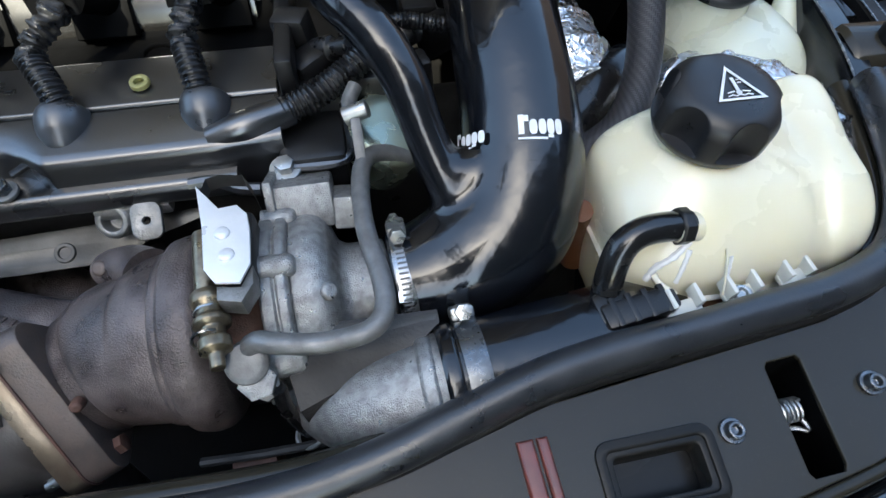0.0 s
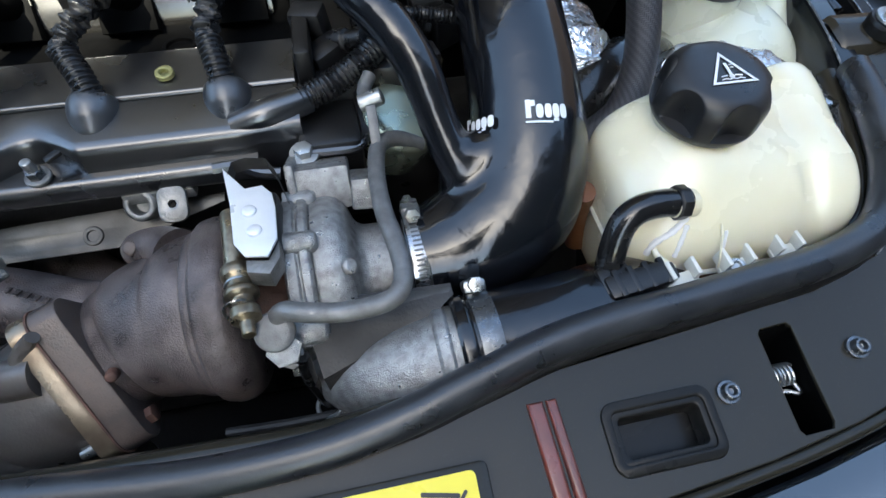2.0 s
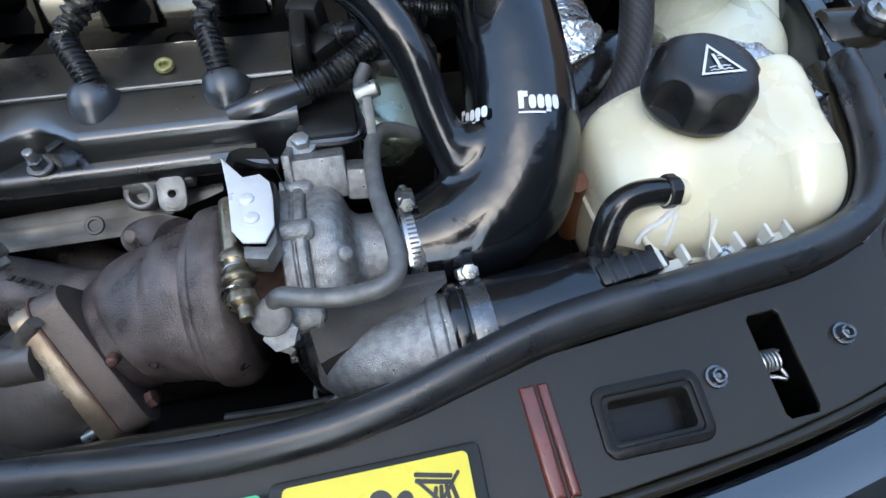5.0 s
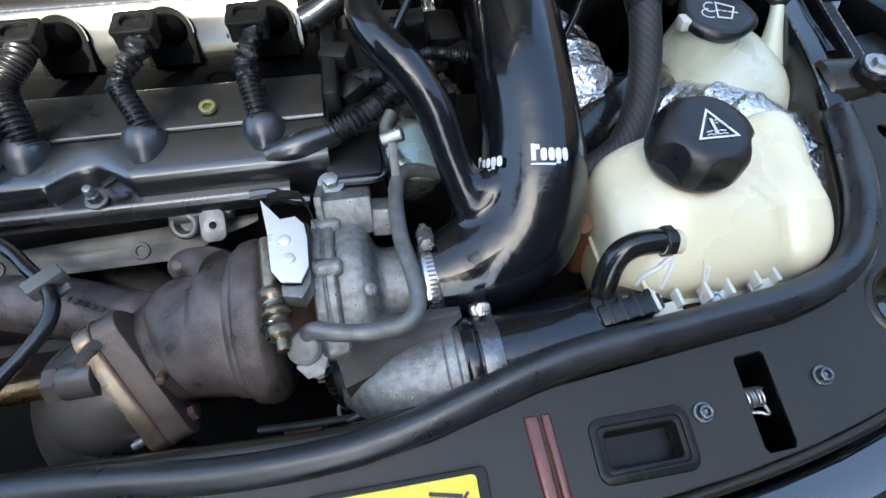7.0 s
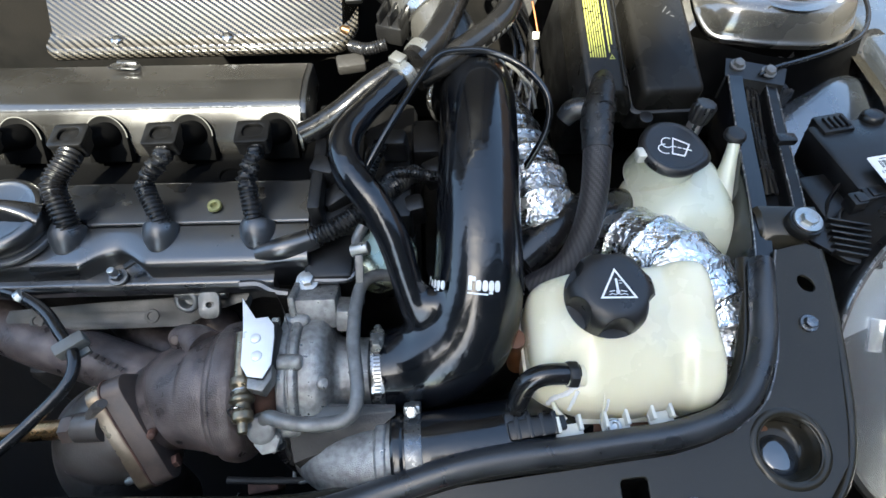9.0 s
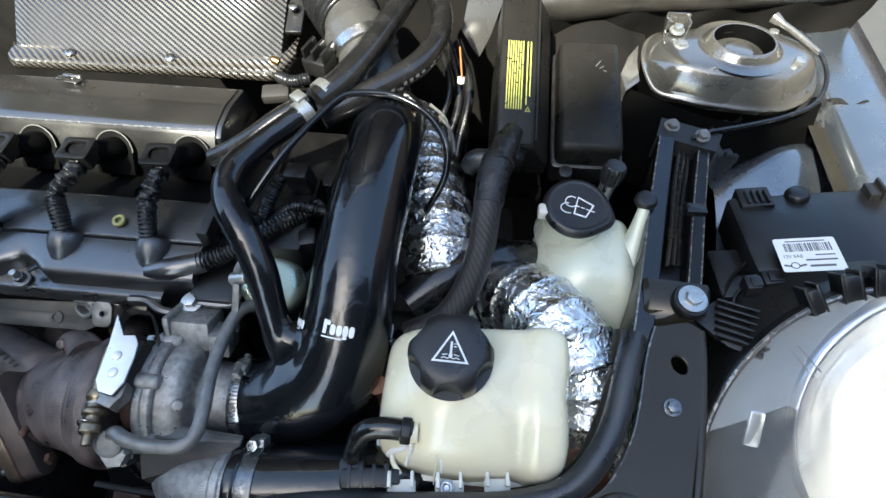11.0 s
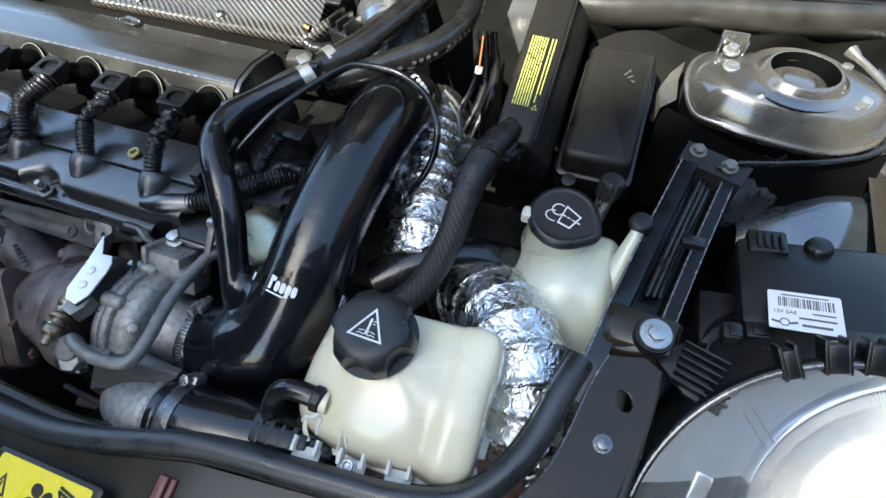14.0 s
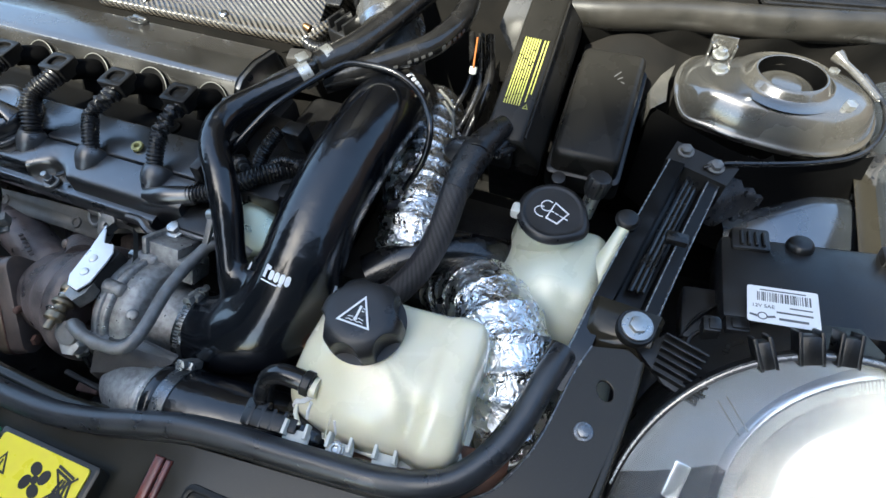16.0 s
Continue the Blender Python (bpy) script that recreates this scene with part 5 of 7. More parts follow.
part("bolt", slab(hexagon(0.006), 0, 0.006, axis_m(tuple(q), tuple(-FAX)), 0.0006), "rust", turbo)
part("stud", lathe(rounded([(0, 0.0038), (0.018, 0.0038), (0.018, 0)], 0.001), tuple(fm_ @ Vector((0.0400, -0.0300, -0.019 * SZ))), tuple(FAX), 12), "zinc", turbo)
part("body_pip", lathe(rounded([(-0.004, 0.004), (0.002, 0.0035), (0.003, 0.002), (0.003, 0)], 0.001), (-0.1825, 0.1370, 0.8262), (0.1, -0.8, 0.58), 12), "rust", turbo)
# centre housing between turbine and compressor
part("centre_housing", lathe(rounded([(-0.020, 0.034), (-0.006, 0.029), (0.006, 0.028), (0.018, 0.036)], 0.004), (-0.082, 0.184, 0.818), tuple(AX), 40), "rust", turbo, "rusty centre housing")
# compressor
comp = rounded([(-0.0130, 0.030), (-0.0130, 0.0545), (-0.009, 0.0555), (-0.002, 0.0565), (0.004, 0.0550), (0.0095, 0.0505), (0.0125, 0.044), (0.0145, 0.0385), (0.0165, 0.0365), (0.020, 0.0345), (0.050, 0.0335), (0.053, 0.0352), (0.062, 0.0350), (0.062, 0.02)], 0.0022, 3)
def volute(a, d):
    """The compressor's passage widens on its way round."""
    return 1.0 + (0.055 * math.cos(a - 1.0) + 0.02 * math.cos(2 * a)) * min(1.0, max(0.0, (0.016 - d) / 0.010))
part("compressor_housing", lathe(comp, tuple(CC), tuple(AX), 80, lobes=volute), "cast_alu", turbo, "pitted cast aluminium compressor housing", angle=42)
part("backplate", lathe(rounded([(-0.030, 0.030), (-0.030, 0.0575), (-0.0285, 0.0590), (-0.0225, 0.0590), (-0.0215, 0.0570), (-0.0205, 0.0570), (-0.0195, 0.0590), (-0.0150, 0.0590), (-0.0135, 0.0570), (-0.0120, 0.048)], 0.0008, 2), tuple(CC), tuple(AX), 80, lobes=lambda a, d: 1.0 + 0.035 * math.cos(a - 1.0)), "cast_alu", turbo, "flanged aluminium backplate", angle=30)
part("outlet_boss", block(0.040, 0.034, 0.030, frame_m((-0.044, 0.230, 0.850), (1, 0, 0), (0, 0.8, -0.5)), 0.003), "cast_alu", turbo)
part("boss_lip", block(0.020, 0.026, 0.022, frame_m((-0.016, 0.224, 0.852), (1, 0, -0.1), (0, 0.85, -0.45)), 0.002), "cast_alu", turbo)
part("boss_rib", block(0.006, 0.036, 0.034, frame_m((-0.062, 0.228, 0.852), (1, 0, 0), (0, 0.8, -0.5)), 0.002), "cast_alu", turbo)
for a, s in ((100, 0.9), (208, 1.1), (155, 1.2), (55, 0.9)):
    q = CC + Vector((-0.026, 0.0575 * math.cos(radians(a)), 0.0575 * math.sin(radians(a))))
    part("boss", lathe(rounded([(-0.003, 0.0085 * s), (0.015, 0.0078 * s), (0.018, 0.0055 * s), (0.018, 0)], 0.0018), tuple(q), tuple(AX), 20), "cast_alu", turbo)
    part("bolt", slab(hexagon(0.0048), 0, 0.006, axis_m(tuple(q - AX * 0.009), tuple(-AX)), 0.0005), "zinc", turbo)
for a, d in ((118, 0.007), (165, 0.009), (196, 0.006)):
    q = CC + Vector((d, 0.0505 * math.cos(radians(a)), 0.0505 * math.sin(radians(a))))
    part("boss", lathe(rounded([(-0.010, 0.0062), (0.004, 0.0056), (0.006, 0.004), (0.006, 0)], 0.0015), tuple(q), (0.6, math.cos(radians(a)), math.sin(radians(a))), 18), "cast_alu", turbo)
# outlet elbow towards the lower hose
elbow = [(-0.055, 0.150, 0.795, 0.026), (-0.038, 0.126, 0.800, 0.028), (-0.020, 0.115, 0.812, 0.030), (0.004, 0.111, 0.823, 0.0305), (0.022, 0.111, 0.828, 0.0300), (0.036, 0.112, 0.830, 0.0295)]
part("outlet_elbow", sweep(elbow, 0.03, 44, 0.003), "cast_alu", turbo, "cast aluminium outlet elbow")
part("outlet_face", skin([[(-0.062, 0.152, 0.848), (-0.030, 0.150, 0.852), (0.028, 0.146, 0.855)], [(-0.060, 0.128, 0.845), (-0.030, 0.130, 0.850), (0.028, 0.137, 0.856)], [(-0.056, 0.108, 0.832), (-0.036, 0.113, 0.838), (0.010, 0.125, 0.850)], [(-0.054, 0.107, 0.800), (-0.036, 0.110, 0.806), (0.010, 0.120, 0.820)]]), "block_alu", turbo, "flat grimy outlet face")
part("elbow_rib", slab([(-0.05, 0), (0.028, 0.0), (0.028, 0.006), (-0.045, 0.012)], 0, 0.006, frame_m((0.0, 0.138, 0.848), (1, 0, 0.06), (0, 1, 0.1)), 0.002), "shield_steel", turbo)
part("elbow_lip", lathe(rounded([(0, 0.0305), (0.002, 0.0325), (0.008, 0.0325), (0.010, 0.0305)], 0.001), (0.014, 0.1112, 0.8265), (1, 0.02, 0.1), 44), "cast_alu", turbo)

# oil feed line
line = thing("oil_line", "dull grey bent steel oil line over the compressor", "pipe", (-0.03, 0.15, 0.85))
part("tube", sweep([(0.030, 0.266, 0.862), (0.012, 0.262, 0.874), (-0.001, 0.250, 0.880), (-0.006, 0.225, 0.881), (-0.006, 0.19, 0.882), (-0.001, 0.155, 0.881), (-0.002, 0.136, 0.879), (-0.012, 0.127, 0.877), (-0.035, 0.125, 0.876), (-0.057, 0.128, 0.877), (-0.069, 0.133, 0.874), (-0.076, 0.133, 0.866), (-0.078, 0.131, 0.852)], 0.0058, 18, 0.003), "pipe_grey", line)
part("banjo", lathe(rounded([(-0.007, 0.008), (-0.006, 0.0115), (0.006, 0.0115), (0.007, 0.008), (0.007, 0)], 0.001), (-0.0770, 0.1285, 0.862), (0.1, -0.6, 0.8), 28), "pipe_grey", line)
part("union", slab(hexagon(0.0105), -0.006, 0.006, axis_m((-0.0742, 0.1215, 0.852), (0.1, -0.5, 0.85)), 0.001), "cast_alu", line)
part("nut", slab(hexagon(0.0085), -0.018, -0.008, axis_m((-0.0715, 0.118, 0.850), (0.1, -0.4, 0.85), 20), 0.001), "cast_alu_dull", line)
part("drain", sweep([(-0.066, 0.120, 0.842), (-0.066, 0.116, 0.82), (-0.063, 0.114, 0.80), (-0.060, 0.113, 0.785)], 0.0045, 12, 0.003), "hose_rubber", line)
ring = [(-0.0590 + 0.0095 * math.cos(a), 0.113 + 0.0095 * math.sin(a), 0.782 + 0.004 * math.cos(a)) for a in [2 * math.pi * k / 24 for k in range(25)]]
part("ring_clip", sweep(ring, 0.0016, 8, 0.002), "zinc", line)

# wastegate bracket, rod and spring
gate = thing("wastegate_bracket", "bright aluminium bracket plate with two rivets", "bracket", (-0.08, 0.185, 0.88))
gm = frame_m((-0.0815, 0.182, 0.8965), (1, 0, 0), (0, 1, 0.03))
edge = [(-0.0175, 0.044), (-0.0045, 0.026), (0.0055, 0.027), (0.0110, 0.020), (0.0128, 0.009), (0.0135, -0.014), (0.0085, -0.025), (-0.0035, -0.023), (-0.0095, -0.014), (-0.0125, 0.016)]
part("plate", plate(edge, [], 0.002, gm, 0.0004), "white_metal", gate)
for x, y in ((-0.0015, 0.008), (0.0015, -0.007)):
    part("rivet", lathe(rounded([(0, 0.0044), (0.0014, 0.0041), (0.0021, 0.002), (0.0021, 0)], 0.001), tuple(gm @ Vector((x, y, 0))), (0, 0, 1), 20), "white_metal", gate)
part("fold", skin([[tuple(gm @ Vector((x - 0.0002, y, z))) for x, y in ((-0.0175, 0.044), (-0.0125, 0.016), (-0.0095, -0.014))] for z in (-0.0005, -0.016)]), "steel", gate)
part("lip", plate([(-0.0035, -0.0240), (0.0085, -0.0260), (0.0135, -0.015), (0.0140, -0.024), (0.0085, -0.034), (-0.003, -0.031)], [], 0.014, gm @ Matrix.Translation((0, 0, -0.004)), 0.0006), "cast_alu_dull", gate)
part("support", block(0.018, 0.045, 0.03, gm @ Matrix.Translation((0.005, 0.004, -0.034)), 0.004), "black_plastic", gate)
part("clip_strap", skin([[(x, y, z - h) for x, y, z in ((-0.0965, 0.221, 0.898), (-0.0945, 0.232, 0.898), (-0.087, 0.2345, 0.898), (-0.074, 0.234, 0.896), (-0.069, 0.226, 0.892), (-0.0655, 0.216, 0.884), (-0.062, 0.205, 0.876))] for h in (0.0, 0.005, 0.010)]), "shield_steel", gate, "thin folded steel strap")
gate.children[-1].modifiers.new("thickness", "SOLIDIFY").thickness = 0.0012
rod = thing("wastegate_rod", "tarnished wastegate rod with spring and nuts", "rod", (-0.10, 0.16, 0.83))
part("tube", sweep([(-0.0975, 0.200, 0.885), (-0.0960, 0.183, 0.884), (-0.0950, 0.163, 0.879)], 0.0062, 14, 0.003), "bronze", rod)
part("collar", lathe(rounded([(0, 0.0095), (0.003, 0.010), (0.006, 0.0095), (0.009, 0.0075), (0.014, 0.0075), (0.016, 0.0098), (0.019, 0.0098), (0.021, 0.006), (0.026, 0.0065), (0.028, 0.0085), (0.034, 0.0085), (0.036, 0.004), (0.044, 0.0038), (0.044, 0)], 0.0008), (-0.0945, 0.1635, 0.8780), (0.16, -0.98, -0.05), 24), "bronze", rod)
part("spring", sweep([(-0.0935 + 0.0085 * math.cos(0.5 * k) * 0.9, 0.155 - 0.0006 * k, 0.876 + 0.0085 * math.sin(0.5 * k)) for k in range(40)], 0.0009, 6, 0.0015), "steel", rod)

# manifold, heat shield and downpipe
man = thing("exhaust_manifold", "browned cast-iron exhaust manifold runners", "exhaust manifold", (-0.28, 0.23, 0.75))
for k, pts in enumerate(([(-0.40, 0.275, 0.795), (-0.34, 0.245, 0.80), (-0.28, 0.225, 0.80), (-0.22, 0.205, 0.795), (-0.15, 0.19, 0.79)], [(-0.27, 0.285, 0.77), (-0.245, 0.262, 0.765), (-0.21, 0.240, 0.76), (-0.15, 0.215, 0.76)], [(-0.18, 0.285, 0.77), (-0.165, 0.262, 0.76), (-0.14, 0.24, 0.75)])):
    part("runner", sweep(pts, 0.025 - 0.002 * k, 28, 0.005), "cast_iron", man)
part("cast_mark", join(*[block(0.0038, 0.0052, 0.0014, frame_m((-0.262 + 0.0068 * k, 0.216 - 0.0035 * k, 0.8238), (0.9, -0.38, -0.05), (0.38, 0.9, -0.3)), 0.0005) for k in range(6)]), "cast_iron", man)
shield = thing("heat_shield", "grey aluminised heat shield strip with bolt holes", "heat shield", (-0.24, 0.26, 0.82))
sm = frame_m((-0.24, 0.2555, 0.8275), (1, -0.01, -0.01), (0, 0.86, 0.5))
part("strip", plate([(-0.110, 0.004), (-0.113, -0.004), (-0.110, -0.014), (-0.102, -0.019), (-0.098, -0.019), (-0.100, -0.016), (0.06, -0.013), (0.085, 0.001), (0.105, 0.007), (0.12, 0.012), (0.12, 0.018), (-0.02, 0.011)], [disc(0.0048, 16, 0.027, -0.003), disc(0.0048, 16, -0.083, -0.006)], 0.0016, sm, 0.0003), "shield_steel", shield)
for x, y in ((0.027, -0.003), (-0.083, -0.006)):
    part("eyelet", lathe(rounded([(0, 0.0072), (0.0016, 0.0068), (0.0016, 0.0042), (-0.002, 0.004)], 0.0005), tuple(sm @ Vector((x, y, 0))), tuple(sm.to_3x3() @ Vector((0, 0, 1))), 20), "shield_steel", shield)
down = thing("downpipe", "heat-tinted steel downpipe elbow with sensor boss", "exhaust pipe", (-0.24, 0.1, 0.70))
part("elbow", sweep([tuple(FC + FAX * 0.016) + (0.043,), (-0.226, 0.161, 0.7855, 0.0455), (-0.238, 0.157, 0.777, 0.0480), (-0.251, 0.158, 0.764, 0.0490), (-0.259, 0.144, 0.735, 0.047), (-0.262, 0.131, 0.685, 0.045), (-0.262, 0.122, 0.60, 0.044)], 0.045, 56, 0.003), "downpipe", down)
part("weld", sweep([(-0.217, 0.157, 0.852, 0.004), (-0.225, 0.156, 0.845, 0.005), (-0.232, 0.152, 0.838, 0.005), (-0.236, 0.146, 0.832, 0.004)], 0.005, 10, 0.002, crinkle=0.001), "downpipe", down)
sens = thing("lambda_sensor", "brass-coloured lambda sensor with hexagon nut", "sensor", (-0.26, 0.146, 0.82))
SA = Vector((-1, -0.03, -0.06)).normalized()
SB = Vector((-0.236, 0.146, 0.826))
part("boss", lathe(rounded([(-0.012, 0.0135), (0.012, 0.0125), (0.012, 0)], 0.002), tuple(SB), tuple(SA), 24), "downpipe", sens)
part("hex_nut", slab(hexagon(0.0125), 0.012, 0.022, axis_m(tuple(SB), tuple(SA)), 0.001), "cast_iron_flange", sens)
part("barrel", lathe(rounded([(0.022, 0.0085), (0.058, 0.0085), (0.062, 0.0075), (0.085, 0.0072), (0.086, 0)], 0.001), tuple(SB), tuple(SA), 24), "brass", sens)
solid("sensor_tail", sweep([tuple(SB + SA * 0.084), (-0.35, 0.139, 0.815), (-0.39, 0.13, 0.80)], 0.008, 14, 0.004), "zinc", "grey sensor tail with crimped collar", "sensor lead")
lead = thing("sensor_cable", "black sensor cable held in a grey clip", "cable", (-0.26, 0.2, 0.85))
part("wire", sweep([(-0.375, 0.275, 0.862), (-0.335, 0.262, 0.866), (-0.309, 0.252, 0.866), (-0.287, 0.238, 0.864), (-0.268, 0.218, 0.863), (-0.254, 0.203, 0.862), (-0.247, 0.188, 0.860), (-0.250, 0.170, 0.857), (-0.268, 0.145, 0.853), (-0.292, 0.118, 0.850), (-0.33, 0.095, 0.84), (-0.40, 0.08, 0.83)], 0.0052, 14, 0.004), "hose_rubber", lead)
cm = frame_m((-0.2545, 0.206, 0.8625), (0.75, 0.62, 0), (-0.62, 0.75, 0.05))
part("clip", join(block(0.026, 0.012, 0.013, cm @ Matrix.Translation((0, 0, -0.0065)), 0.002), block(0.020, 0.02, 0.004, cm @ Matrix.Translation((0, -0.002, -0.009)), 0.0015)), "clip_grey", lead, "grey nylon clip")
part("eyelet", lathe(rounded([(-0.003, 0.0065), (0.003, 0.0065), (0.003, 0)], 0.001), (-0.313, 0.254, 0.868), (0.7, 0.5, 0.3), 16), "zinc", lead)
solid("lower_bracket", block(0.03, 0.012, 0.02, frame_m((-0.095, 0.108, 0.752), (1, 0.1, 0.15), (0, 1, 0.2)), 0.003), "rust", "rusty bracket below the turbine", "bracket")
solid("drain_strap", sweep([(-0.17, 0.09, 0.75), (-0.15, 0.085, 0.74), (-0.135, 0.09, 0.735), (-0.128, 0.105, 0.74)], 0.004, 10, 0.003, flat=0.4), "steel", "bright steel strap end below the flange", "strap")
solid("lower_rail", sweep([(-0.13, 0.11, 0.772), (-0.09, 0.107, 0.776), (-0.05, 0.105, 0.782)], 0.003, 8, 0.004), "block_alu", "grimy rod below the turbine", "rod")


# ---- hoses ----
def clamp(name, at, axis, r, w, screw_turn, label, lug=True, slots=14):
    """A worm-drive clamp: slotted band, housing and screw."""
    c = thing(name, label, "hose clamp", at, "hose clamps")
    band = part("band", lathe(rounded([(-w / 2, r - 0.0005), (-w / 2, r + 0.0008), (w / 2, r + 0.0008), (w / 2, r - 0.0005)], 0.0003), at, axis, 64), "steel" if slots else "dark_zinc", c)
    x, y, z = basis(axis)
    m0 = Matrix((x, y, z)).transposed().to_4x4()
    m0.translation = Vector(at)
    for k in range(slots):
        a = radians(screw_turn + 20 + 5.0 * k)
        p = m0 @ Vector(((r + 0.0009) * math.cos(a), (r + 0.0009) * math.sin(a), 0))
        out = (m0.to_3x3() @ Vector((math.cos(a), math.sin(a), 0)))
        part("slot", block(w * 0.5, 0.0014, 0.0005, frame_m(tuple(p), tuple(z), tuple(out.cross(z) * -1)), 0), "grey_print", band)
    a = radians(screw_turn)
    p = m0 @ Vector(((r + 0.004) * math.cos(a), (r + 0.004) * math.sin(a), 0))
    out = m0.to_3x3() @ Vector((math.cos(a), math.sin(a), 0))
    along = z.cross(out)
    hm = frame_m(tuple(p), tuple(along), tuple(z))
    part("housing", block(0.016, w * 1.05, 0.008, hm @ Matrix.Translation((0, 0, -0.004)), 0.002), "zinc", c)
    scr = part("screw", lathe(rounded([(-0.013, 0.0036), (-0.003, 0.0036), (0.010, 0.0036), (0.010, 0.0052), (0.016, 0.0052), (0.016, 0)], 0.0006), tuple(p + out * 0.001), tuple(along), 6 if lug else 18), "zinc", c)
    return c


BOOST = [(0.004, 0.186, 0.828, 0.0355), (0.026, 0.187, 0.829, 0.0385), (0.048, 0.190, 0.832, 0.0425), (0.068, 0.196, 0.840, 0.0445), (0.089, 0.207, 0.853, 0.0440), (0.100, 0.229, 0.873, 0.0420), (0.104, 0.259, 0.894, 0.0400), (0.105, 0.295, 0.914, 0.0385), (0.108, 0.345, 0.929, 0.0385), (0.111, 0.395, 0.938, 0.038), (0.113, 0.435, 0.938, 0.038), (0.112, 0.470, 0.925, 0.038), (0.108, 0.502, 0.897, 0.038), (0.104, 0.52, 0.855, 0.038)]
BRANCH = [(0.086, 0.202, 0.846, 0.016), (0.063, 0.205, 0.860, 0.0160), (0.048, 0.220, 0.881, 0.0148), (0.038, 0.242, 0.905, 0.0138), (0.029, 0.264, 0.930, 0.0148), (0.014, 0.286, 0.949, 0.0148), (-0.004, 0.308, 0.960, 0.0145), (-0.012, 0.330, 0.965, 0.0142), (-0.009, 0.352, 0.968, 0.0138), (0.006, 0.375, 0.972, 0.012), (0.024, 0.396, 0.976, 0.012), (0.040, 0.414, 0.980, 0.012)]
hose = thing("boost_hose", "glossy black silicone intake hose with thinner branch", "hose", (0.1, 0.3, 0.83))
webs = [sweep([a, tuple((p + q) / 2 for p, q in zip(a, b)), b], 0.02, 28, 0.003) for a, b in (
    ((0.056, 0.206, 0.860, 0.0210), (0.034, 0.190, 0.836, 0.0365)), ((0.061, 0.206, 0.862, 0.0175), (0.088, 0.205, 0.852, 0.034)), ((0.056, 0.211, 0.868, 0.0170), (0.092, 0.212, 0.860, 0.0325)), ((0.052, 0.216, 0.875, 0.0165), (0.096, 0.220, 0.868, 0.031)), ((0.048, 0.222, 0.883, 0.0155), (0.099, 0.228, 0.876, 0.0285)))]
tube = part("moulded_tube", join(sweep(BOOST, 0.036, 48, 0.004), sweep(BRANCH, 0.013, 32, 0.003), *webs), "silicone", hose, angle=180)
weld = tube.modifiers.new("one skin", "REMESH")
weld.mode, weld.voxel_size, weld.use_smooth_shade = "VOXEL", 0.0024, True
ease = tube.modifiers.new("soft joints", "SMOOTH")
ease.factor, ease.iterations = 0.5, 30
def brand_mark(s, a, da=38.0, ds=0.026, lift=0.0003):
    """A white printed mark in plain shapes: a tall block, four rounded blocks and a bar, in the size of the mark."""
    def sheet(u, v):
        path = even(smooth_path(BOOST), 0.004)
        T, U, V = frames(path)
        q = (s + ds * v) * (len(path) - 1)
        k = int(min(max(q, 0), len(path) - 2))
        t = q - k
        c, x, y = (w[k] * (1 - t) + w[k + 1] * t for w in (path, U, V))
        w = radians(a + da * u)
        return c[:3] + (c[3] + lift) * (math.cos(w) * x + math.sin(w) * y)
    def ring(cx, cy, w, h, hole, gap):
        n = 14
        rows = []
        for f in (1.0, hole):
            rows.append([sheet(cx + w * f * math.copysign(abs(math.cos(q)) ** 0.7, math.cos(q)), cy + h * f * math.copysign(abs(math.sin(q)) ** 0.7, math.sin(q))) for q in [gap + (2 * math.pi - 2 * gap) * k / n for k in range(n + 1)]])
        return skin(rows)
    def bar(u0, u1, v0, v1):
        return skin([[sheet(u0 + (u1 - u0) * k / 6, v) for k in range(7)] for v in (v0, (v0 + v1) / 2, v1)])
    return join(bar(0.02, 0.66, -0.50, -0.40), bar(0.03, 0.15, -0.26, 0.62), bar(0.15, 0.25, 0.30, 0.58), *[ring(x, 0.05, 0.088, 0.33, 0.02, 0.0) for x in (0.35, 0.55, 0.74, 0.93)], bar(0.67, 0.80, -0.42, -0.28))
for s, a, lift in ((0.305, 25.0, 0.0006), (0.300, -40.0, 0.0030), (0.305, 124.0, 0.0006), (0.775, 62.0, 0.0003)):
    part("print", brand_mark(s, a, lift=lift), "white_print", tube, "white printed maker's mark as plain blocks")
clamp("hose_clamp", (0.013, 0.186, 0.8275), (1, 0.02, 0.02), 0.0368, 0.0115, 65, "steel worm clamp on the compressor inlet hose")

lower = thing("charge_hose", "black silicone charge hose leaving the turbo outlet", "hose", (0.1, 0.115, 0.80))
part("tube", sweep([(0.030, 0.112, 0.830, 0.0325), (0.06, 0.1135, 0.832, 0.0325), (0.10, 0.118, 0.832, 0.0325), (0.15, 0.126, 0.826, 0.0325), (0.20, 0.14, 0.80, 0.0325)], 0.03, 40, 0.005), "silicone", lower, angle=80)
part("cuff", lathe(rounded([(0.0, 0.0325), (0.002, 0.0338), (0.008, 0.0338), (0.010, 0.0325)], 0.001), (0.026, 0.112, 0.830), (1, 0.04, 0.06), 48), "silicone", lower)
clamp("hose_clamp", (0.0445, 0.1125, 0.8305), (1, 0.04, 0.06), 0.0336, 0.0135, 34, "wide steel worm clamp on the charge hose", slots=0)

# coolant and breather hoses behind
upper = thing("breather_hose", "worn black rubber breather hose over the intake", "hose", (0.08, 0.5, 0.97))
part("tube", sweep([(0.050, 0.425, 0.986), (0.072, 0.458, 0.990), (0.090, 0.505, 0.994), (0.104, 0.555, 0.998), (0.118, 0.61, 1.0), (0.13, 0.68, 0.99)], 0.0135, 24, 0.006), "hose_rubber", upper)
curl = thing("coolant_hose", "black coolant hose curling down beside the intake hose", "hose", (0.13, 0.5, 0.97))
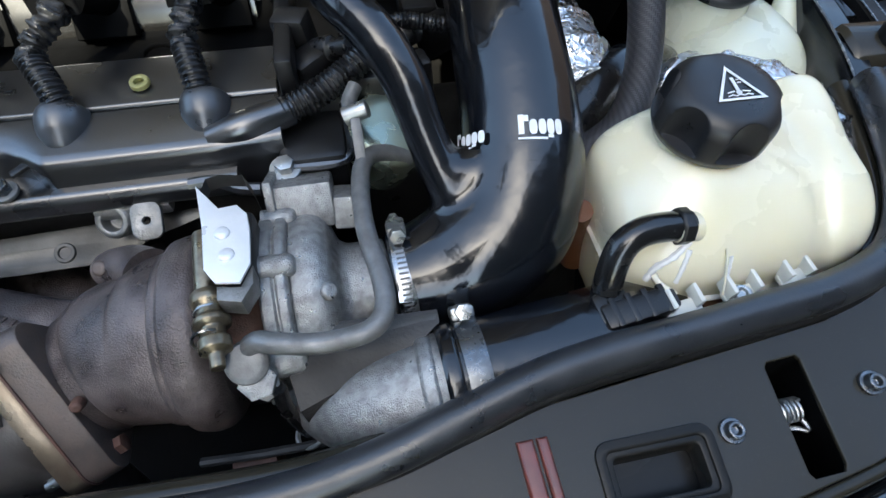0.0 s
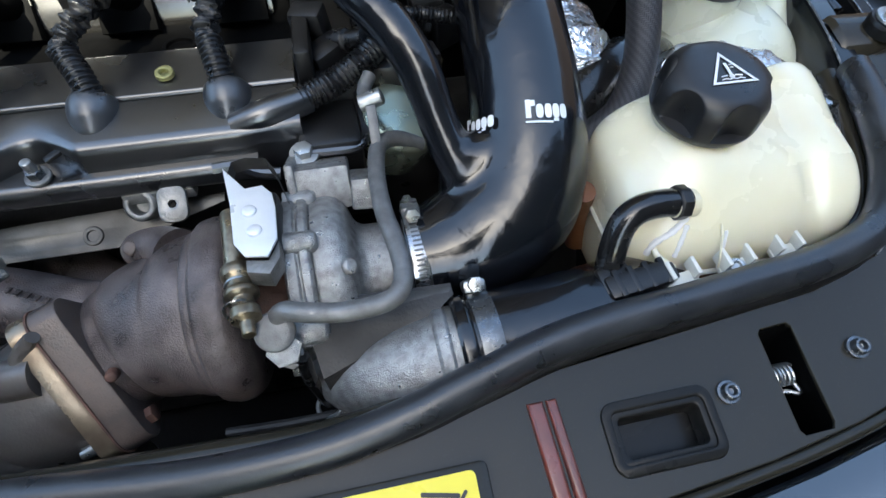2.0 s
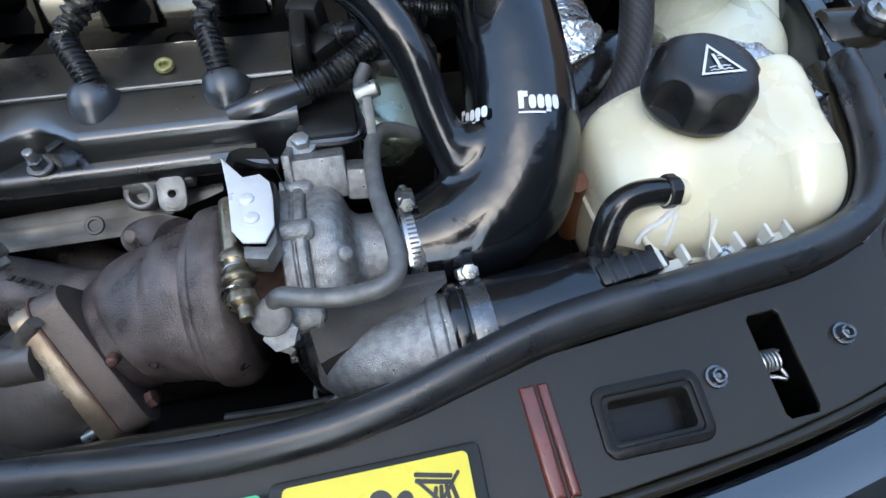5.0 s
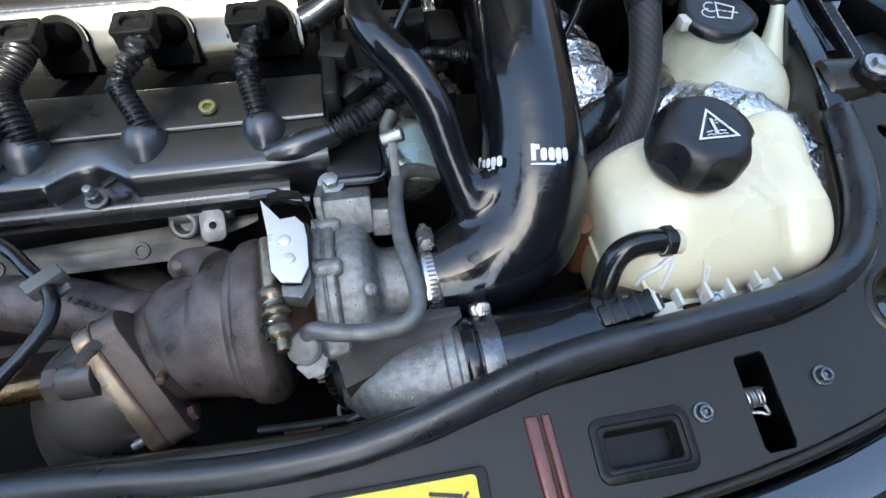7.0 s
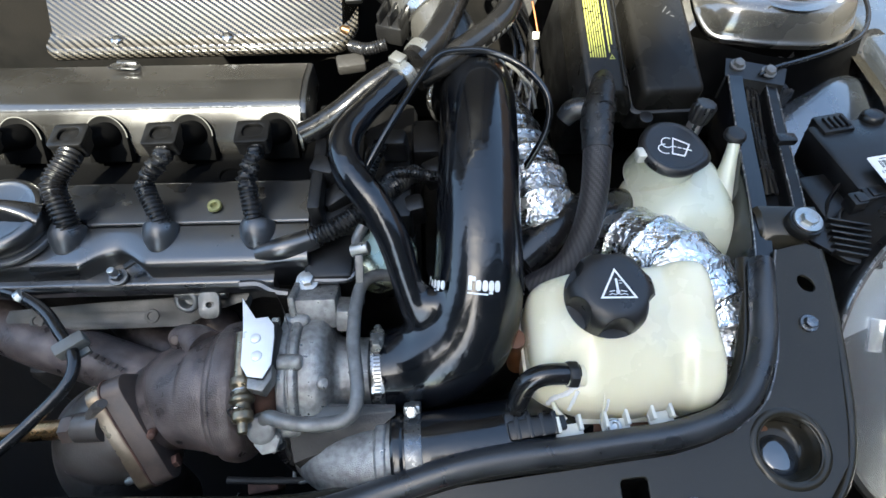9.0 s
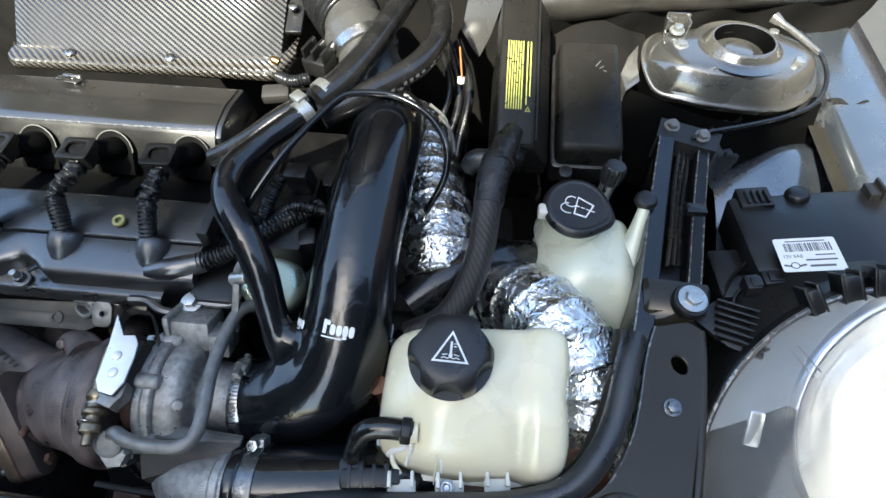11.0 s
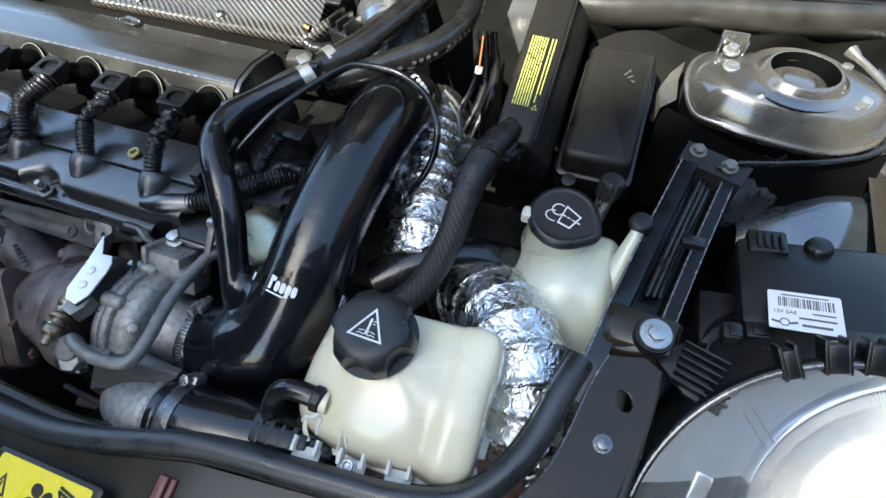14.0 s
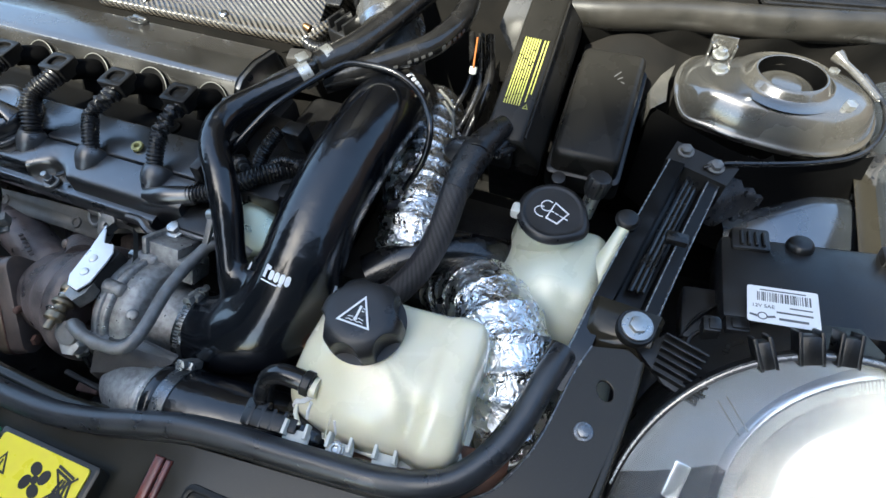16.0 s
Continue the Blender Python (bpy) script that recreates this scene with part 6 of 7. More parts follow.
part("tube", sweep([(0.052, 0.424, 0.968), (0.085, 0.447, 0.974), (0.115, 0.472, 0.979), (0.142, 0.502, 0.983), (0.155, 0.540, 0.986), (0.155, 0.585, 0.988), (0.14, 0.64, 0.985), (0.12, 0.70, 0.97)], 0.0125, 24, 0.006), "hose_rubber", curl)
part("print", join(*[on_tube([(0.085, 0.447, 0.974, 0.0125), (0.115, 0.472, 0.979, 0.0125), (0.142, 0.502, 0.983, 0.0125), (0.155, 0.540, 0.986, 0.0125), (0.155, 0.585, 0.988, 0.0125)], 0.14 + 0.045 * k, 0.14 + 0.045 * k + 0.026, 82, 100, 0.0003, 2, 4) for k in range(13) if k not in (2, 7)]), "grey_print", curl, "faint printed code as small bars")
link = thing("vent_hose", "black rubber vent hose from the cover end", "hose", (0.0, 0.4, 0.94))
part("tube", sweep([(-0.062, 0.398, 0.925), (-0.045, 0.402, 0.932), (-0.02, 0.410, 0.945), (0.005, 0.424, 0.958), (0.025, 0.434, 0.966), (0.045, 0.440, 0.972)], 0.0115, 22, 0.004), "hose_rubber", link)
cl = thing("hose_clip", "small bright steel hose clip where hoses meet", "hose clamp", (0.043, 0.42, 0.97), "hose clamps")
part("band", lathe(rounded([(-0.006, 0.0135), (0.006, 0.0135), (0.006, 0.011)], 0.0005), (0.040, 0.414, 0.980), (0.6, 0.75, 0.18), 28), "zinc", cl)
part("latch", block(0.012, 0.014, 0.006, frame_m((0.036, 0.420, 0.991), (0.6, 0.75, 0.1), (-0.75, 0.6, 0)), 0.0015), "zinc", cl)
part("band", lathe(rounded([(-0.005, 0.0145), (0.005, 0.0145), (0.005, 0.012)], 0.0005), (0.056, 0.436, 0.987), (0.5, 0.8, 0.1), 28), "zinc", cl)
solid("vacuum_line", sweep([(0.0, 0.315, 0.945), (0.012, 0.330, 0.958), (0.035, 0.365, 0.978), (0.055, 0.405, 0.984), (0.072, 0.434, 0.986), (0.093, 0.443, 0.985), (0.120, 0.446, 0.982), (0.146, 0.438, 0.976), (0.166, 0.422, 0.969), (0.178, 0.402, 0.958), (0.177, 0.385, 0.935), (0.160, 0.37, 0.90)], 0.0034, 14, 0.005), "silicone", "thin black vacuum line arching over the intake hose", "hose")
loom = thing("engine_loom", "corrugated black wiring conduit at the cover end", "cable", (0.0, 0.3, 0.89))
part("corrugation", sweep([(-0.050, 0.291, 0.894), (-0.03, 0.299, 0.897), (-0.008, 0.312, 0.902), (0.010, 0.325, 0.908), (0.03, 0.345, 0.905), (0.05, 0.37, 0.895)], 0.0092, 18, 0.0007, rib=lambda s: 1 + 0.10 * math.copysign(abs(math.sin(s * 2 * math.pi / 0.0036)) ** 0.5, math.sin(s * 2 * math.pi / 0.0036))), "corrugated", loom, angle=60)
part("branch", sweep([(0.0, 0.325, 0.89), (0.015, 0.345, 0.905), (0.035, 0.352, 0.915), (0.07, 0.35, 0.91)], 0.0055, 14, 0.0008, rib=lambda s: 1 + 0.10 * math.sin(s * 2 * math.pi / 0.003)), "corrugated", loom, angle=60)
part("branch", sweep([(-0.012, 0.318, 0.88), (-0.005, 0.345, 0.895), (0.005, 0.36, 0.915), (0.016, 0.378, 0.93)], 0.007, 14, 0.0008, rib=lambda s: 1 + 0.10 * math.sin(s * 2 * math.pi / 0.003)), "corrugated", loom, angle=60)
plug = thing("loom_plug", "black wiring plug with crumpled tape", "connector", (-0.025, 0.335, 0.9))
part("body", block(0.030, 0.022, 0.02, frame_m((-0.026, 0.338, 0.888), (0.8, 0.5, 0.2), (-0.5, 0.8, 0)), 0.004), "black_plastic", plug)
part("collar", lathe(rounded([(0, 0.009), (0.014, 0.009), (0.016, 0.006), (0.03, 0.006), (0.03, 0)], 0.001), (-0.022, 0.345, 0.902), (0.55, -0.4, 0.3), 16), "tape", plug)
for k, p in enumerate(((-0.035, 0.36, 0.895), (0.03, 0.39, 0.90), (0.045, 0.33, 0.87), (0.07, 0.38, 0.87))):
    solid("clutter_block", block(0.026, 0.02, 0.03, frame_m(p, (1, 0.3 * k - 0.4, 0.1), (0.2, 1, 0.1)), 0.004), "black_plastic", "small black connector housing among the wires", "connector", "connectors")
for k, (x, z) in enumerate(((0.148, 0.86), (0.16, 0.85), (0.172, 0.86))):
    solid("bay_cable", sweep([(x, 0.62, 0.93), (x + 0.02, 0.55, z + 0.05), (x + 0.005 * k, 0.48, z), (x + 0.03, 0.42, z - 0.02), (x + 0.01, 0.33, z - 0.08)], 0.004 + 0.001 * k, 10, 0.01), "hose_rubber", "black cable in the gap behind the intake hose", "cable", "bay cables")

# intake box in woven carbon and its pipe
carb = thing("carbon_airbox", "glossy woven carbon-fibre airbox with bolted front flange", "airbox", (-0.19, 0.62, 0.90))
rows = []
for t in [k / 14 for k in range(15)]:
    y = 0.540 + 0.24 * t
    z = 0.945 + 0.085 * math.sin(min(1, t * 1.25) * 1.45)
    rows.append([(-0.350 - 0.055 * t * (1 - u) + 0.318 * u, y - 0.004 + 0.008 * u, z - 0.012 * (2 * u - 1) ** 6) for u in [k / 20 for k in range(21)]])
box_skin = part("shell", skin(rows), "carbon", carb, angle=80)
set_uv(box_skin, lambda p: (p.x, p.y + p.z))
fl = part("flange", skin([[(-0.353 + 0.339 * u, 0.519 + 0.006 * u + dy + 0.034 * max(0.0, (u - 0.93) / 0.07) ** 2 + 0.008 * max(0.0, (0.03 - u) / 0.03) ** 2, 0.936 + dz + 0.006 * max(0.0, (u - 0.93) / 0.07) ** 2) for u in [k / 40 for k in range(41)]] for dy, dz in ((0.006, -0.012), (0.0, -0.008), (-0.002, -0.002), (0.0, 0.003), (0.004, 0.005), (0.016, 0.006), (0.020, 0.010))]), "carbon", carb, angle=70)
set_uv(fl, lambda p: (p.x, p.y + p.z))
sd = part("side", skin([[tuple(r[-1]) for r in rows], [(r[-1][0] + 0.002, r[-1][1], r[-1][2] - 0.02) for r in rows], [(r[-1][0] + 0.002, r[-1][1] - 0.01, 0.86) for r in rows]]), "carbon", carb)
set_uv(sd, lambda p: (p.y + p.x, p.z))
for x in (-0.277, -0.157):
    part("screw", lathe(rounded([(0, 0.0062), (0.0025, 0.0058), (0.004, 0.003), (0.004, 0)], 0.001), (x, 0.531 + 0.02 * (x + 0.387), 0.9425), (0, -0.3, 1), 20), "steel", carb)
part("end_strap", block(0.020, 0.19, 0.006, frame_m((-0.022, 0.665, 0.985), (1, 0.05, 0), (-0.04, 0.95, 0.30)), 0.002), "black_plastic", carb)
part("end_bolt", lathe(rounded([(0, 0.006), (0.003, 0.006), (0.004, 0.003), (0.004, 0)], 0.001), (-0.02, 0.60, 0.976), (0, -0.2, 1), 16), "steel", carb)
cs = solid("carbon_shroud", skin([[(-0.062 + 0.055 * u, 0.508 + 0.05 * v + 0.01 * u, 0.925 - 0.03 * v + 0.006 * math.sin(5 * u)) for u in [k / 8 for k in range(9)]] for v in [k / 6 for k in range(7)]]), "carbon", "small woven carbon duct piece beside the airbox", "duct")
set_uv(cs, lambda p: (p.x, p.y))
inlet = thing("intake_pipe", "silvery grey plastic intake pipe with corrugated sleeve", "intake pipe", (0.06, 0.55, 0.9))
part("pipe", sweep([(0.098, 0.50, 0.925, 0.034), (0.085, 0.525, 0.945, 0.034), (0.065, 0.56, 0.962, 0.034), (0.05, 0.59, 0.97, 0.034)], 0.034, 40, 0.004), "intake_grey", inlet)
part("collar", sweep([(0.070, 0.552, 0.958, 0.038), (0.058, 0.572, 0.966, 0.038)], 0.038, 40, 0.003), "intake_grey", inlet)
part("sleeve", sweep([(0.05, 0.588, 0.968), (0.02, 0.63, 0.975), (0.0, 0.67, 0.975)], 0.036, 36, 0.0011, rib=lambda s: 1 + 0.07 * math.sin(s * 2 * math.pi / 0.007)), "corrugated", inlet, angle=70)
part("strap", sweep([(0.074, 0.546, 0.956, 0.0392), (0.068, 0.556, 0.960, 0.0392)], 0.039, 40, 0.003), "steel", inlet)
sensor = thing("air_sensor", "grey air-flow sensor plug with corrugated lead", "sensor", (0.02, 0.52, 0.95))
part("body", block(0.030, 0.026, 0.022, frame_m((0.028, 0.520, 0.950), (0.9, -0.35, 0), (0.35, 0.9, 0.1)), 0.003), "black_plastic", sensor)
for k in range(3):
    part("fin", block(0.0035, 0.024, 0.014, frame_m((0.018 + 0.011 * k, 0.523 - 0.004 * k, 0.970), (0.9, -0.35, 0), (0.35, 0.9, 0.1)), 0.001), "black_plastic", sensor)
part("lead", sweep([(0.020, 0.500, 0.955), (0.0, 0.495, 0.953), (-0.018, 0.505, 0.95)], 0.0062, 14, 0.0008, rib=lambda s: 1 + 0.1 * math.sin(s * 2 * math.pi / 0.003)), "corrugated", sensor, angle=60)
part("tip", lathe(rounded([(0, 0.005), (0.008, 0.004), (0.010, 0.002), (0.010, 0)], 0.001), (-0.02, 0.520, 0.958), (-0.8, 0.1, 0.3), 12), "brass", sensor)
solid("bare_bracket", block(0.03, 0.02, 0.012, frame_m((-0.018, 0.488, 0.935), (1, 0.2, 0), (-0.2, 1, 0.1)), 0.003), "block_alu", "small cast bracket beside the cover end", "bracket")


# ---- coolant tank, washer bottle, ducts ----
def mark_on(m, loops):
    return join(*[slab(l, 0, 0.0004, m) if not h else plate(l, h, 0.0004, m @ Matrix.Translation((0, 0, 0.0004))) for l, h in loops])


def stroke(a, b, w):
    """A thin bar from a to b."""
    A, B = Vector(a), Vector(b)
    d = (B - A).normalized() * w / 2
    n = Vector((-d.y, d.x))
    return [tuple(A - d + n), tuple(A - d - n), tuple(B + d - n), tuple(B + d + n)]


tank = thing("coolant_tank", "yellowed translucent plastic coolant expansion tank", "coolant tank", (0.225, 0.185, 0.78))
TX, TY = 0.2215, 0.1865
def tank_shape(p, u):
    x, y, z = p
    fy = (y - TY) / 0.058
    fx = (x - TX) / 0.084
    if u.z > -0.2:
        z -= 0.030 * max(0.0, -fy) ** 1.6 * min(1, (u.z + 0.2))
        z += 0.006 * max(0.0, fx) * min(1, (u.z + 0.2))
        z += 0.010 * math.exp(-((x - 0.20) ** 2 + (y - 0.205) ** 2) / 0.0016) * max(0, u.z)
        z += 0.015 * min(1.0, 1.5 * max(0.0, fx - 0.15)) * min(1.0, 1.2 * max(0.0, fy)) * max(0.0, u.z) ** 0.5
    if fx < -0.35 and u.z > 0:
        z -= 0.028 * (-0.35 - fx) ** 1.2 * u.z
    crease = math.exp(-((y - 0.195) / 0.0065) ** 2)
    if fx > 0.1:
        x -= 0.0125 * crease * (fx - 0.1)
        z -= 0.0060 * crease * max(0, u.z) * (fx - 0.1)
    if fx < -0.55:
        z -= 0.010 * math.exp(-((y - 0.20) / 0.02) ** 2) * max(0, u.z) * (-0.55 - fx)
    v = math.exp(-((x - 0.257) / 0.008) ** 2)
    z -= 0.0045 * v * max(0, u.z)
    y += 0.005 * v * max(0, -u.y)
    if fx < 0 and u.y < 0:
        y += 0.012 * fx * fx * (-u.y)
    y -= 0.010 * fx * max(0, u.y) * -0.3
    return Vector((x, y, z))
tbody = part("body", super_egg((TX - 0.001, TY, 0.847), (0.0780, 0.0580, 0.0640), 0.30, 96, 60, tank_shape), "tank", tank, angle=80)
part("seam", super_egg((TX, TY, 0.846), (0.0815, 0.0598, 0.0016), 0.36, 72, 6), "tank", tank, "moulding seam")
part("side_flange", sweep([(0.1490, 0.218, 0.878), (0.1460, 0.200, 0.882), (0.1475, 0.178, 0.878), (0.1515, 0.158, 0.868), (0.1545, 0.142, 0.856)], 0.0040, 12, 0.003, flat=0.45), "tank", tank, "moulded side flange")
# filler neck and cap
CAPC, CAPN = Vector((0.1995, 0.2035, 0.917)), Vector((-0.01, -0.12, 1)).normalized()
part("neck", lathe(rounded([(-0.02, 0.029), (0.004, 0.0275), (0.006, 0.026), (0.006, 0)], 0.002), tuple(CAPC), tuple(CAPN), 40), "tank", tank)
CAP = rounded([(0.002, 0.0320), (0.006, 0.0338), (0.0225, 0.0335), (0.0290, 0.0305), (0.0328, 0.0250), (0.0340, 0.018), (0.0338, 0.0)], 0.0035, 4)
def cap_lobes(a, d):
    """Six finger flutes cut straight down into the rim, above a plain skirt."""
    if d < 0.0075:
        return 1.0
    r = float(np.interp(d, [p[0] for p in CAP[:-6]], [p[1] for p in CAP[:-6]]))
    p = (a + math.pi / 2 + math.pi / 6) % (math.pi / 3) - math.pi / 6
    s = 0.0430 * math.sin(p)
    if abs(s) >= 0.0165:
        return 1.0
    cut = 0.0430 * math.cos(p) - math.sqrt(0.0165 ** 2 - s * s)
    return min(1.0, cut / r)
tcap = part("cap", lathe([p for q, r in zip(CAP, CAP[1:]) for p in (q, ((q[0] + r[0]) / 2, (q[1] + r[1]) / 2))] + [CAP[-1]], tuple(CAPC), tuple(CAPN), 216, lobes=cap_lobes), "cap_black", tank, "fluted black screw cap with warning triangle", angle=45)
km = frame_m(tuple(CAPC + CAPN * 0.0343 + Vector((0.0005, -0.001, 0))), (1, -0.02, 0.0), (0.02, 1, 0.12))
sym = [([(-0.0140, -0.0110), (0.0140, -0.0110), (0.0, 0.0140)], [[(-0.0115, -0.0096), (0.0115, -0.0096), (0.0, 0.0110)]])]
sym += [(stroke((0.0, -0.0055), (0.0, 0.0042), 0.0018), None), (disc(0.0016, 12, 0, -0.0056), None)]
sym += [(stroke((0.0022, 0.0035 - 0.0022 * k), (0.0038, 0.0035 - 0.0022 * k), 0.0006), None) for k in range(2)]
for k in range(6):
    x = -0.0068 + 0.00225 * k
    sym.append((stroke((x, -0.0080 + 0.0008 * (k % 2)), (x + 0.00225, -0.0080 + 0.0008 * ((k + 1) % 2)), 0.0006), None))
sym += [(stroke((-0.0062, -0.0055), (-0.0026, -0.0048), 0.0006), None), (stroke((0.0026, -0.0048), (0.0062, -0.0055), 0.0006), None)]
part("warning_symbol", mark_on(km, sym), "white_print", tcap, "white warning triangle with thermometer")
# feet on the lower front edge
for i, (x, y, w) in enumerate(((0.168, 0.1165, 0.022), (0.2065, 0.1195, 0.022), (0.2445, 0.1245, 0.020))):
    m = frame_m((x, y, 0.8600), (1, 0.10, 0.03), (-0.08, 0.94, 0.12))
    f = part("foot", plate(rrect(w, 0.012, 0.0015, 2), [], 0.003, m, 0.0004), "white_nylon", tank, "white plastic mounting foot")
    for s in (-1, 1):
        part("gusset", slab([(-0.0015, 0), (0.0015, 0), (0.0012, 0.012), (-0.0012, 0.012)], -0.002, 0.010 - 0.002 * (s > 0), m @ Matrix.Translation((s * (w / 2 - 0.002), 0, 0)), 0.0004), "white_nylon", f)
bolt((0.2040, 0.1195, 0.8615), (0, -0.1, 1), 0.0058, 0.004, 0.0068, "zinc", tank, torx=True)
part("outlet", lathe(rounded([(0, 0.0085), (0.014, 0.0078), (0.014, 0)], 0.001), (0.178, 0.151, 0.893), (-0.97, -0.05, 0.1), 24), "tank", tank, "hose outlet stub")
part("rib", sweep([(0.160, 0.152, 0.868), (0.158, 0.137, 0.864), (0.166, 0.126, 0.862)], 0.0022, 10, 0.002), "tank", tank)
part("rib", sweep([(0.1935, 0.150, 0.892), (0.1945, 0.136, 0.882), (0.1935, 0.127, 0.872), (0.1935, 0.1215, 0.862)], 0.0007, 10, 0.002), "tank", tank)

for pts, w in (([(0.176, 0.149, 0.884), (0.166, 0.142, 0.878), (0.155, 0.138, 0.871), (0.147, 0.130, 0.862)], 0.0021), ([(0.176, 0.146, 0.880), (0.172, 0.138, 0.873), (0.168, 0.128, 0.862)], 0.0015), ([(0.1985, 0.140, 0.878), (0.1990, 0.134, 0.870), (0.1985, 0.127, 0.862)], 0.0011)):
    part("lime_streak", sweep(on_skin(tbody, pts, 0.0), w, 8, 0.0008, rib=lambda s: 1 + 0.18 * math.sin(s * 900) * math.sin(s * 370)), "label_white", tank, "whitish dried coolant streak")

bleed = thing("tank_hose", "black rubber elbow hose on the coolant tank", "hose", (0.13, 0.15, 0.84))
part("tube", sweep([(0.1740, 0.1515, 0.8935), (0.158, 0.152, 0.8955), (0.143, 0.151, 0.8940), (0.133, 0.147, 0.887), (0.1275, 0.139, 0.871), (0.127, 0.133, 0.852), (0.127, 0.130, 0.838)], 0.0086, 20, 0.0025), "hose_rubber", bleed)
part("crimp", lathe(rounded([(-0.004, 0.0095), (-0.003, 0.0104), (0.003, 0.0104), (0.004, 0.0095)], 0.0005), (0.1690, 0.1518, 0.8942), (1, 0.0, -0.10), 22, lobes=lambda a, d: 1 + 0.05 * math.cos(8 * a)), "black_plastic", bleed)
con = thing("hose_connector", "black quick-release connector below the tank hose", "connector", (0.135, 0.12, 0.85))
part("body", block(0.040, 0.016, 0.016, frame_m((0.139, 0.1215, 0.852), (1, 0.1, 0.08), (-0.1, 1, 0.1)), 0.003), "black_plastic", con)
part("collar", block(0.022, 0.022, 0.020, frame_m((0.128, 0.126, 0.846), (1, 0.1, 0.08), (-0.1, 1, 0.1)), 0.004), "black_plastic", con)
for k in range(4):
    part("tooth", block(0.004, 0.018, 0.004, frame_m((0.126 + 0.010 * k, 0.120 + 0.001 * k, 0.8635 + 0.0006 * k), (1, 0.1, 0.08), (-0.1, 1, 0.1)), 0.001), "black_plastic", con)
part("tail", block(0.018, 0.012, 0.012, frame_m((0.157, 0.1245, 0.853), (1, 0.1, 0.0), (-0.1, 1, 0.1)), 0.002), "black_plastic", con)

wash = thing("washer_bottle", "milky plastic washer fluid bottle with black flap cap", "washer bottle", (0.32, 0.35, 0.75))
def wash_shape(p, u):
    x, y, z = p
    if u.z > 0:
        x = 0.318 + (x - 0.318) * (1 - 0.20 * u.z ** 2)
        y = 0.350 + (y - 0.350) * (1 - 0.25 * u.z ** 2) + 0.018 * u.z
        z -= 0.020 * abs(u.x) ** 1.5 * u.z
        z += 0.012 * math.exp(-((x - 0.366) / 0.016) ** 2) * u.z
    else:
        x = 0.345 + (x - 0.345) * (1 + 0.35 * u.z)
    return Vector((x, y, z))
part("body", super_egg((0.331, 0.342, 0.822), (0.062, 0.058, 0.066), 0.50, 64, 44, wash_shape), "bottle", wash, angle=80)
part("side_bulge", super_egg((0.380, 0.268, 0.780), (0.030, 0.045, 0.065), 0.6, 36, 24), "bottle", wash, angle=80)
part("neck", lathe(rounded([(-0.04, 0.036), (-0.012, 0.031), (0.002, 0.029), (0.002, 0)], 0.004), (0.311, 0.383, 0.902), (0.02, -0.12, 1), 40), "bottle", wash)
part("fin", sweep([(0.366, 0.340, 0.852, 0.022), (0.370, 0.356, 0.870, 0.0145), (0.3745, 0.374, 0.889, 0.0088), (0.3780, 0.388, 0.903, 0.0062), (0.3800, 0.396, 0.909, 0.0060)], 0.01, 24, 0.003), "bottle", wash)
part("stud", lathe(rounded([(0, 0.011), (0.004, 0.0115), (0.007, 0.009), (0.008, 0)], 0.001), (0.380, 0.398, 0.908), (0.02, -0.1, 1), 24), "black_plastic", wash)
WN = Vector((0.02, -0.15, 1)).normalized()
WC = Vector((0.3105, 0.384, 0.903))
wcap = part("cap", lathe(rounded([(0, 0.0325), (0.003, 0.034), (0.006, 0.034), (0.009, 0.0315), (0.0105, 0.0285), (0.0095, 0.026), (0.0098, 0.0)], 0.0015, 3), tuple(WC), tuple(WN), 72, lobes=lambda a, d: 1 + 0.16 * max(0, math.cos(a + 0.35)) ** 14), "cap_black", wash, "black flap cap with washer symbol", angle=50)
part("lug", block(0.010, 0.014, 0.012, frame_m((0.277, 0.377, 0.900), (1, 0, 0), (0, 1, 0)), 0.003), "white_nylon", wash)
wm = frame_m(tuple(WC + WN * 0.0101), (0.985, -0.15, 0.0), (0.15, 0.97, 0.15))
ws = [([(-0.003, -0.011), (0.010, -0.013), (0.016, 0.003), (-0.001, 0.010)], [[(-0.0015, -0.0095), (0.009, -0.0113), (0.0142, 0.0022), (-0.0001, 0.0082)]])]
for k in range(9):
    a = radians(62 + 29 * k)
    b = radians(62 + 29 * k + 19)
    ws.append((stroke((-0.0065 + 0.006 * math.cos(a), 0.003 + 0.006 * math.sin(a)), (-0.0065 + 0.006 * math.cos(b), 0.003 + 0.006 * math.sin(b)), 0.0011), None))
    if k < 7:
        ws.append((stroke((-0.0085 + 0.0075 * math.cos(a + 0.6), -0.005 + 0.0058 * math.sin(a + 0.6)), (-0.0085 + 0.0075 * math.cos(b + 0.6), -0.005 + 0.0058 * math.sin(b + 0.6)), 0.0011), None))
ws += [(stroke((-0.001 + 0.005 * k, -0.001 - 0.001 * k), (0.0015 + 0.005 * k, -0.0015 - 0.001 * k), 0.0011), None) for k in range(4)]
part("washer_symbol", mark_on(wm, ws), "white_print", wcap, "white windscreen washer symbol")
solid("washer_back_tank", super_egg((0.392, 0.345, 0.80), (0.022, 0.075, 0.05), 0.6, 32, 20), "bottle", "pale plastic side of the washer tank behind the rail", "washer tank")

knob = thing("filler_knob", "ribbed black knob on a silver neck", "knob", (0.346, 0.42, 0.88))
KA = Vector((0.10, 0.10, 1)).normalized()
part("neck", lathe(rounded([(-0.03, 0.0078), (0.0, 0.0078), (0.002, 0.006)], 0.001), (0.3435, 0.4150, 0.916), tuple(KA), 20), "zinc", knob)
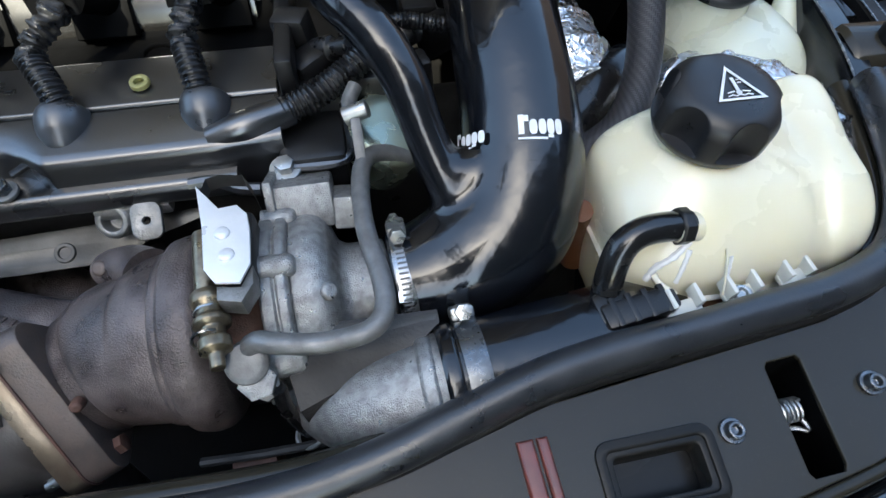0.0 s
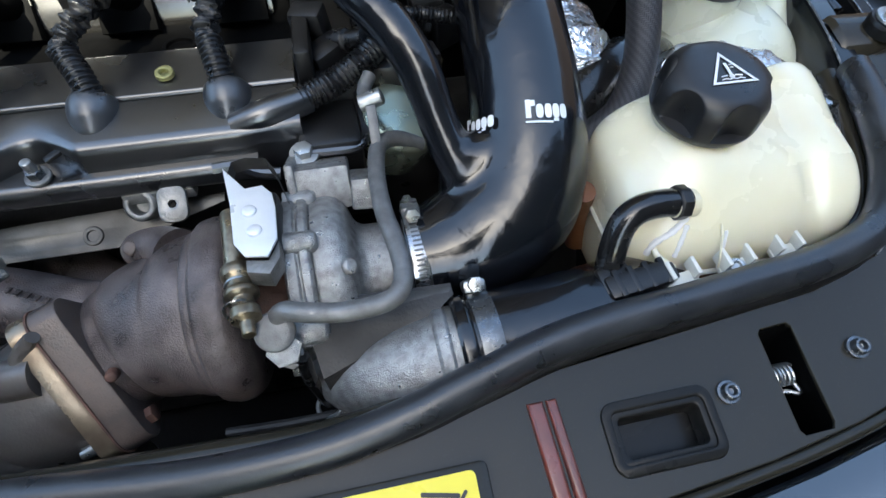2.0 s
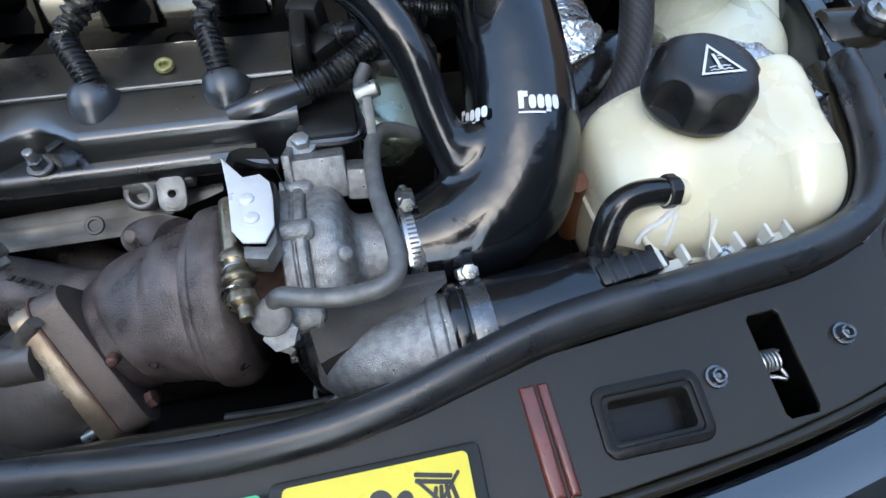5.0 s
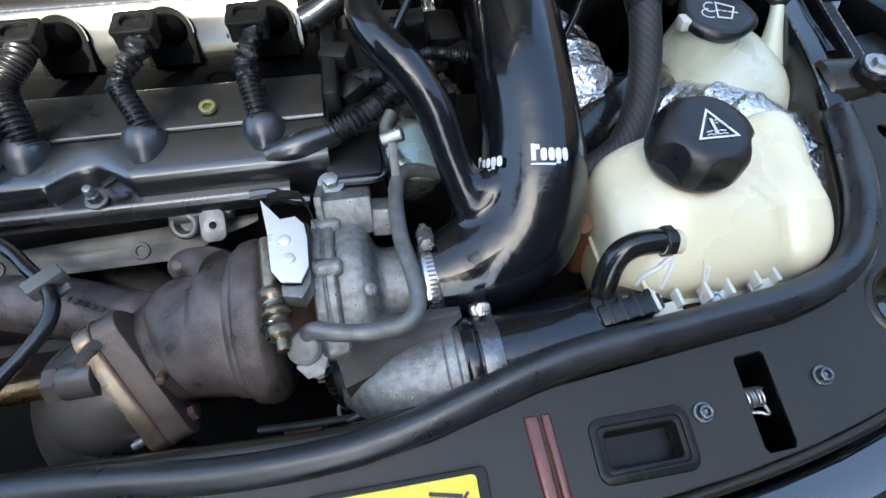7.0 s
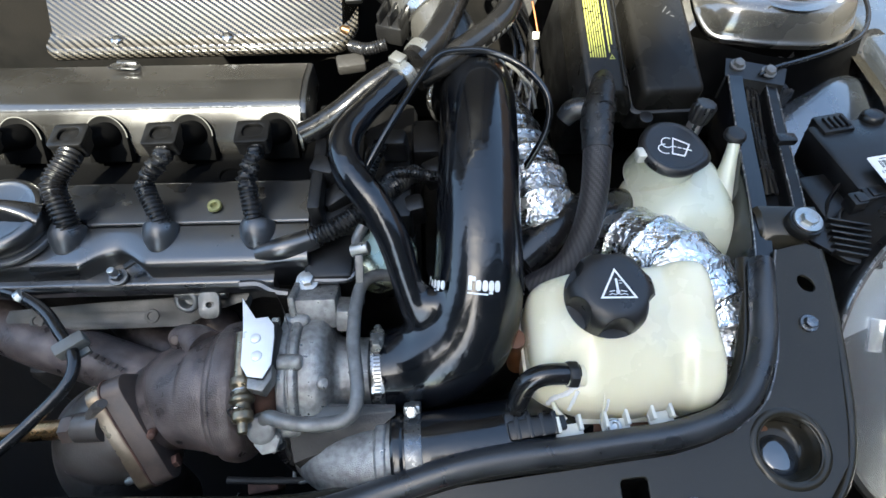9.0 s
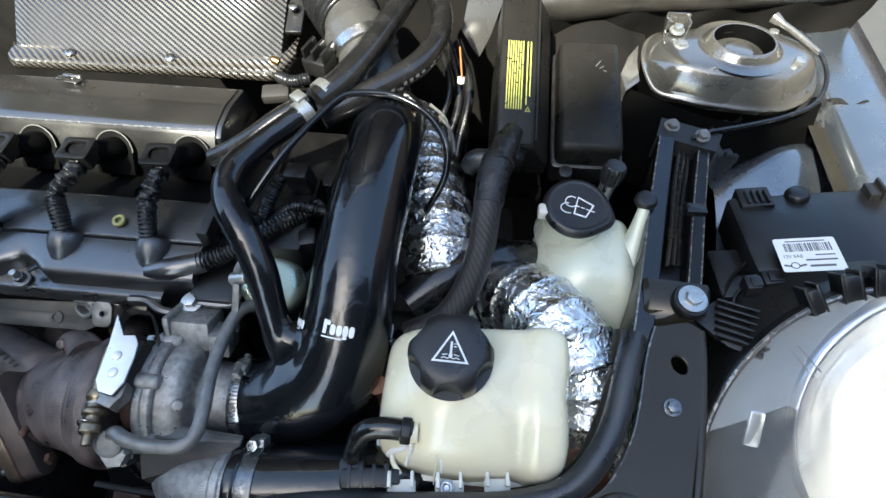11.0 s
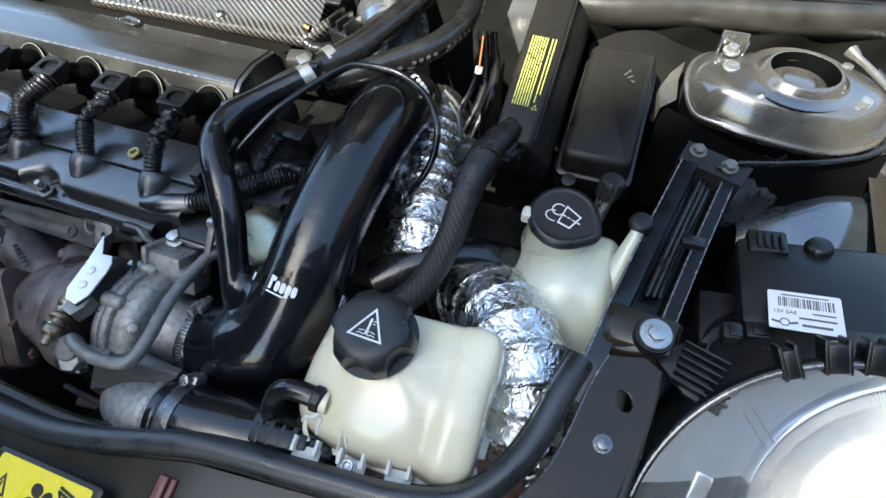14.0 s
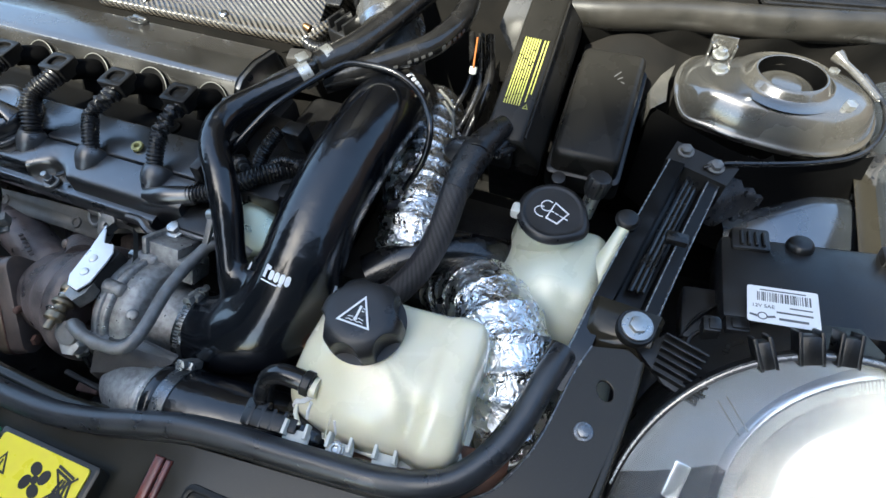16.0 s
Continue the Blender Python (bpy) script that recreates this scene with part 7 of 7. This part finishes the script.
part("knob", lathe(rounded([(0.0, 0.0095), (0.003, 0.0105), (0.018, 0.0115), (0.022, 0.010), (0.022, 0)], 0.0015), (0.3435, 0.4150, 0.916), tuple(KA), 96, lobes=lambda a, d: 1 + 0.05 * math.cos(12 * a)), "cap_black", knob)

# foil ducts
def spiral(s):
    """Thin raised wire turns under the foil."""
    return 1.0 + 0.055 * abs(math.cos(s * math.pi / 0.0225)) ** 18 - 0.02 * abs(math.sin(s * math.pi / 0.0225)) ** 2
def foil_duct(name, pts, r, label):
    d = thing(name, label, "air duct", pts[0], "foil ducts")
    part("foil_skin", sweep(pts, r, 110, 0.0015, rib=spiral, crinkle=0.0006, twist=0.0225), "foil", d, "", 40)
    part("end_band", lathe(rounded([(-0.006, r + 0.001), (0.006, r + 0.001), (0.006, r - 0.001)], 0.0005), pts[-1], tuple(Vector(pts[-1]) - Vector(pts[-2])), 48), "steel", d)
    return d
foil_duct("foil_duct", [(0.226, 0.330, 0.795), (0.246, 0.325, 0.818), (0.263, 0.313, 0.838), (0.279, 0.295, 0.851), (0.296, 0.275, 0.857), (0.310, 0.254, 0.855), (0.321, 0.234, 0.847), (0.328, 0.212, 0.835), (0.333, 0.19, 0.818), (0.333, 0.165, 0.788)], 0.0405, "crinkled silver foil air duct beside the coolant tank")
foil_duct("foil_duct", [(0.100, 0.60, 0.80), (0.122, 0.545, 0.846), (0.144, 0.475, 0.858), (0.161, 0.415, 0.860), (0.173, 0.366, 0.856), (0.181, 0.330, 0.838)], 0.0400, "crinkled silver foil air duct behind the intake hose")
solid("black_duct", sweep([(0.150, 0.292, 0.845), (0.185, 0.318, 0.856), (0.22, 0.340, 0.858), (0.25, 0.352, 0.85), (0.28, 0.37, 0.83)], 0.0225, 28, 0.005), "hose_rubber", "fat black rubber pipe crossing behind the tank", "hose")
solid("bay_hose", sweep([(0.13, 0.265, 0.80), (0.17, 0.255, 0.815), (0.21, 0.255, 0.81), (0.25, 0.27, 0.79)], 0.02, 20, 0.006), "hose_rubber", "black hose in the shade behind the tank", "hose")
solid("orange_bracket", sweep([(0.134, 0.20, 0.86), (0.138, 0.205, 0.83), (0.142, 0.20, 0.80)], 0.009, 12, 0.005), "orange", "rusty orange bracket edge beside the tank", "bracket")
solid("tank_tray", block(0.20, 0.05, 0.006, frame_m((0.24, 0.135, 0.836), (1, 0.08, 0.03), (-0.08, 1, 0.2)), 0.002), "orange", "brown dirty tray under the tank edge", "tray")

# braided harness
SH = [(0.241, 0.442, 0.951), (0.234, 0.418, 0.953), (0.2255, 0.390, 0.947), (0.221, 0.355, 0.935), (0.218, 0.325, 0.911), (0.208, 0.294, 0.886), (0.188, 0.268, 0.866), (0.155, 0.256, 0.850)]
har = thing("braided_harness", "thick black harness in a braided nylon sheath", "cable", (0.22, 0.36, 0.9))
br = part("sheath", sweep(SH[2:], 0.0132, 32, 0.003), "braid", har, angle=80)
tube_uv(br, SH[2:], 0.0132, 32, 0.003)
part("boot", sweep([(*p, r) for p, r in zip(SH[:4], (0.010, 0.013, 0.0155, 0.0140))], 0.015, 28, 0.003, crinkle=0.0008), "tape", har, "ribbed rubber boot")
part("tie", lathe(rounded([(-0.003, 0.0162), (0.003, 0.0162), (0.003, 0.013)], 0.0006), (0.2275, 0.396, 0.949), (0.05, -0.95, -0.1), 28), "black_plastic", har)
part("side_boot", sweep([(0.224, 0.405, 0.944, 0.010), (0.207, 0.408, 0.940, 0.011), (0.198, 0.405, 0.930, 0.009)], 0.01, 18, 0.003), "rubber", har)
for k in range(3):
    part("wire", sweep([(0.246 + 0.008 * k, 0.452, 0.945 - 0.004 * k), (0.242 + 0.006 * k, 0.435, 0.944 - 0.006 * k), (0.238 + 0.003 * k, 0.412, 0.938)], 0.0048, 12, 0.003), "tape", har)

# fuse box and relay box
fuse = thing("fuse_box", "long black fuse box with yellow printed label", "fuse box", (0.25, 0.52, 0.9))
fm = frame_m((0.246, 0.508, 0.970), (1, 0.02, -0.03), (-0.035, 0.947, 0.32))
LIDX = rounded([(-0.0235, -0.050), (-0.0225, 0.0), (0.0165, 0.0), (0.0365, -0.032), (0.0375, -0.055)], 0.005, 4)
def lid_row(y, grow=0.0, drop=0.0):
    """The lid's cross-section at a distance along it."""
    return [tuple(fm @ Vector((x * (1 + grow), y, z + drop))) for x, z in LIDX]
part("lid", skin([lid_row(-0.083, -0.08, -0.006), lid_row(-0.0825, -0.03, -0.002), lid_row(-0.080), lid_row(0.0), lid_row(0.102), lid_row(0.1045, -0.03, -0.002), lid_row(0.105, -0.08, -0.006)], caps=True), "lid_black", fuse, angle=50)
part("lid_ridge", sweep([tuple(fm @ Vector((0.0185, y, -0.0008))) for y in (-0.076, 0.0, 0.098)], 0.0013, 8, 0.02), "lid_black", fuse)
part("end", block(0.026, 0.012, 0.030, fm @ Matrix.Translation((-0.004, -0.088, -0.040)), 0.003), "black_plastic", fuse)
part("skirt", block(0.056, 0.176, 0.10, fm @ Matrix.Translation((0.007, 0.010, -0.150)), 0.004), "coil_black", fuse)
txt = []
random.seed(11)
for k in range(9):
    x = (-0.0140 + 0.0026 * k) if k < 7 else (0.0066 + 0.0034 * (k - 7))
    y, low = 0.042, -0.042 if k < 7 else -0.026 - 0.010 * (k == 7)
    while y > low + 0.003:
        n = min(random.uniform(0.012, 0.034), y - low)
        txt.append(slab(rrect(0.0012, n, 0.0004, 1, x, y - n / 2), 0.0, 0.0004, fm @ Matrix.Translation((0, 0, 0.0001))))
        y -= n + random.choice((0.0006, 0.0008, 0.0016))
txt.append(plate([(-0.003, -0.003), (0.003, -0.003), (0, 0.003)], [[(-0.0017, -0.0022), (0.0017, -0.0022), (0, 0.0016)]], 0.0004, fm @ Matrix.Translation((0.0085, -0.041, 0.0005))))
part("label_print", join(*txt), "yellow_text", fuse, "yellow printed lines")
relay = thing("relay_box", "black relay box with rounded dusty lid", "relay box", (0.33, 0.52, 0.88))
rm = frame_m((0.3250, 0.5170, 0.9470), (1, 0.0, 0.03), (-0.055, 0.965, 0.26))
part("lid", slab(rrect(0.070, 0.148, 0.009, 4), -0.030, 0.0, rm, 0.007, 0.03, 3), "lid_black", relay)
part("base", slab(rrect(0.079, 0.156, 0.008, 4), -0.060, -0.030, rm, 0.003), "black_plastic", relay)
part("scratch", join(*[slab(stroke((0.006 + 0.004 * k, 0.035 - 0.003 * k), (0.011 + 0.003 * k, 0.042 - 0.007 * k), 0.001), 0, 0.0003, rm @ Matrix.Translation((0, 0, 0.0001))) for k in range(3)]), "grey_print", relay)
part("lug", lathe(rounded([(0, 0.008), (0.010, 0.0075), (0.010, 0)], 0.001), tuple(rm @ Vector((-0.022, -0.082, -0.040))), tuple(rm.to_3x3() @ Vector((0, 0, 1))), 20), "black_plastic", relay)
solid("white_lead", sweep([(0.179, 0.543, 0.975), (0.181, 0.532, 0.968), (0.184, 0.515, 0.956)], 0.0010, 8, 0.004), "amber", "amber wire with white plug behind the hoses", "wire")
solid("white_plug", lathe(rounded([(0, 0.004), (0.007, 0.004), (0.008, 0.003), (0.008, 0)], 0.001), (0.183, 0.520, 0.954), (0, -0.5, -0.8), 16), "white_nylon", "small white plug at the end of a wire", "connector")
for k in range(2):
    solid("bright_lead", sweep([(0.150 + 0.012 * k, 0.50 - 0.018 * k, 0.93), (0.168 + 0.008 * k, 0.492 - 0.020 * k, 0.918), (0.176 + 0.006 * k, 0.476 - 0.018 * k, 0.90)], 0.0019, 8, 0.004), "clip_grey", "short pale wire in the sunlit gap", "wire", "pale wires")
solid("sheet_bracket", skin([[(0.175, 0.649, 0.929), (0.188, 0.643, 0.910), (0.199, 0.643, 0.895)], [(0.178, 0.668, 0.945), (0.195, 0.662, 0.938), (0.212, 0.656, 0.920)], [(0.182, 0.700, 0.962), (0.203, 0.694, 0.960), (0.224, 0.686, 0.948)], [(0.184, 0.740, 0.972), (0.206, 0.738, 0.972), (0.228, 0.734, 0.968)]]), "intake_grey", "dull silver bent sheet bracket beside the fuse box", "bracket", angle=60)
solid("side_panel", skin([[(0.192, y, z) for z in (0.80, 0.915)] for y in (0.50, 0.60)] ), "intake_grey", "grey side plate behind the fuse box", "bracket")
solid("battery_shelf", skin([[(0.285 + 0.13 * u, y, z + 0.02 * math.sin(4 * u)) for u in [k / 10 for k in range(11)]] for y, z in ((0.59, 0.87), (0.61, 0.905), (0.65, 0.925), (0.74, 0.93))]), "bay_shade", "near-black panel behind the relay box", "panel", kind="structure")


# ---- headlamp ----
lamp = thing("headlamp", "clear headlamp with silvery reflector and black housing", "headlamp", (0.57, 0.2, 0.80))
LC = Vector((0.560, 0.165, 0.842))
LMX = frame_m(tuple(LC), (0.995, -0.09, -0.04), (0.07, 0.74, 0.66))
def lamp_ring(s, d):
    return [tuple(LMX @ Vector((0.140 * s * math.cos(a), 0.160 * s * math.sin(a), d))) for a in [2 * math.pi * k / 96 for k in range(96)]]
lens_rows = [lamp_ring(math.cos(radians(b)), 0.060 * math.sin(radians(b))) for b in (0, 8, 16, 25, 35, 45, 55, 65, 75, 83, 88)]
lens = part("lens", skin(lens_rows, close_u=True, caps=False), "lens", lamp, "clear polycarbonate lens", angle=80)
lens.visible_shadow = False
part("rim", join(skin([lamp_ring(1.0, -0.012), lamp_ring(1.03, -0.012), lamp_ring(1.045, -0.004), lamp_ring(1.04, 0.004), lamp_ring(1.01, 0.006), lamp_ring(1.0, 0.0)], close_u=True)), "black_plastic", lamp, "black sealing rim", angle=60)
def bowl_ring(r, d):
    """A ring of the off-centre reflector, kept inside the rim."""
    out = []
    for a in [2 * math.pi * k / 96 for k in range(96)]:
        x, y = 0.045 + r * math.cos(a), 0.045 + r * math.sin(a)
        far = math.hypot(x / 0.140, y / 0.160)
        g = min(1.0, 0.93 / far) if far > 0 else 1.0
        out.append(tuple(LMX @ Vector((x * g, y * g, d))))
    return out
rings = [lamp_ring(0.95, -0.016), bowl_ring(0.118, -0.014), bowl_ring(0.1165, -0.009), bowl_ring(0.1135, -0.008)]
part("bezel", skin([r[67:] + r[:49] for r in rings]), "bezel", lamp, "silvery bezel round the reflector", angle=60)
part("side_window", skin([r[48:68] for r in rings]), "smoked", lamp, "dark smoked side of the bezel", angle=60)
part("bezel_edge", skin([lamp_ring(1.0, -0.004), lamp_ring(0.985, -0.012), rings[0]], close_u=True), "smoked", lamp, "dark outer edge of the bezel", angle=60)
part("reflector", skin([bowl_ring(0.1135, -0.008), bowl_ring(0.1025, -0.014), bowl_ring(0.095, -0.020), bowl_ring(0.085, -0.027), bowl_ring(0.074, -0.032), bowl_ring(0.068, -0.033), bowl_ring(0.066, -0.028), bowl_ring(0.062, -0.028), bowl_ring(0.058, -0.036), bowl_ring(0.035, -0.052), bowl_ring(0.002, -0.056)], close_u=True), "reflector", lamp, "silvered reflector bowl", angle=50)
part("ridge", join(*[sweep([tuple(LMX @ Vector((0.045 + r * math.cos(radians(q)), 0.045 + r * math.sin(radians(q)), d))) for r, d in ((0.1130, -0.0070), (0.1080, -0.0098), (0.1030, -0.0128))], 0.0009, 6, 0.004) for q in [98 + 1.15 * k for k in range(92)]]), "reflector", lamp, "fine ribbed ring inside the lens")
part("bulb_shield", block(0.012, 0.030, 0.006, LMX @ Matrix.Translation((-0.093, 0.020, -0.018)), 0.002), "reflector", lamp, "bright side lamp block")
part("mark", join(slab(stroke((-0.106, 0.100), (-0.085, 0.083), 0.0010), 0, 0.0004, LMX @ Matrix.Translation((0, 0, 0.0295))), slab(stroke((-0.102, 0.105), (-0.081, 0.088), 0.0010), 0, 0.0004, LMX @ Matrix.Translation((0, 0, 0.0295)))), "grey_print", lamp)
# housing behind the rim
hous = [[tuple(LMX @ Vector((0.142 * s * math.cos(a) * 1.0, 0.163 * s * math.sin(a), d))) for a in [radians(10 + 160 * k / 40) for k in range(41)]] for s, d in ((1.02, -0.004), (1.03, -0.03), (0.98, -0.08), (0.9, -0.13))]
part("housing", skin(hous), "black_plastic", lamp, "black moulded housing", angle=60)
hm = frame_m((0.545, 0.372, 0.905), (0.985, 0.05, 0.16), (-0.05, 0.99, -0.10))
part("rear_box", block(0.17, 0.10, 0.05, hm @ Matrix.Translation((0.008, -0.004, -0.032)), 0.006), "black_plastic", lamp)
part("step", block(0.06, 0.06, 0.03, hm @ Matrix.Translation((-0.075, -0.035, -0.034)), 0.004), "black_plastic", lamp)
part("plug", join(block(0.032, 0.028, 0.020, hm @ Matrix.Translation((-0.052, 0.040, 0.002)), 0.003), *[block(0.003, 0.018, 0.004, hm @ Matrix.Translation((-0.060 + 0.006 * k, 0.038, 0.021)), 0.001) for k in range(4)]), "black_plastic", lamp, "black wiring plug")
part("cover", block(0.07, 0.065, 0.012, hm @ Matrix.Translation((0.040, 0.012, 0.003)), 0.004), "black_plastic", lamp)
# moulded shelf between bracket and lamp, with ribs and small boxes
shelf = [LMX @ Vector((0.146 * math.cos(radians(q)), 0.167 * math.sin(radians(q)), -0.006)) for q in (152, 142, 132, 122, 112, 102, 92)]
back = [Vector(p) for p in ((0.447, 0.262, 0.886), (0.449, 0.282, 0.892), (0.452, 0.300, 0.897), (0.468, 0.314, 0.902), (0.490, 0.330, 0.908), (0.520, 0.342, 0.914), (0.560, 0.350, 0.920))]
part("shelf", skin([[tuple(p + Vector((0, 0, -0.03))) for p in back], [tuple(p) for p in back], *[[tuple(b.lerp(s, k / 4)) for s, b in zip(shelf, back)] for k in (1, 2, 3, 4)]]), "black_plastic", lamp, "black moulded shelf beside the lamp", angle=40)
part("shelf_lip", sweep([tuple(p + Vector((0, 0, 0.001))) for p in back[1:]], 0.0016, 8, 0.004), "black_plastic", lamp)
# pale bead in place of a highlight on the seal
part("inner_lip", sweep([tuple(LMX @ Vector((0.1435 * math.cos(radians(q)), 0.1640 * math.sin(radians(q)), 0.004))) for q in range(60, 181, 8)], 0.0018, 8, 0.004), "edge_gleam", lamp, "pale bead for the gleam on the lamp seal")
for p, w, d, h in (((0.463, 0.304, 0.902), 0.013, 0.015, 0.016), ((0.482, 0.312, 0.906), 0.018, 0.015, 0.011)):
    part("side_box", join(block(w, d, h, frame_m(p, (0.96, 0.10, 0.16), (-0.10, 0.99, -0.05)), 0.0015), block(w * 0.7, d * 0.7, 0.003, frame_m((p[0], p[1], p[2] + h * 0.92), (0.96, 0.10, 0.16), (-0.10, 0.99, -0.05)), 0.001)), "black_plastic", lamp)
part("strap", sweep([(0.470, 0.338, 0.898), (0.455, 0.322, 0.892), (0.446, 0.302, 0.886)], 0.0035, 10, 0.003, flat=0.5), "black_plastic", lamp)
# clips round the rim
for q, w in ((124, 0.010), (113, 0.014), (104, 0.012), (90, 0.014), (76, 0.012)):
    a = radians(q)
    cmx = frame_m(tuple(LMX @ Vector((0.147 * math.cos(a), 0.168 * math.sin(a), 0.002))), tuple(LMX.to_3x3() @ Vector((-math.sin(a), math.cos(a), 0))), tuple(LMX.to_3x3() @ Vector((math.cos(a), math.sin(a), 0))))
    part("clip", join(block(w, 0.022, 0.014, cmx @ Matrix.Translation((0, 0, -0.006)), 0.002), block(0.003, 0.026, 0.018, cmx @ Matrix.Translation((w / 2, 0.001, -0.006)), 0.001), block(0.003, 0.026, 0.018, cmx @ Matrix.Translation((-w / 2, 0.001, -0.006)), 0.001)), "black_plastic", lamp)
for x, y in ((0.052, 0.036), (0.074, 0.030)):
    part("post", join(block(0.010, 0.018, 0.030, hm @ Matrix.Translation((x, y, -0.004)), 0.002), block(0.003, 0.022, 0.034, hm @ Matrix.Translation((x + 0.007, y, -0.004)), 0.001)), "black_plastic", lamp)
part("dome", lathe(rounded([(-0.02, 0.012), (0.010, 0.0115), (0.014, 0.009), (0.015, 0)], 0.002), tuple(hm @ Vector((-0.012, 0.040, 0.010))), tuple(hm.to_3x3() @ Vector((0, 0, 1))), 28), "black_plastic", lamp)
# paper label
sm_ = frame_m((0.5065, 0.3275, 0.9330), (0.975, 0.02, 0.20), (-0.02, 0.99, -0.06)) @ Matrix.Diagonal((0.89, 0.93, 1, 1))
lb = part("label", slab(rrect(0.056, 0.040, 0.002, 2), 0, 0.0005, sm_), "label_white", lamp, "white barcode label")
random.seed(7)
bc, x = [], -0.020
while x < 0.022:
    w = random.choice((0.0005, 0.0008, 0.0013))
    bc.append(slab([(x, 0.0035), (x + w, 0.0035), (x + w, 0.0135), (x, 0.0135)], 0.0005, 0.0007, sm_))
    x += w + random.choice((0.0005, 0.0009, 0.0012))
lines = [slab(stroke((-0.017, 0.016), (0.018, 0.016), 0.0012), 0.0005, 0.0007, sm_), slab(stroke((-0.004, -0.007), (0.022, -0.007), 0.0018), 0.0005, 0.0007, sm_), slab(stroke((0.006, -0.0012), (0.022, -0.0012), 0.0014), 0.0005, 0.0007, sm_), slab(stroke((-0.002, -0.014), (0.018, -0.014), 0.0024), 0.0005, 0.0007, sm_)]
lines.append(plate(disc(0.004, 20, -0.016, -0.013), [disc(0.003, 20, -0.016, -0.013)], 0.0002, sm_ @ Matrix.Translation((0, 0, 0.0007))))
lines += [slab(stroke((-0.025, -0.0125), (-0.0205, -0.0135), 0.002), 0.0005, 0.0007, sm_), slab(stroke((-0.0115, -0.0135), (-0.007, -0.0125), 0.002), 0.0005, 0.0007, sm_)]
part("print_lines", join(*lines), "grey_print", lb)
part("barcode", join(*bc), "grey_print", lb)


def lettering(text, size, m):
    cu = bpy.data.curves.new("tmp", "FONT")
    cu.body, cu.size, cu.extrude = text, size, 0.0001
    ob = bpy.data.objects.new("tmp", cu)
    bm = bmesh.new()
    bm.from_mesh(ob.to_mesh())
    ob.to_mesh_clear()
    bpy.data.objects.remove(ob)
    bpy.data.curves.remove(cu)
    bm.transform(m)
    return bm


part("lettering", lettering("12V SAE", 0.0052, sm_ @ Matrix.Translation((-0.0245, -0.0040, 0.0007))), "grey_print", lb)
